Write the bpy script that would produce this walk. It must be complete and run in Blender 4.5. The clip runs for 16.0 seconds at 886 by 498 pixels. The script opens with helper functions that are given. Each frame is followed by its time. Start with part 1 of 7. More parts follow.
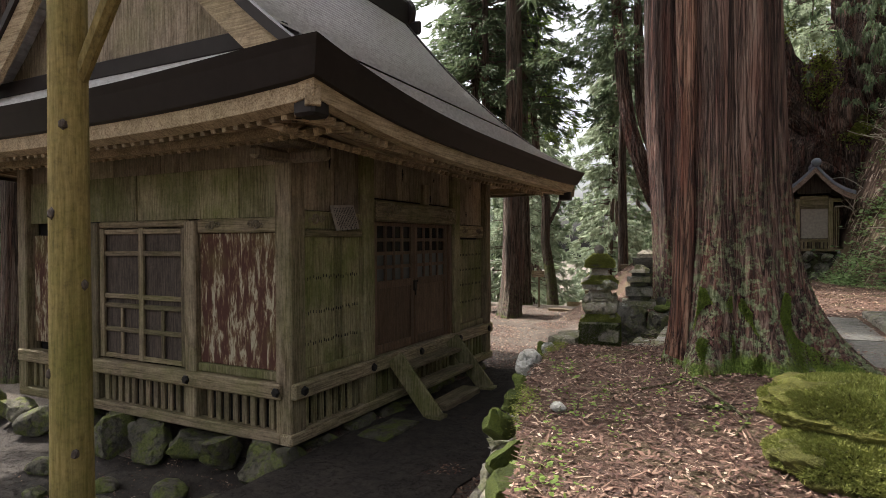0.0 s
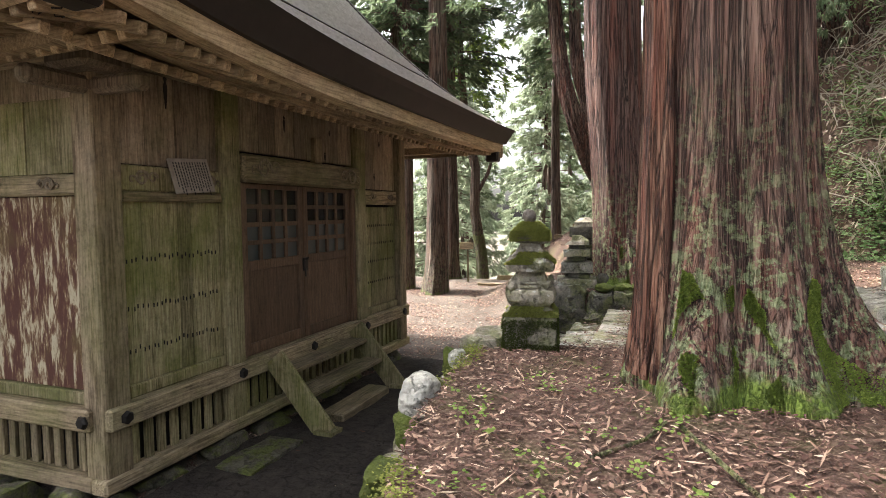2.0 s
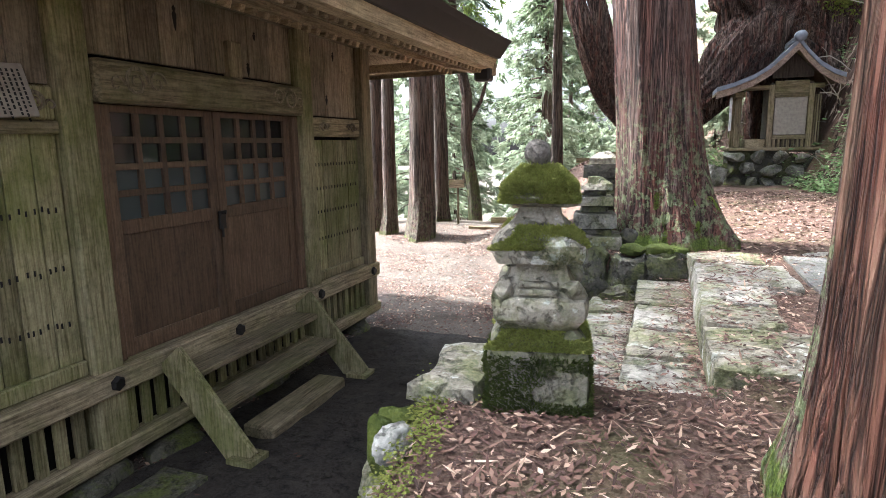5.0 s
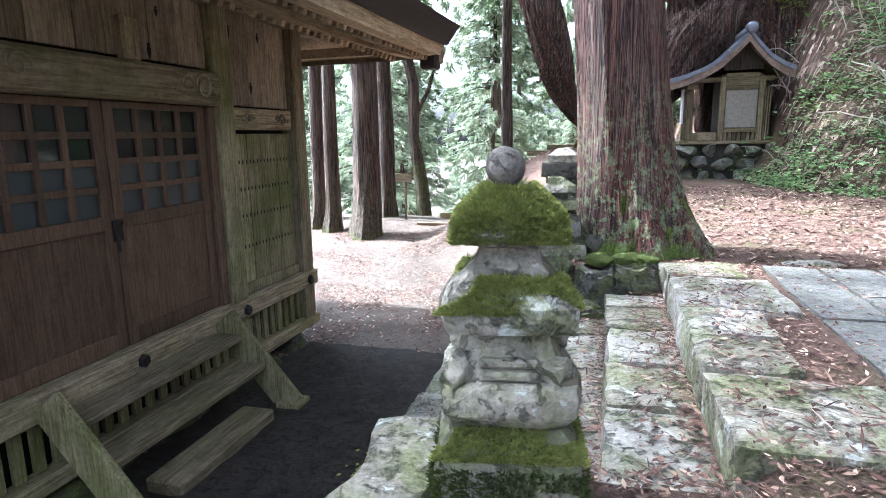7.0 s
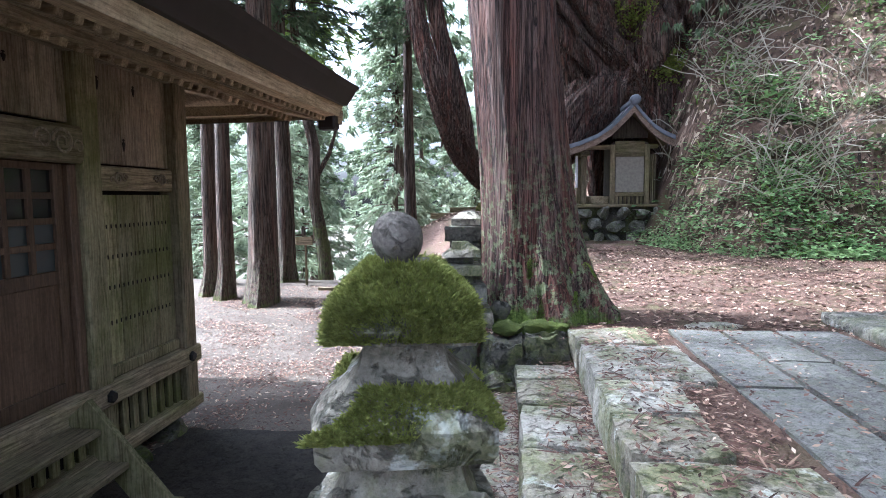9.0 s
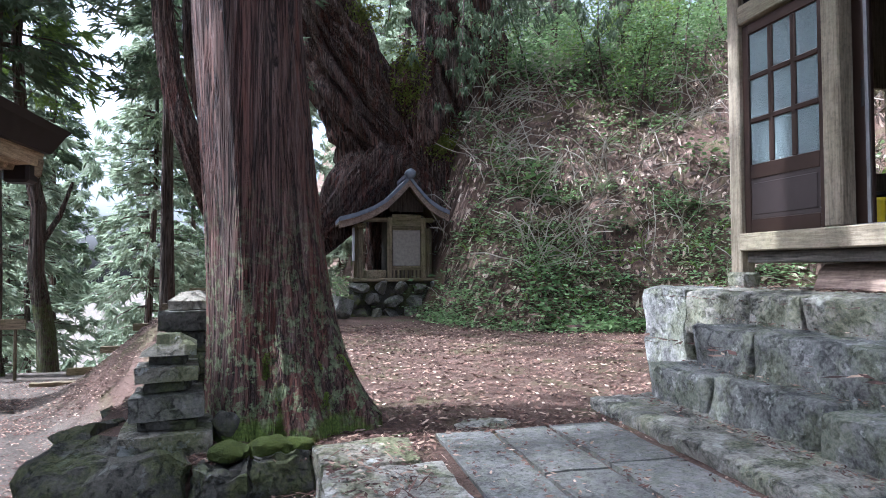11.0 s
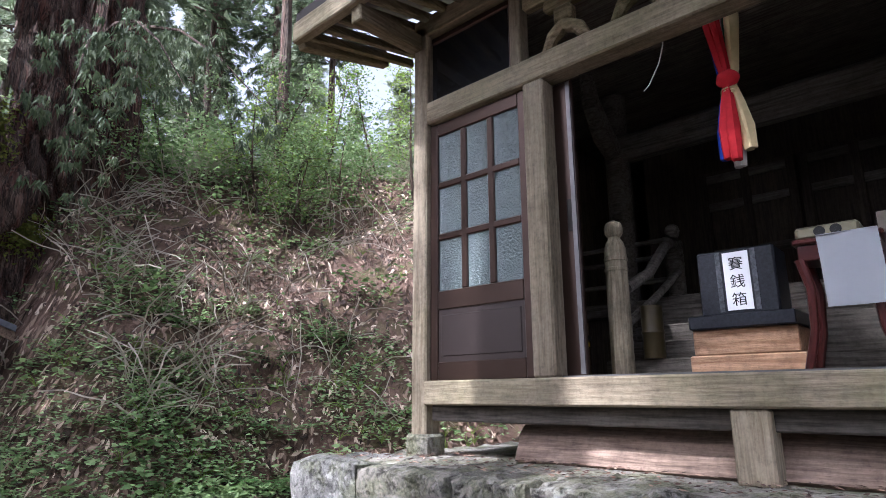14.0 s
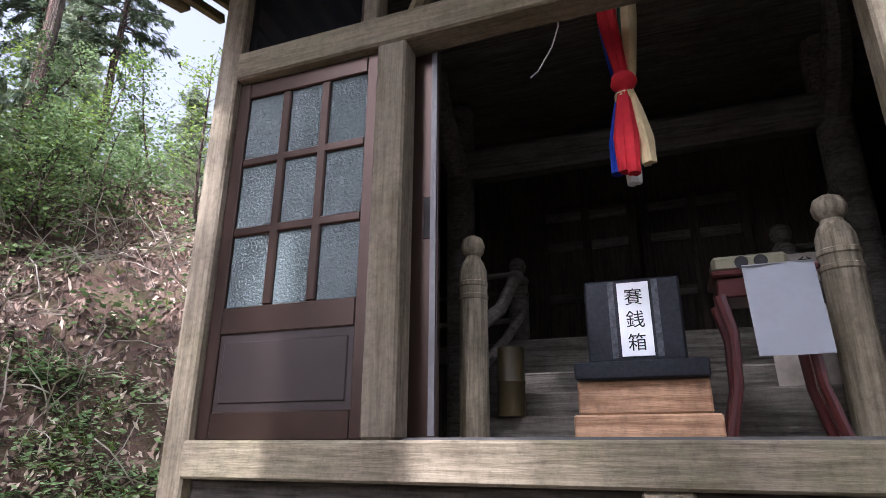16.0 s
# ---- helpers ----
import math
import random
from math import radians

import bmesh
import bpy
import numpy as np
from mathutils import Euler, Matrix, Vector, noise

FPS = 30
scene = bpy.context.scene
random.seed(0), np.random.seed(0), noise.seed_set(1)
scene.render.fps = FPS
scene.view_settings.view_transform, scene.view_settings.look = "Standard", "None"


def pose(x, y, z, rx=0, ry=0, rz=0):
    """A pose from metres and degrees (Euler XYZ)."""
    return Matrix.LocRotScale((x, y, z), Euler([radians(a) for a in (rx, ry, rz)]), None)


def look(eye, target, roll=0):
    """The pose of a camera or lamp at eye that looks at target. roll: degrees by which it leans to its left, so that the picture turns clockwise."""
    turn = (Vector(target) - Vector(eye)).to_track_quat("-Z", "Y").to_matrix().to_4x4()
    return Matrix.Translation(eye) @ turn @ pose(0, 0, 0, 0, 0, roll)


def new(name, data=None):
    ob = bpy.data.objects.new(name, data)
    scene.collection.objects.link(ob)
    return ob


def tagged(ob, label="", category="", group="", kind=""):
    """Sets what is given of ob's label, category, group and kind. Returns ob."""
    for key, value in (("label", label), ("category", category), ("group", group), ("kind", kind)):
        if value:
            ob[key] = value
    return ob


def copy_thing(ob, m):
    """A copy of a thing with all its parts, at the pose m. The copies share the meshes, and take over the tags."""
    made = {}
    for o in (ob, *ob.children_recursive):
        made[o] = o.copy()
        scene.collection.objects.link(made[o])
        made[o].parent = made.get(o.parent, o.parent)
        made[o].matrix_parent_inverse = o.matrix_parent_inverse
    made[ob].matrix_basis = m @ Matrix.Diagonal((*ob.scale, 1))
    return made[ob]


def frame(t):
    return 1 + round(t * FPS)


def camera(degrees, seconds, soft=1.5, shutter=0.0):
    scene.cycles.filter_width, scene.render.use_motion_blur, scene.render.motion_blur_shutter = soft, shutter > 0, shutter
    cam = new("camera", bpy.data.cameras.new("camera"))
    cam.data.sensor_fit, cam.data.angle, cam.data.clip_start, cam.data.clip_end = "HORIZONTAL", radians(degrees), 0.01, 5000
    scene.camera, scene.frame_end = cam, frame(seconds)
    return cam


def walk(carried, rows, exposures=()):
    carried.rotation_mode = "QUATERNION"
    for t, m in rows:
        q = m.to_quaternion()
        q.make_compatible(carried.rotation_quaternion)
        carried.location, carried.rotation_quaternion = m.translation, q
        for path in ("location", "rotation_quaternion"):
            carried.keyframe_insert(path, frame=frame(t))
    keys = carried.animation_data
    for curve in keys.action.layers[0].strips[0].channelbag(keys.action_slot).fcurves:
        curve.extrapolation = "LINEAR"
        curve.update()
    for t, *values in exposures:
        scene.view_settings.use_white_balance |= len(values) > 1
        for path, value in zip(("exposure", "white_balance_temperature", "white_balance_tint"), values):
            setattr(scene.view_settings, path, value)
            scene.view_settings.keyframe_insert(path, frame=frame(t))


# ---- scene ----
cam = camera(73.6, 16.0, 0.6)
PATH = [
    (0, (-0.017, -0.228, 1.015), (-0.927, 1.553, 0.991), -0.2),
    (0.5, (-0.156, 0.255, 0.977), (-0.974, 2.08, 0.938), -0.3),
    (1, (-0.263, 0.758, 0.967), (-1.02, 2.609, 0.91), -0.4),
    (1.5, (-0.338, 1.248, 0.974), (-1.061, 3.11, 0.887), -0.5),
    (2, (-0.422, 1.717, 0.958), (-1.132, 3.583, 0.835), -0.6),
    (2.5, (-0.517, 2.146, 0.959), (-1.222, 4.011, 0.802), -0.6),
    (3, (-0.617, 2.575, 0.97), (-1.324, 4.435, 0.774), -0.6),
    (3.5, (-0.705, 2.915, 0.995), (-1.418, 4.768, 0.752), -0.5),
    (4, (-0.796, 3.238, 0.995), (-1.507, 5.085, 0.709), -0.6),
    (4.2, (-0.836, 3.385, 0.979), (-1.545, 5.231, 0.684), -0.7),
    (6.3, (-1.098, 4.467, 0.951), (-1.703, 6.33, 0.547), -0.9),
    (6.5, (-1.127, 4.541, 0.952), (-1.709, 6.413, 0.553), -0.8),
    (7, (-1.161, 4.659, 1.009), (-1.691, 6.55, 0.632), -0.9),
    (7.5, (-1.181, 4.734, 1.066), (-1.669, 6.643, 0.727), -0.9),
    (8, (-1.196, 4.773, 1.074), (-1.626, 6.705, 0.785), -1.0),
    (8.2, (-1.209, 4.813, 1.05), (-1.607, 6.755, 0.784), -1.0),
    (10.3, (-1.045, 5.678, 0.993), (-0.843, 7.668, 0.967), -0.2),
    (10.5, (-0.977, 5.797, 1.009), (-0.698, 7.777, 1.007), -0.3),
    (11, (-0.822, 6.043, 1.037), (-0.343, 7.984, 1.099), -0.2),
    (11.5, (-0.646, 6.356, 1.079), (0.023, 8.236, 1.21), -0.3),
    (12, (-0.501, 6.624, 1.099), (0.341, 8.427, 1.297), -0.3),
    (12.5, (-0.303, 6.953, 1.154), (0.71, 8.656, 1.427), -0.2),
    (13, (-0.169, 7.277, 1.209), (1.009, 8.855, 1.559), -0.2),
    (13.5, (-0.033, 7.561, 1.217), (1.282, 9.008, 1.64), -0.2),
    (14, (0.149, 7.835, 1.245), (1.59, 9.135, 1.726), -0.2),
    (14.5, (0.352, 8.068, 1.25), (1.9, 9.216, 1.785), 0.0),
    (15, (0.559, 8.311, 1.257), (2.197, 9.307, 1.827), 0.0),
    (15.5, (0.795, 8.526, 1.295), (2.51, 9.361, 1.896), -0.0),
    (16, (0.965, 8.67, 1.31), (2.736, 9.341, 1.955), 0.3),
]
EXPOSURE = ((0, 1.7, 6500, 10), (0.5, 1.7, 6500, 10), (1.5, 2.5, 6500, 10), (3.5, 3.05, 6300, 10), (6.5, 3.36, 5250, 8), (8, 3.24, 5100, 9), (10.5, 2.24, 5100, 11), (11.5, 2.22, 5200, 14), (12.5, 2.1, 5350, 17), (13.5, 2.1, 5450, 18), (14.5, 2.08, 5520, 19), (16, 2.0, 5600, 20))
walk(cam, [(t, look(eye, target, roll)) for t, eye, target, roll in PATH], EXPOSURE)

# ---- world and light ----
SUN_EL, SUN_AZ = 52.0, 278.0          # azimuth clockwise from +y
world = bpy.data.worlds.new("world")
scene.world = world
world.use_nodes = True
wn = world.node_tree
sky = wn.nodes.new("ShaderNodeTexSky")
sky.sky_type = "NISHITA"
sky.sun_disc = False
sky.sun_elevation, sky.sun_rotation = radians(SUN_EL), radians(SUN_AZ)
sky.air_density, sky.dust_density, sky.ozone_density = 0.6, 8.0, 1.0
haze = wn.nodes.new("ShaderNodeHueSaturation")
haze.inputs["Saturation"].default_value = 0.35
wn.links.new(sky.outputs[0], haze.inputs["Color"])
wn.links.new(haze.outputs[0], wn.nodes["Background"].inputs[0])
wn.nodes["Background"].inputs[1].default_value = 0.15
sun_data = bpy.data.lights.new("sun", "SUN")
sun_data.energy, sun_data.angle, sun_data.color = 2.6, radians(1.0), (1.0, 0.95, 0.87)
sun = new("sun", sun_data)
sun_dir = Vector((math.sin(radians(SUN_AZ)) * math.cos(radians(SUN_EL)), math.cos(radians(SUN_AZ)) * math.cos(radians(SUN_EL)), math.sin(radians(SUN_EL))))
sun.matrix_world = look(sun_dir * 60, (0, 0, 0))


# ---- material kit ----
class Kit:
    """A node material with short calls for the usual nodes."""

    def __init__(self, name, rough=0.8, metal=0.0):
        self.m = bpy.data.materials.new(name)
        self.m.use_nodes = True
        self.t = self.m.node_tree
        self.b = self.t.nodes["Principled BSDF"]
        self.b.inputs["Roughness"].default_value = rough
        self.b.inputs["Metallic"].default_value = metal
        self.b.inputs["Specular IOR Level"].default_value = 0.3
        self.co = self.t.nodes.new("ShaderNodeTexCoord").outputs["Object"]

    def link(self, a, b):
        self.t.links.new(a, b)

    def scaled(self, s, src=None):
        n = self.t.nodes.new("ShaderNodeMapping")
        n.inputs["Scale"].default_value = s if hasattr(s, "__len__") else (s, s, s)
        self.link(src or self.co, n.inputs[0])
        return n.outputs[0]

    def noise(self, s, detail=4, rough=0.6, warp=0.0):
        n = self.t.nodes.new("ShaderNodeTexNoise")
        n.inputs["Scale"].default_value = 1.0
        n.inputs["Detail"].default_value = detail
        n.inputs["Roughness"].default_value = rough
        n.inputs["Distortion"].default_value = warp
        self.link(self.scaled(s), n.inputs["Vector"])
        return n.outputs[0]

    def cells(self, s, kind="F1"):
        n = self.t.nodes.new("ShaderNodeTexVoronoi")
        n.feature = kind
        n.inputs["Scale"].default_value = 1.0
        self.link(self.scaled(s), n.inputs["Vector"])
        return n

    def steps(self, fac, *stops):
        n = self.t.nodes.new("ShaderNodeValToRGB")
        r = n.color_ramp
        while len(r.elements) < len(stops):
            r.elements.new(0.5)
        for e, (p, c) in zip(r.elements, stops):
            e.position = p
            e.color = (*c, 1) if hasattr(c, "__len__") else (c, c, c, 1)
        self.link(fac, n.inputs[0])
        return n.outputs[0]

    def mix(self, fac, a, b, mode="MIX"):
        n = self.t.nodes.new("ShaderNodeMix")
        n.data_type, n.blend_type = "RGBA", mode
        for v, i in ((fac, 0), (a, 6), (b, 7)):
            if hasattr(v, "links"):
                self.link(v, n.inputs[i])
            else:
                n.inputs[i].default_value = (*v, 1) if hasattr(v, "__len__") else v
        return n.outputs[2]

    def mul(self, a, b, op="MULTIPLY"):
        n = self.t.nodes.new("ShaderNodeMath")
        n.operation = op
        for v, i in ((a, 0), (b, 1)):
            if hasattr(v, "links"):
                self.link(v, n.inputs[i])
            else:
                n.inputs[i].default_value = v
        n.use_clamp = op == "MULTIPLY"
        return n.outputs[0]

    def height(self, lo, hi):
        """1 below lo, 0 above hi, along the object's z."""
        s = self.t.nodes.new("ShaderNodeSeparateXYZ")
        self.link(self.co, s.inputs[0])
        n = self.t.nodes.new("ShaderNodeMapRange")
        self.link(s.outputs[2], n.inputs[0])
        for i, v in ((1, lo), (2, hi), (3, 1.0), (4, 0.0)):
            n.inputs[i].default_value = v
        return n.outputs[0]

    def vary(self, col, amount=0.25, island=False):
        """Lighter and darker from piece to piece."""
        src = self.t.nodes.new("ShaderNodeNewGeometry").outputs["Random Per Island"] if island else self.t.nodes.new("ShaderNodeObjectInfo").outputs["Random"]
        return self.mix(1.0, col, self.steps(src, (0, 1 - amount), (1, 1 + amount * 0.6)), "MULTIPLY")

    def bump(self, h, dist=0.01, strength=1.0):
        n = self.t.nodes.new("ShaderNodeBump")
        n.inputs["Distance"].default_value = dist
        n.inputs["Strength"].default_value = strength
        self.link(h, n.inputs["Height"])
        self.link(n.outputs[0], self.b.inputs["Normal"])

    def colour(self, c):
        if hasattr(c, "links"):
            self.link(c, self.b.inputs["Base Color"])
        else:
            self.b.inputs["Base Color"].default_value = (*c, 1)
        return self.m


def wood_mat(name, dark, light, axis="z", green=0.0, pale=0.3, rough=0.85):
    k = Kit(name, rough)
    s = {"x": (3.2, 52, 52), "y": (52, 3.2, 52), "z": (52, 52, 3.2)}[axis]
    s2 = {"x": (0.5, 7, 7), "y": (7, 0.5, 7), "z": (7, 7, 0.5)}[axis]
    grain, broad = k.noise(s, 5, 0.65), k.noise(s2, 4, 0.6, 0.4)
    c = k.steps(grain, (0.36, dark), (0.6, light))
    c = k.mix(k.mul(k.steps(broad, (0.42, 0.0), (0.68, 1.0)), pale), c, tuple(min(1, v * 1.5 + 0.05) for v in light))
    c = k.mix(k.mul(k.steps(k.noise(3.1, 5, 0.7), (0.5, 0.0), (0.75, 1.0)), 0.55), c, tuple(v * 0.45 for v in dark))
    if green:
        g = k.steps(k.noise(1.15, 5, 0.65), (0.42, 0.0), (0.62, 1.0))
        c = k.mix(k.mul(g, green), c, (0.10, 0.12, 0.018))
    streak = k.steps(k.noise(tuple(v * 0.45 for v in s), 5, 0.7, 0.5), (0.40, 0.28), (0.54, 1.0))
    c = k.mix(0.22, c, streak, "MULTIPLY")
    mottle = k.steps(k.noise(26, 5, 0.75), (0.36, 0.5), (0.5, 1.0), (0.66, 1.25))
    c = k.mix(0.45, c, mottle, "MULTIPLY")
    c = k.vary(c, 0.36)
    k.bump(k.mix(0.4, grain, broad), 0.008, 1.0)
    return k.colour(c)


def stone_mat(name, a, b, moss=0.0, lichen=0.0, scale=1.0):
    k = Kit(name, 0.9)
    n1, n2 = k.noise(5 * scale, 6, 0.65), k.noise(42 * scale, 5, 0.7)
    c = k.mix(0.5, k.steps(n1, (0.38, a), (0.62, b)), k.steps(n2, (0.38, a), (0.62, b)))
    pits = k.steps(k.noise(14 * scale, 6, 0.75, 0.6), (0.36, 0.35), (0.47, 1.0))
    c = k.mix(0.7, c, pits, "MULTIPLY")
    if lichen:
        l = k.steps(k.noise(6.5 * scale, 5, 0.7), (0.58, 0.0), (0.63, 1.0))
        c = k.mix(k.mul(l, lichen), c, (0.62, 0.63, 0.58))
    if moss:
        g = k.steps(k.noise(3.6 * scale, 5, 0.7), (0.46, 0.0), (0.58, 1.0))
        c = k.mix(k.mul(g, moss), c, k.steps(n2, (0.3, (0.05, 0.075, 0.01)), (0.7, (0.17, 0.19, 0.03))))
    c = k.vary(c, 0.2)
    k.bump(k.mix(0.5, k.mix(0.5, n1, n2), pits), 0.05 if scale < 2 else 0.012, 1.0)
    return k.colour(c)


def moss_mat(name, dark, light, base=None):
    k = Kit(name, 0.95)
    n = k.noise(60, 4, 0.7)
    c = k.mix(0.5, k.steps(n, (0.3, dark), (0.7, light)), k.steps(k.noise(7, 4), (0.3, dark), (0.7, light)))
    c = k.vary(c, 0.3, True)
    k.bump(n, 0.03)
    return k.colour(c)


def bark_mat(name, dark, mid, grey, foot, lichen=0.0, moss=0.0, red=0.35):
    k = Kit(name, 0.9)
    fib, strip = k.noise((30, 30, 1.3), 6, 0.7, 0.3), k.noise((8, 8, 0.35), 5, 0.6, 0.5)
    c = k.steps(fib, (0.38, dark), (0.5, mid), (0.64, grey))
    c = k.mix(k.mul(k.steps(strip, (0.45, 0.0), (0.65, 1.0)), red), c, (0.17, 0.055, 0.035))
    c = k.mix(k.mul(k.steps(k.noise((2.2, 2.2, 0.6), 4), (0.5, 0.0), (0.68, 1.0)), 0.55), c, grey)
    crack = k.steps(k.noise((13, 13, 0.42), 4, 0.6, 0.8), (0.44, 1.0), (0.5, 0.0), (0.56, 1.0))
    fine = k.steps(k.noise((36, 36, 1.0), 3, 0.6, 0.6), (0.45, 1.0), (0.5, 0.0), (0.55, 1.0))
    c = k.mix(1.0, c, k.steps(crack, (0.0, 0.16), (0.7, 1.0)), "MULTIPLY")
    c = k.mix(0.6, c, k.steps(fine, (0.0, 0.3), (0.7, 1.0)), "MULTIPLY")
    if lichen:
        near = k.height(foot + 0.5, foot + 1.8)
        l = k.steps(k.noise(13, 5, 0.75), (0.5, 0.0), (0.57, 1.0))
        c = k.mix(k.mul(k.mul(l, near), lichen), c, k.steps(k.noise(40, 3), (0.3, (0.12, 0.155, 0.06)), (0.7, (0.31, 0.36, 0.20))))
    if moss:
        near = k.height(foot + 0.05, foot + 0.7)
        g = k.steps(k.mul(k.mul(k.noise(3.2, 5, 0.7), near, "ADD"), 0.5), (0.70, 0.0), (0.77, 1.0))
        c = k.mix(k.mul(k.mul(g, near), moss), c, k.steps(k.noise(55, 4), (0.3, (0.055, 0.09, 0.012)), (0.7, (0.19, 0.26, 0.045))))
    k.bump(k.mix(0.5, k.mix(0.5, fib, fine), crack), 0.05, 1.0)
    return k.colour(c)


def leaf_mat(name, a, b, clear=0.35):
    k = Kit(name, 0.6)
    src = k.t.nodes.new("ShaderNodeNewGeometry").outputs["Random Per Island"]
    c = k.mix(0.35, k.steps(src, (0.0, a), (1.0, b)), k.steps(k.noise(0.5, 3), (0.3, a), (0.7, b)))
    k.colour(c)
    tr = k.t.nodes.new("ShaderNodeBsdfTranslucent")
    k.link(c, tr.inputs[0])
    mx = k.t.nodes.new("ShaderNodeMixShader")
    mx.inputs[0].default_value = clear
    k.link(k.b.outputs[0], mx.inputs[1])
    k.link(tr.outputs[0], mx.inputs[2])
    k.link(mx.outputs[0], k.t.nodes["Material Output"].inputs[0])
    return k.m


def plain_mat(name, c, rough=0.5, metal=0.0, wear=0.15, scale=30):
    k = Kit(name, rough, metal)
    n = k.noise(scale, 4)
    k.bump(n, 0.002, 0.5)
    return k.colour(k.mix(1.0, c, k.steps(n, (0.25, 1 - wear), (0.75, 1 + wear * 0.5)), "MULTIPLY"))


def glass_mat(name, tint, rough, milky=0.0, ripple=0.0, scale=55):
    k = Kit(name, rough)
    k.b.inputs["IOR"].default_value = 1.5
    k.b.inputs["Specular IOR Level"].default_value = 0.5
    k.b.inputs["Transmission Weight"].default_value = 1.0 - milky
    k.colour(tint)
    if ripple:
        k.bump(k.noise(scale, 3), ripple)
    return k.m


M = {}
M["wood_z"] = wood_mat("weathered_wood_upright", (0.085, 0.058, 0.034), (0.25, 0.195, 0.125), "z", 0.3)
M["wood_x"] = wood_mat("weathered_wood_along_x", (0.085, 0.06, 0.034), (0.26, 0.20, 0.125), "x", 0.35)
M["wood_y"] = wood_mat("weathered_wood_along_y", (0.105, 0.078, 0.045), (0.31, 0.245, 0.155), "y", 0.4)
M["wood_green"] = wood_mat("algae_green_boards", (0.105, 0.084, 0.036), (0.31, 0.265, 0.15), "z", 0.6)
M["wood_upper"] = wood_mat("brown_upper_boards", (0.13, 0.095, 0.062), (0.32, 0.255, 0.18), "z", 0.25)
M["wood_eave_x"] = wood_mat("eave_wood_along_x", (0.20, 0.14, 0.08), (0.42, 0.32, 0.2), "x", 0.15)
M["wood_eave_y"] = wood_mat("eave_wood_along_y", (0.20, 0.14, 0.08), (0.42, 0.32, 0.2), "y", 0.15)
M["door_red"] = wood_mat("red_brown_door_wood", (0.075, 0.042, 0.024), (0.135, 0.083, 0.05), "z", 0.0, 0.12, 0.6)
M["grey_z"] = wood_mat("grey_post_wood", (0.205, 0.162, 0.11), (0.36, 0.30, 0.215), "z", 0.18)
M["grey_y"] = wood_mat("grey_beam_wood", (0.205, 0.165, 0.11), (0.36, 0.30, 0.21), "y", 0.3)
M["grey_x"] = wood_mat("grey_rafter_wood", (0.13, 0.10, 0.06), (0.30, 0.25, 0.17), "x", 0.35)
# dark timber tones that also carry the shade of the hall interior
M["dark_wood"] = wood_mat("dark_wood_and_shade", (0.035, 0.026, 0.02), (0.085, 0.065, 0.05), "z", 0.0, 0.1)
M["dark_wood_y"] = wood_mat("dark_lying_wood_and_shade", (0.06, 0.05, 0.04), (0.17, 0.15, 0.125), "y", 0.0, 0.3)
M["pale_wood"] = wood_mat("pale_cut_timber", (0.36, 0.19, 0.10), (0.56, 0.34, 0.20), "y", 0.0, 0.1, 0.6)
M["ivory"] = wood_mat("weathered_round_wood", (0.16, 0.13, 0.09), (0.33, 0.28, 0.20), "z", 0.1, 0.2)
M["log_x"] = wood_mat("peeled_log", (0.15, 0.10, 0.075), (0.36, 0.26, 0.2), "y", 0.0, 0.3)
M["pole"] = wood_mat("yellow_green_pole", (0.15, 0.11, 0.03), (0.28, 0.21, 0.075), "z", 0.45, 0.1)

k = Kit("flaking_painted_panel", 0.85)
fl = k.noise((15, 15, 3.0), 6, 0.72, 0.3)
k.bump(fl, 0.008)
M["flake"] = k.colour(k.mix(k.mul(k.steps(k.noise(1.3, 4), (0.5, 0.0), (0.7, 1.0)), 0.5), k.steps(fl, (0.46, (0.075, 0.03, 0.022)), (0.53, (0.15, 0.09, 0.05)), (0.6, (0.40, 0.35, 0.24))), (0.12, 0.11, 0.03)))

M["roof"] = None
k = Kit("grey_brown_roof_metal", 0.4, 0.3)
n = k.noise((9, 9, 9), 5)
k.bump(n, 0.004)
M["roof"] = k.colour(k.vary(k.steps(n, (0.3, (0.42, 0.40, 0.39)), (0.7, (0.66, 0.64, 0.63))), 0.45, True))
M["fascia"] = plain_mat("dark_brown_fascia_metal", (0.022, 0.016, 0.014), 0.5, 0.2, 0.3, 6)
M["black"] = plain_mat("black_gap_shade", (0.012, 0.01, 0.009), 0.9)
M["iron"] = plain_mat("black_iron", (0.03, 0.027, 0.025), 0.55, 0.7)
M["stone"] = stone_mat("grey_stone", (0.085, 0.08, 0.068), (0.32, 0.30, 0.255), 0.3, 0.25)
M["stone_ball"] = stone_mat("brown_grey_ball_stone", (0.09, 0.078, 0.066), (0.20, 0.176, 0.15), 0.0, 0.06, 3.0)
M["stone_green"] = stone_mat("mossy_foundation_stone", (0.05, 0.047, 0.035), (0.14, 0.125, 0.09), 0.7, 0.05)
M["stone_moss"] = stone_mat("mossy_lichen_stone", (0.12, 0.108, 0.08), (0.37, 0.335, 0.265), 0.5, 0.6)
M["stone_pale"] = stone_mat("pale_stone_slab", (0.20, 0.185, 0.155), (0.50, 0.465, 0.405), 0.5, 0.3)
M["stone_blue"] = stone_mat("blue_grey_step_stone", (0.06, 0.059, 0.055), (0.25, 0.245, 0.228), 0.25, 0.3)
M["stone_white"] = stone_mat("white_rock", (0.27, 0.262, 0.23), (0.50, 0.485, 0.43), 0.08, 0.3)
M["granite"] = stone_mat("speckled_granite_paving", (0.085, 0.082, 0.076), (0.22, 0.212, 0.20), 0.15, 0.12, 3.0)
# dark rock, also paints shade on the set-back tiers of a stupa
M["stone_dark"] = stone_mat("dark_stone_and_shade", (0.035, 0.033, 0.026), (0.12, 0.11, 0.09), 0.4, 0.1)
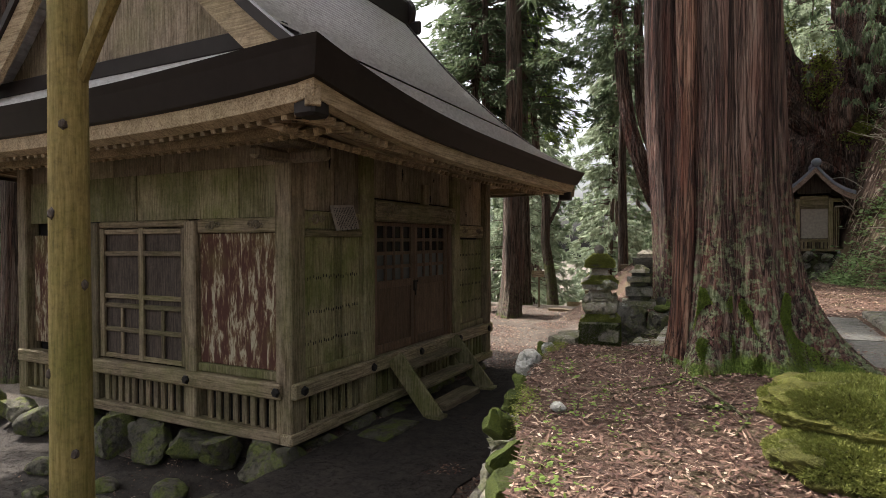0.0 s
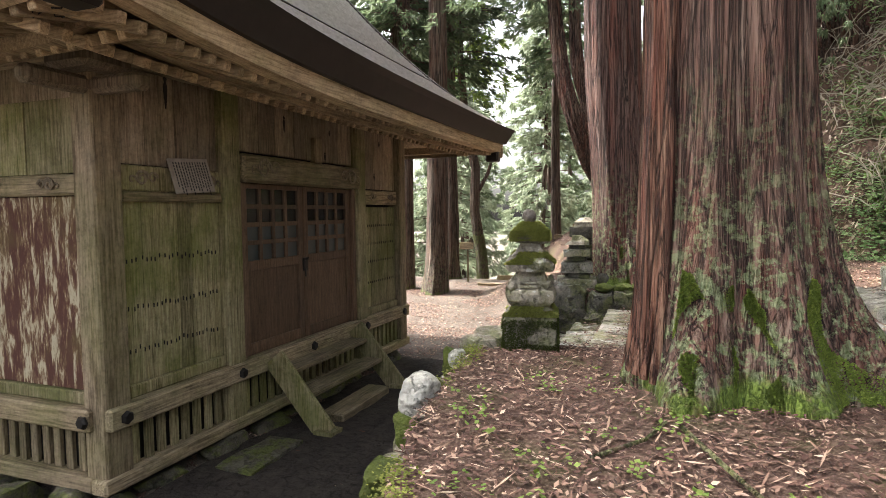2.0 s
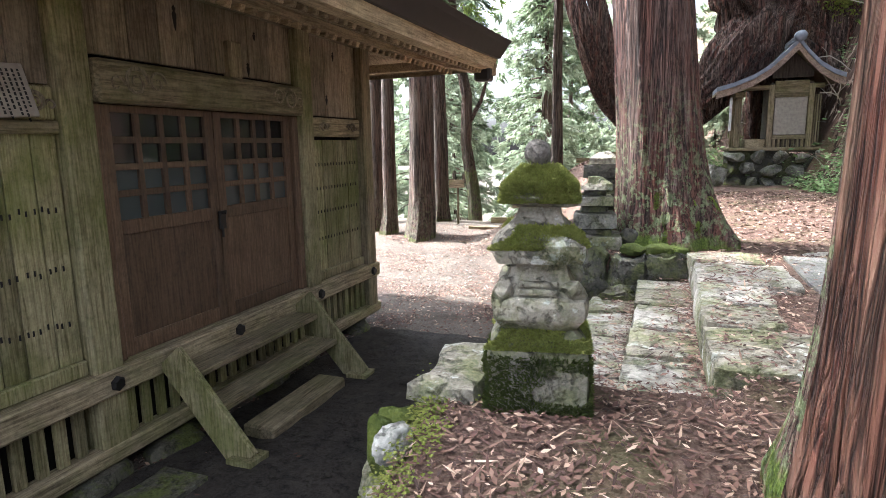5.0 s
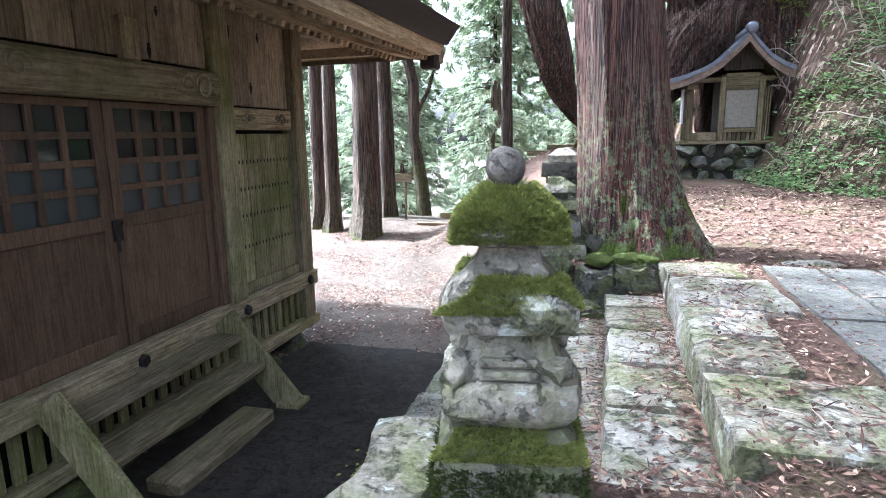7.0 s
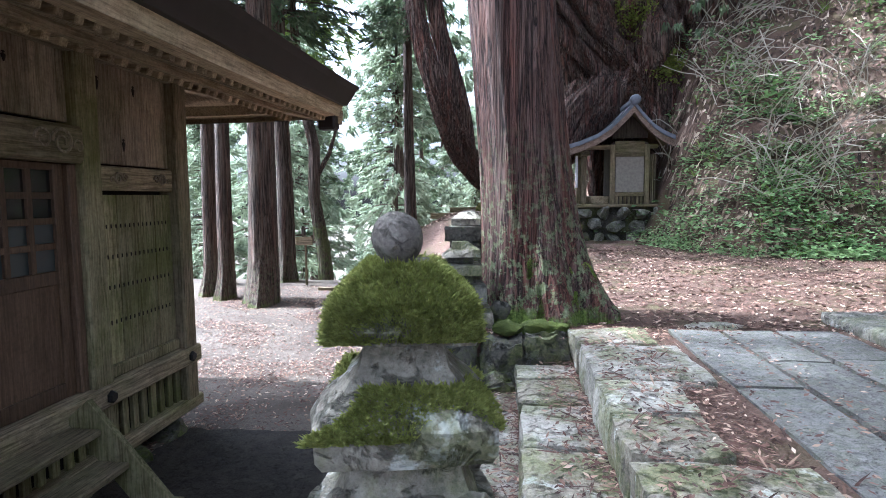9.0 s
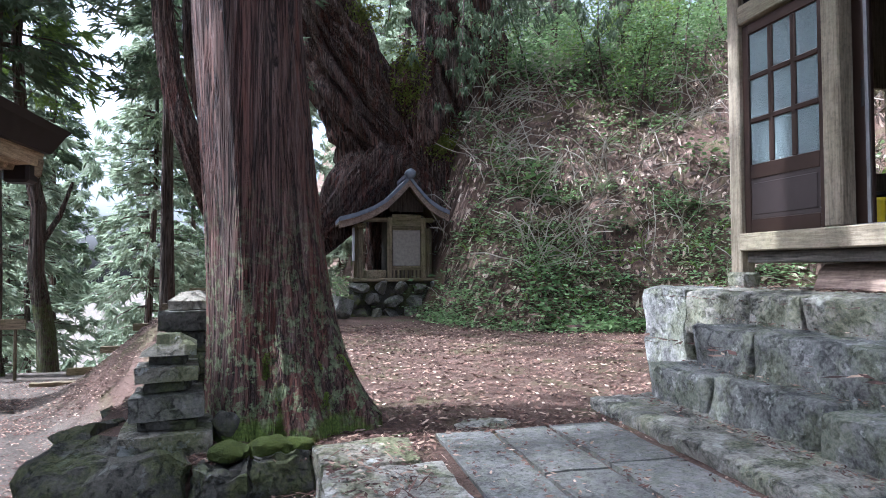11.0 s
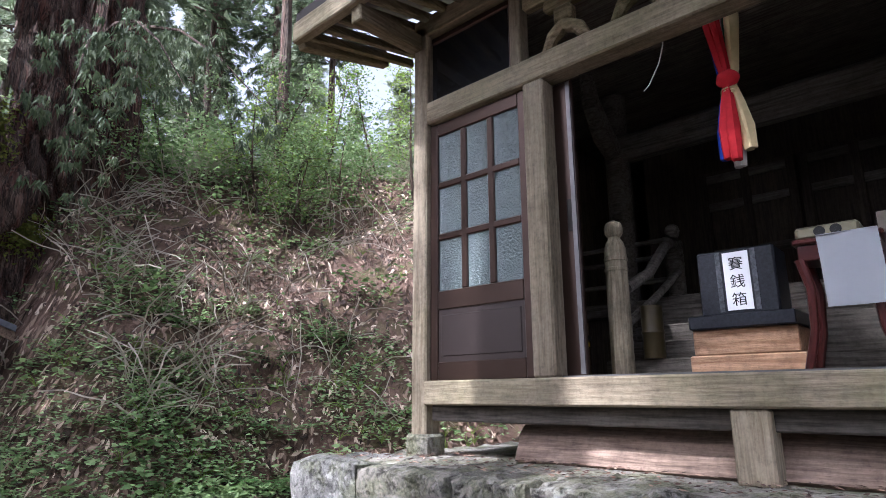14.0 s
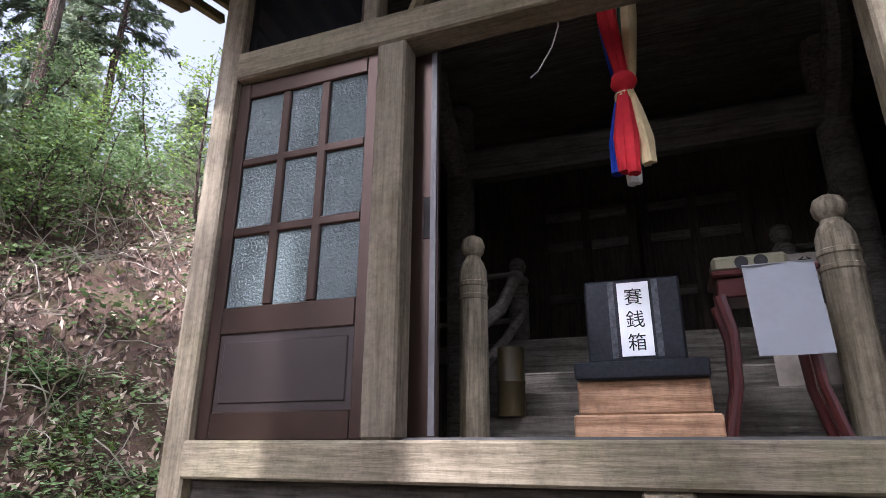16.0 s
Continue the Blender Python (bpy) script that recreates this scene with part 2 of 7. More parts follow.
M["moss"] = moss_mat("green_moss", (0.05, 0.052, 0.01), (0.19, 0.185, 0.04))
M["moss_tuft"] = moss_mat("moss_tufts", (0.075, 0.095, 0.012), (0.27, 0.29, 0.06))
M["moss_bright"] = moss_mat("bright_moss", (0.10, 0.155, 0.018), (0.31, 0.40, 0.075))
M["moss_yellow"] = moss_mat("yellow_green_moss", (0.16, 0.185, 0.03), (0.42, 0.44, 0.12))
M["moss_dark"] = moss_mat("dark_moss", (0.03, 0.045, 0.008), (0.10, 0.12, 0.02))
M["bark1"] = bark_mat("old_cedar_bark", (0.045, 0.025, 0.019), (0.135, 0.08, 0.06), (0.215, 0.155, 0.12), 0.0, 0.85, 1.0, 0.5)
M["bark2"] = bark_mat("red_cedar_bark", (0.04, 0.02, 0.016), (0.12, 0.068, 0.054), (0.18, 0.125, 0.105), -0.1, 0.75, 0.95, 0.65)
M["bark3"] = bark_mat("forest_bark", (0.05, 0.034, 0.026), (0.12, 0.085, 0.065), (0.20, 0.165, 0.135), 0.0, 0.3, 0.4, 0.3)
M["bark4"] = bark_mat("giant_tree_bark", (0.018, 0.011, 0.009), (0.095, 0.058, 0.046), (0.24, 0.18, 0.145), -5.0, 0.0, 0.0, 0.6)
M["peel"] = bark_mat("split_red_bark", (0.035, 0.014, 0.010), (0.155, 0.073, 0.046), (0.28, 0.175, 0.118), -3.0, 0, 0, 0.7)
M["needles"] = leaf_mat("cedar_foliage", (0.055, 0.085, 0.045), (0.15, 0.185, 0.10), 0.45)
# lighter copy of the cedar green, distance haze put into the colour
M["needles_hazy"] = leaf_mat("hazy_far_cedar_foliage", (0.13, 0.17, 0.11), (0.33, 0.37, 0.25), 0.55)
M["leaf"] = leaf_mat("broad_leaves", (0.06, 0.11, 0.04), (0.20, 0.28, 0.11), 0.4)
M["leaf_light"] = leaf_mat("young_leaves", (0.12, 0.19, 0.04), (0.25, 0.33, 0.08), 0.5)
M["fern"] = leaf_mat("fern_fronds", (0.05, 0.11, 0.03), (0.12, 0.21, 0.06), 0.4)
# lighter copy of the broad leaves, sun on the bank put into colour
M["leaf_low"] = leaf_mat("sun_pale_undergrowth_leaves", (0.12, 0.20, 0.075), (0.32, 0.42, 0.20), 0.4)
M["twig"] = plain_mat("grey_twigs", (0.40, 0.35, 0.29), 0.9)
k = Kit("dead_leaves", 0.75)
src = k.t.nodes.new("ShaderNodeNewGeometry").outputs["Random Per Island"]
M["litter"] = k.colour(k.steps(src, (0.0, (0.035, 0.018, 0.013)), (0.45, (0.10, 0.05, 0.037)), (0.8, (0.19, 0.113, 0.08)), (0.95, (0.38, 0.265, 0.19)), (1.0, (0.5, 0.38, 0.29))))
# lighter copy of the dead leaves, painted brighter for sun on the bank
k = Kit("sun_pale_dead_leaves", 0.75)
src = k.t.nodes.new("ShaderNodeNewGeometry").outputs["Random Per Island"]
M["litter_pale"] = k.colour(k.steps(src, (0.0, (0.03, 0.018, 0.013)), (0.5, (0.115, 0.072, 0.053)), (0.85, (0.26, 0.18, 0.135)), (1.0, (0.54, 0.43, 0.34))))
k = Kit("forest_soil", 0.95)
n1, n2, n3 = k.noise(1.4, 5), k.noise(16, 6, 0.7), k.noise(70, 4, 0.7)
litter = k.mix(0.5, k.steps(n2, (0.3, (0.055, 0.03, 0.022)), (0.7, (0.17, 0.10, 0.075))), k.steps(n3, (0.3, (0.05, 0.03, 0.022)), (0.68, (0.225, 0.15, 0.112))))
litter = k.mix(k.mul(k.steps(n1, (0.5, 0.0), (0.64, 1.0)), 0.5), litter, (0.085, 0.095, 0.03))
yard = k.mix(0.5, k.steps(n2, (0.3, (0.05, 0.04, 0.033)), (0.7, (0.15, 0.12, 0.095))), k.steps(n3, (0.35, (0.04, 0.032, 0.027)), (0.66, (0.27, 0.23, 0.185))))
yard = k.mix(k.mul(k.steps(k.noise(0.7, 5, 0.7), (0.45, 0.0), (0.62, 1.0)), 0.6), yard, (0.055, 0.043, 0.035))
k.bump(k.mix(0.6, n2, n3), 0.05)
M["ground"] = k.colour(k.mix(k.height(-1.5, -1.0), litter, yard))
# damp soil made darker still: the shade by the hall is in the colour
M["soil_shaded"] = stone_mat("damp_soil_with_shade", (0.014, 0.011, 0.009), (0.05, 0.04, 0.032), 0.0, 0.0)
M["pane_blue"] = glass_mat("frosted_pane", (0.034, 0.047, 0.05), 0.4, 0.9)
M["pane_dark"] = glass_mat("dark_clear_pane", (0.012, 0.013, 0.015), 0.08, 0.9)
M["pane_rain"] = glass_mat("rippled_pane", (0.13, 0.165, 0.165), 0.1, 0.85, 0.012, 60)
M["bronze"] = plain_mat("brown_aluminium", (0.055, 0.034, 0.026), 0.28, 0.6, 0.12, 4)
M["bronze_panel"] = plain_mat("brown_door_panel", (0.045, 0.033, 0.03), 0.4, 0.2, 0.1, 3)
M["steel"] = plain_mat("bare_metal_edge", (0.15, 0.145, 0.145), 0.5, 0.6)
M["blacktape"] = plain_mat("black_wrapped_box", (0.018, 0.02, 0.026), 0.35, 0.0, 0.5, 60)
M["paper"] = plain_mat("white_paper", (0.82, 0.82, 0.84), 0.6, 0.0, 0.04)
M["ink"] = plain_mat("black_ink", (0.012, 0.012, 0.012), 0.6)
M["film"] = glass_mat("cloudy_plastic_sheet", (0.40, 0.42, 0.45), 0.22, 0.8, 0.004, 6)
M["tape"] = plain_mat("wrinkled_tape", (0.10, 0.105, 0.115), 0.18, 0.0, 0.6, 50)
M["lacquer"] = plain_mat("dark_red_lacquer", (0.07, 0.016, 0.014), 0.3, 0.0, 0.25, 9)
M["cloth_red"] = plain_mat("red_cloth", (0.55, 0.02, 0.03), 0.8)
M["cloth_blue"] = plain_mat("blue_cloth", (0.01, 0.04, 0.33), 0.8)
M["cloth_cream"] = plain_mat("cream_cloth", (0.62, 0.50, 0.27), 0.8)
M["cloth_green"] = plain_mat("green_cloth", (0.03, 0.13, 0.08), 0.8)
M["cloth_white"] = plain_mat("white_cloth", (0.7, 0.68, 0.64), 0.8)
M["bamboo"] = plain_mat("dull_bamboo", (0.05, 0.038, 0.016), 0.4, 0.0, 0.4, 5)
M["yellow"] = plain_mat("yellow_plastic", (0.75, 0.58, 0.02), 0.4)
M["gold"] = plain_mat("old_gold_tin", (0.20, 0.185, 0.12), 0.4, 0.3, 0.3, 12)
M["copper"] = plain_mat("grey_blue_roof_copper", (0.17, 0.18, 0.215), 0.42, 0.4, 0.4, 9)
M["sign"] = plain_mat("weathered_sign_board", (0.30, 0.26, 0.22), 0.8, 0.0, 0.3, 14)
M["blanket"] = plain_mat("faded_white_cloth", (0.6, 0.6, 0.62), 0.8)


# ---- mesh kit ----
def place(ob, parent):
    ob.parent = parent
    ob.matrix_parent_inverse = parent.matrix_basis.inverted()


def thing(name, base, label, category, group="", kind=""):
    e = new(name)
    e.empty_display_size = 0.1
    e.matrix_basis = Matrix.Translation(base)
    return tagged(e, label, category, group, kind)


def part(name, bm, material, parent=None, label="", smooth=False):
    me = bpy.data.meshes.new(name)
    if smooth:
        for f in bm.faces:
            f.smooth = True
    bm.to_mesh(me)
    bm.free()
    if smooth:
        me.set_sharp_from_angle(angle=radians(34))
    me.materials.append(M[material])
    ob = new(name, me)
    if parent:
        up = Matrix.Identity(4)
        p = parent
        chain = []
        while p:
            chain.append(p)
            p = p.parent
        root = chain[-1]
        ob.parent = parent
        if parent is root:
            ob.matrix_parent_inverse = root.matrix_basis.inverted()
    return tagged(ob, label)


def raw(name, verts, faces, material, parent=None, label="", smooth=False):
    me = bpy.data.meshes.new(name)
    me.from_pydata(verts, [], faces)
    me.materials.append(M[material])
    if smooth:
        me.polygons.foreach_set("use_smooth", [True] * len(me.polygons))
    ob = new(name, me)
    if parent:
        ob.parent = parent
        if not parent.parent:
            ob.matrix_parent_inverse = parent.matrix_basis.inverted()
    return tagged(ob, label)


def box(bm, x0, x1, y0, y1, z0, z1, bev=0.0, m=None):
    vs = [bm.verts.new((x, y, z)) for x in (x0, x1) for y in (y0, y1) for z in (z0, z1)]
    fs = [bm.faces.new([vs[i] for i in f]) for f in ((0, 1, 3, 2), (4, 6, 7, 5), (0, 4, 5, 1), (2, 3, 7, 6), (0, 2, 6, 4), (1, 5, 7, 3))]
    if m:
        bmesh.ops.transform(bm, matrix=m, verts=vs)
    if bev:
        es = list({e for f in fs for e in f.edges})
        bmesh.ops.bevel(bm, geom=es, offset=bev, segments=1, affect="EDGES")
    return bm


def boxed(*a, **k2):
    return box(bmesh.new(), *a, **k2)


def beam(bm, p, q, w, h, bev=0.01, roll=0.0):
    p, q = Vector(p), Vector(q)
    d = q - p
    m = Matrix.Translation(p) @ d.to_track_quat("Y", "Z").to_matrix().to_4x4() @ Matrix.Rotation(roll, 4, "Y")
    return box(bm, -w / 2, w / 2, 0, d.length, -h / 2, h / 2, bev, m)


def tube(bm, pts, radii, n=8, cap=True):
    pts = [Vector(p) for p in pts]
    rings = []
    side = None
    for i, p in enumerate(pts):
        d = (pts[min(i + 1, len(pts) - 1)] - pts[max(i - 1, 0)]).normalized()
        if side is None:
            side = d.orthogonal().normalized()
        side = (side - d * side.dot(d)).normalized()
        b = d.cross(side)
        r = radii[i] if hasattr(radii, "__len__") else radii
        rings.append([bm.verts.new(p + (side * math.cos(a) + b * math.sin(a)) * r) for a in (2 * math.pi * j / n for j in range(n))])
    for r0, r1 in zip(rings, rings[1:]):
        for j in range(n):
            bm.faces.new((r0[j], r0[(j + 1) % n], r1[(j + 1) % n], r1[j]))
    if cap:
        bm.faces.new(rings[0][::-1])
        bm.faces.new(rings[-1])
    return bm


def lathe(bm, x, y, prof, n=20):
    """prof: (radius, z) from the bottom up."""
    rings = [[bm.verts.new((x + r * math.cos(2 * math.pi * j / n), y + r * math.sin(2 * math.pi * j / n), z)) for j in range(n)] for r, z in prof]
    for r0, r1 in zip(rings, rings[1:]):
        for j in range(n):
            bm.faces.new((r0[j], r0[(j + 1) % n], r1[(j + 1) % n], r1[j]))
    bm.faces.new(rings[0][::-1])
    bm.faces.new(rings[-1])
    return bm


def rock(bm, c, s, seed, sub=3, rough=0.22, flat=0.0, square=0.0):
    """A lump of stone round c with half sizes s; square pulls it towards a block, flat levels its top."""
    made = bmesh.ops.create_icosphere(bm, subdivisions=sub, radius=1.0)["verts"]
    off = Vector((seed * 7.31, seed * 3.17, seed * 5.77))
    cut = random.Random(int(seed * 101) + 7)
    cuts = [(Vector((cut.gauss(0, 1), cut.gauss(0, 1), cut.gauss(0, 1))).normalized(), cut.uniform(0.45, 0.75)) for _ in range(13)] if square else []
    for v in made:
        d = v.co.normalized()
        if square:
            w = max(abs(d.x), abs(d.y), abs(d.z))
            d = d.lerp(d / w * 0.9, square)
        for nrm, c0 in cuts:
            over = d.dot(nrm) - c0
            if over > 0:
                d = d - nrm * over
        f = 1 + rough * noise.noise(d * 1.3 + off) + rough * 0.5 * noise.noise(d * 3.4 + off) + rough * 0.22 * noise.noise(d * 8 + off)
        p = Vector((d.x * s[0], d.y * s[1], d.z * s[2])) * f
        if flat:
            p.z = min(p.z, s[2] * flat + 0.02 * noise.noise(p * 9 + off))
        v.co = p + Vector(c)
    return bm


def slab(bm, x0, x1, y0, y1, z0, z1, seed, wob=0.03, n=(6, 6, 2)):
    """A hewn stone block with uneven faces and worn edges."""
    made = []
    off = Vector((seed * 3.3, seed * 1.7, seed * 9.1))
    idx = {}
    nx, ny, nz = n
    for i in range(nx + 1):
        for j in range(ny + 1):
            for l in range(nz + 1):
                if i in (0, nx) or j in (0, ny) or l in (0, nz):
                    p = Vector((x0 + (x1 - x0) * i / nx, y0 + (y1 - y0) * j / ny, z0 + (z1 - z0) * l / nz))
                    ends = (i in (0, nx)) + (j in (0, ny)) + (l in (0, nz))
                    mid = Vector(((x0 + x1) / 2, (y0 + y1) / 2, (z0 + z1) / 2))
                    if ends > 1:
                        dv = (mid - p)
                        p += Vector((math.copysign(1, dv.x) * (i in (0, nx)), math.copysign(1, dv.y) * (j in (0, ny)), math.copysign(1, dv.z) * (l in (0, nz)))) * wob * 0.3
                    p += Vector((noise.noise(p * 2.7 + off), noise.noise(p * 2.7 + off * 2), 0.45 * noise.noise(p * 2.7 + off * 3))) * wob + noise.noise_vector(p * 6 + off) * wob * 0.4 + noise.noise_vector(p * 17 + off) * wob * 0.25
                    idx[i, j, l] = bm.verts.new(p)
    def quad(a, b, c, d):
        bm.faces.new([idx[a], idx[b], idx[c], idx[d]])
    for i in range(nx):
        for j in range(ny):
            quad((i, j, nz), (i + 1, j, nz), (i + 1, j + 1, nz), (i, j + 1, nz))
            quad((i, j, 0), (i, j + 1, 0), (i + 1, j + 1, 0), (i + 1, j, 0))
    for i in range(nx):
        for l in range(nz):
            quad((i, 0, l), (i + 1, 0, l), (i + 1, 0, l + 1), (i, 0, l + 1))
            quad((i, ny, l), (i, ny, l + 1), (i + 1, ny, l + 1), (i + 1, ny, l))
    for j in range(ny):
        for l in range(nz):
            quad((0, j, l), (0, j, l + 1), (0, j + 1, l + 1), (0, j + 1, l))
            quad((nx, j, l), (nx, j + 1, l), (nx, j + 1, l + 1), (nx, j, l + 1))
    return bm


def smooth01(t):
    t = max(0.0, min(1.0, t))
    return t * t * (3 - 2 * t)


def along(x, pairs):
    """Straight lines between (x, value) pairs."""
    if x <= pairs[0][0]:
        return pairs[0][1]
    for (a, u), (b, v) in zip(pairs, pairs[1:]):
        if x <= b:
            return u + (v - u) * (x - a) / (b - a)
    return pairs[-1][1]


# ---- the lie of the land ----
EDGE = ((-9, -0.35), (0.8, -0.72), (1.9, -0.92), (2.5, -1.06), (3.3, -1.36), (4.3, -1.62), (5.8, -1.86), (6.55, -2.02), (6.62, -0.66), (9.78, -0.66), (9.84, -2.3), (12, -2.35), (16, -2.2), (30, -2.0))
FOOT = ((-2, 27.0), (0.2, 23.0), (1.6, 20.6), (2.1, 18.2), (2.7, 16.8), (3.6, 16.2), (5.6, 15.8), (9, 13.5), (14, 9), (25, 0), (60, -40))


def land(x, y, fine=True):
    yard = -1.68 + 0.22 * smooth01((y - 13) / 6)
    yard -= 0.35 * max(0.0, y - 22.5) * smooth01((-x - 3) / 3) if y > 22.5 else 0.0
    yard -= 0.3 * max(0.0, -x - 13)
    yard -= 0.46 * smooth01((6.3 - y) / 1.5) * smooth01((-x - 4.7) / 0.9)
    yard = max(yard, -14.0)
    terrace = -0.03 - 0.10 * smooth01((y - 4.4) / 2.6) + 0.75 * smooth01((y - 13) / 5) * smooth01((-x - 0.2) / 1.8)
    terrace += 0.07 * smooth01((x - 0.2) / 0.8) * smooth01((6.5 - y) / 2)
    w = 0.14 + 3.4 * smooth01((y - 12.5) / 6)
    e = along(y, EDGE) - 1.9 * smooth01((y - 13) / 6)
    m = smooth01((x - e) / w + 0.5)
    z = yard + (terrace - yard) * m
    d = y - along(x, FOOT)
    if d > 0:
        up = 0.92 * d if d < 8 else 7.36 + 0.22 * (d - 8)
        z += min(up * smooth01(d / 0.8 + 0.2), 22) * smooth01((x - 1.5) / 2.5)
    if fine:
        p = Vector((x, y, 0))
        amp = 1.0 + 7.0 * smooth01(d / 2)
        z += (0.030 * noise.noise(p * 1.1) + 0.016 * noise.noise(p * 3.3)) * amp
    return z


# ---- ground ----
def spread(lo, hi, step, far, grow=1.22):
    vals = [lo + step * i for i in range(int((hi - lo) / step) + 1)]
    s, v = step, vals[-1]
    while v < far:
        s *= grow
        v += s
        vals.append(v)
    s, v = step, vals[0]
    while v > -far:
        s *= grow
        v -= s
        vals.insert(0, v)
    return vals


gx, gy = spread(-6.0, 6.0, 0.11, 420), spread(-0.5, 19.0, 0.13, 420)
gverts = [(x, y, land(x, y)) for y in gy for x in gx]
nx = len(gx)
gfaces = [(j * nx + i, j * nx + i + 1, (j + 1) * nx + i + 1, (j + 1) * nx + i) for j in range(len(gy) - 1) for i in range(nx - 1)]
ground = tagged(raw("ground", gverts, gfaces, "ground", smooth=True), "brown forest floor strewn with dead leaves", "ground", kind="structure")

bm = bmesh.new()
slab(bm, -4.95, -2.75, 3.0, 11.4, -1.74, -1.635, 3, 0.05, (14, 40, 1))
# draped sheet of damp earth, its dark tone also paints the hall's shade
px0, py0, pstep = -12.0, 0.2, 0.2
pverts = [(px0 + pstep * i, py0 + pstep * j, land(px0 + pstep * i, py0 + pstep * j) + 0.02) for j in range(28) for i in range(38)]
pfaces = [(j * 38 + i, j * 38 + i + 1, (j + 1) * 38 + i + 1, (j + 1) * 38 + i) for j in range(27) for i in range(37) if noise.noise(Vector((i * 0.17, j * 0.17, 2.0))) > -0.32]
tagged(raw("pavement", pverts, pfaces, "soil_shaded", smooth=True), "damp bare earth before the hall, shade in its dark colour", "ground", kind="structure")
path = tagged(part("pavement", bm, "soil_shaded", smooth=True), "damp trodden earth path beside the hall, shade in its dark colour", "path", kind="structure")


# ---- the old hall ----
XW, YF, YB, XL = -5.10, 5.50, 11.65, -10.80
hall = thing("shrine_hall", (XW, YF, -1.7), "old weathered timber shrine hall with green algae on its boards", "shrine")
Z0, ZS, ZT = -1.50, -0.74, 2.50       # lower rail, sill, wall head


def hall_box(name, a, mat_name, bev=0.012, label="", parent=None):
    return part(name, boxed(*a, bev=bev), mat_name, parent or hall, label)


# black block behind the boards, stands in for the shade in the gaps
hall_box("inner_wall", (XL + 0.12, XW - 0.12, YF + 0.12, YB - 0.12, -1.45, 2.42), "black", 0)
# posts
for px, py in ((XW, YF), (XW, YB), (XL, YF), (XL, YB)):
    hall_box("corner_post", (px - 0.17, px + 0.09, py - 0.09, py + 0.2, -1.52, ZT) if px == XW and py == YF else (px - 0.12, px + 0.12, py - 0.12, py + 0.12, -1.52, ZT), "wood_z", 0.02)
for py in (7.14, 10.14):
    hall_box("post", (XW - 0.14, XW + 0.10, py - 0.135, py + 0.135, -1.45, ZT), "wood_green", 0.02)
for px in (-6.81, -8.95):
    hall_box("post", (px - 0.11, px + 0.11, YF - 0.09, YF + 0.12, -1.45, 1.32), "wood_z", 0.02)


def plank_row(axis, a, b, z0, z1, widths, mat_name, depth=0.035, out=0.0, seed=1, holes=()):
    """Upright boards side by side; axis y for the door side, x for the front."""
    rnd = random.Random(seed)
    total, at = sum(widths), a
    for w in widths:
        u0, u1 = at + 0.004, at + (b - a) * w / total - 0.004
        at += (b - a) * w / total
        o = out + rnd.uniform(-0.006, 0.006)
        if axis == "y":
            hall_box("wall_board", (XW - depth + o, XW + o, u0, u1, z0, z1), mat_name, 0.004)
        else:
            hall_box("wall_board", (u0, u1, YF - o, YF + depth - o, z0, z1), mat_name, 0.004)


plank_row("y", 5.72, 7.0, -0.62, 1.10, (1.1, 0.9, 1.2, 0.8, 1, 0.9), "wood_green", seed=2)
plank_row("y", 10.28, 11.53, -0.62, 1.06, (1, 1, 1, 1), "wood_green", seed=3)
plank_row("y", 5.70, 7.0, 1.44, ZT, (1, 1.1, 0.9, 0.8), "wood_upper", seed=4)
plank_row("y", 7.28, 10.0, 1.70, ZT, (1.1, 0.8, 1.0, 0.7, 1.2, 0.9, 1.0), "wood_upper", seed=5)
plank_row("y", 10.28, 11.53, 1.36, ZT, (1, 0.9, 1), "wood_upper", seed=6)
plank_row("x", -6.70, -5.27, -0.62, 1.14, (1,), "flake", seed=7)
plank_row("x", -10.65, -9.07, -0.62, 1.14, (1,), "flake", seed=8)
plank_row("x", XL + 0.12, XW - 0.17, 1.34, 2.0, (1, 1.2, 0.8, 1.1, 0.9, 1, 1.2, 1), "wood_green", out=0.03, seed=9)
plank_row("x", XL + 0.12, XW - 0.17, 2.0, ZT, (1, 1.4, 1.2, 1.4, 1.1), "wood_upper", seed=10)
# far faces, plain boards
hall_box("wall_board", (XL - 0.03, XL + 0.03, YF + 0.12, YB - 0.12, -0.8, ZT), "wood_z", 0)
hall_box("wall_board", (XL + 0.12, XW - 0.12, YB - 0.03, YB + 0.03, -0.8, ZT), "wood_z", 0)
# small nail holes and knots as raised black marks, hole shade in their colour
rnd = random.Random(4)
bm = bmesh.new()
for z in (0.55, 0.10, -0.3):
    for i in range(22):
        y = 5.78 + 1.2 * i / 22 + rnd.uniform(-0.012, 0.012)
        zz = z + rnd.uniform(-0.02, 0.02)
        box(bm, XW + 0.003, XW + 0.009, y - 0.006, y + 0.006, zz - 0.02, zz + 0.02)
for z in (0.75, 0.45, 0.15, -0.2):
    for i in range(16):
        y = 10.34 + 1.15 * i / 16
        box(bm, XW + 0.003, XW + 0.009, y - 0.006, y + 0.006, z - 0.02, z + 0.02)
tagged(part("peg_hole", bm, "black", hall), kind="stuff")
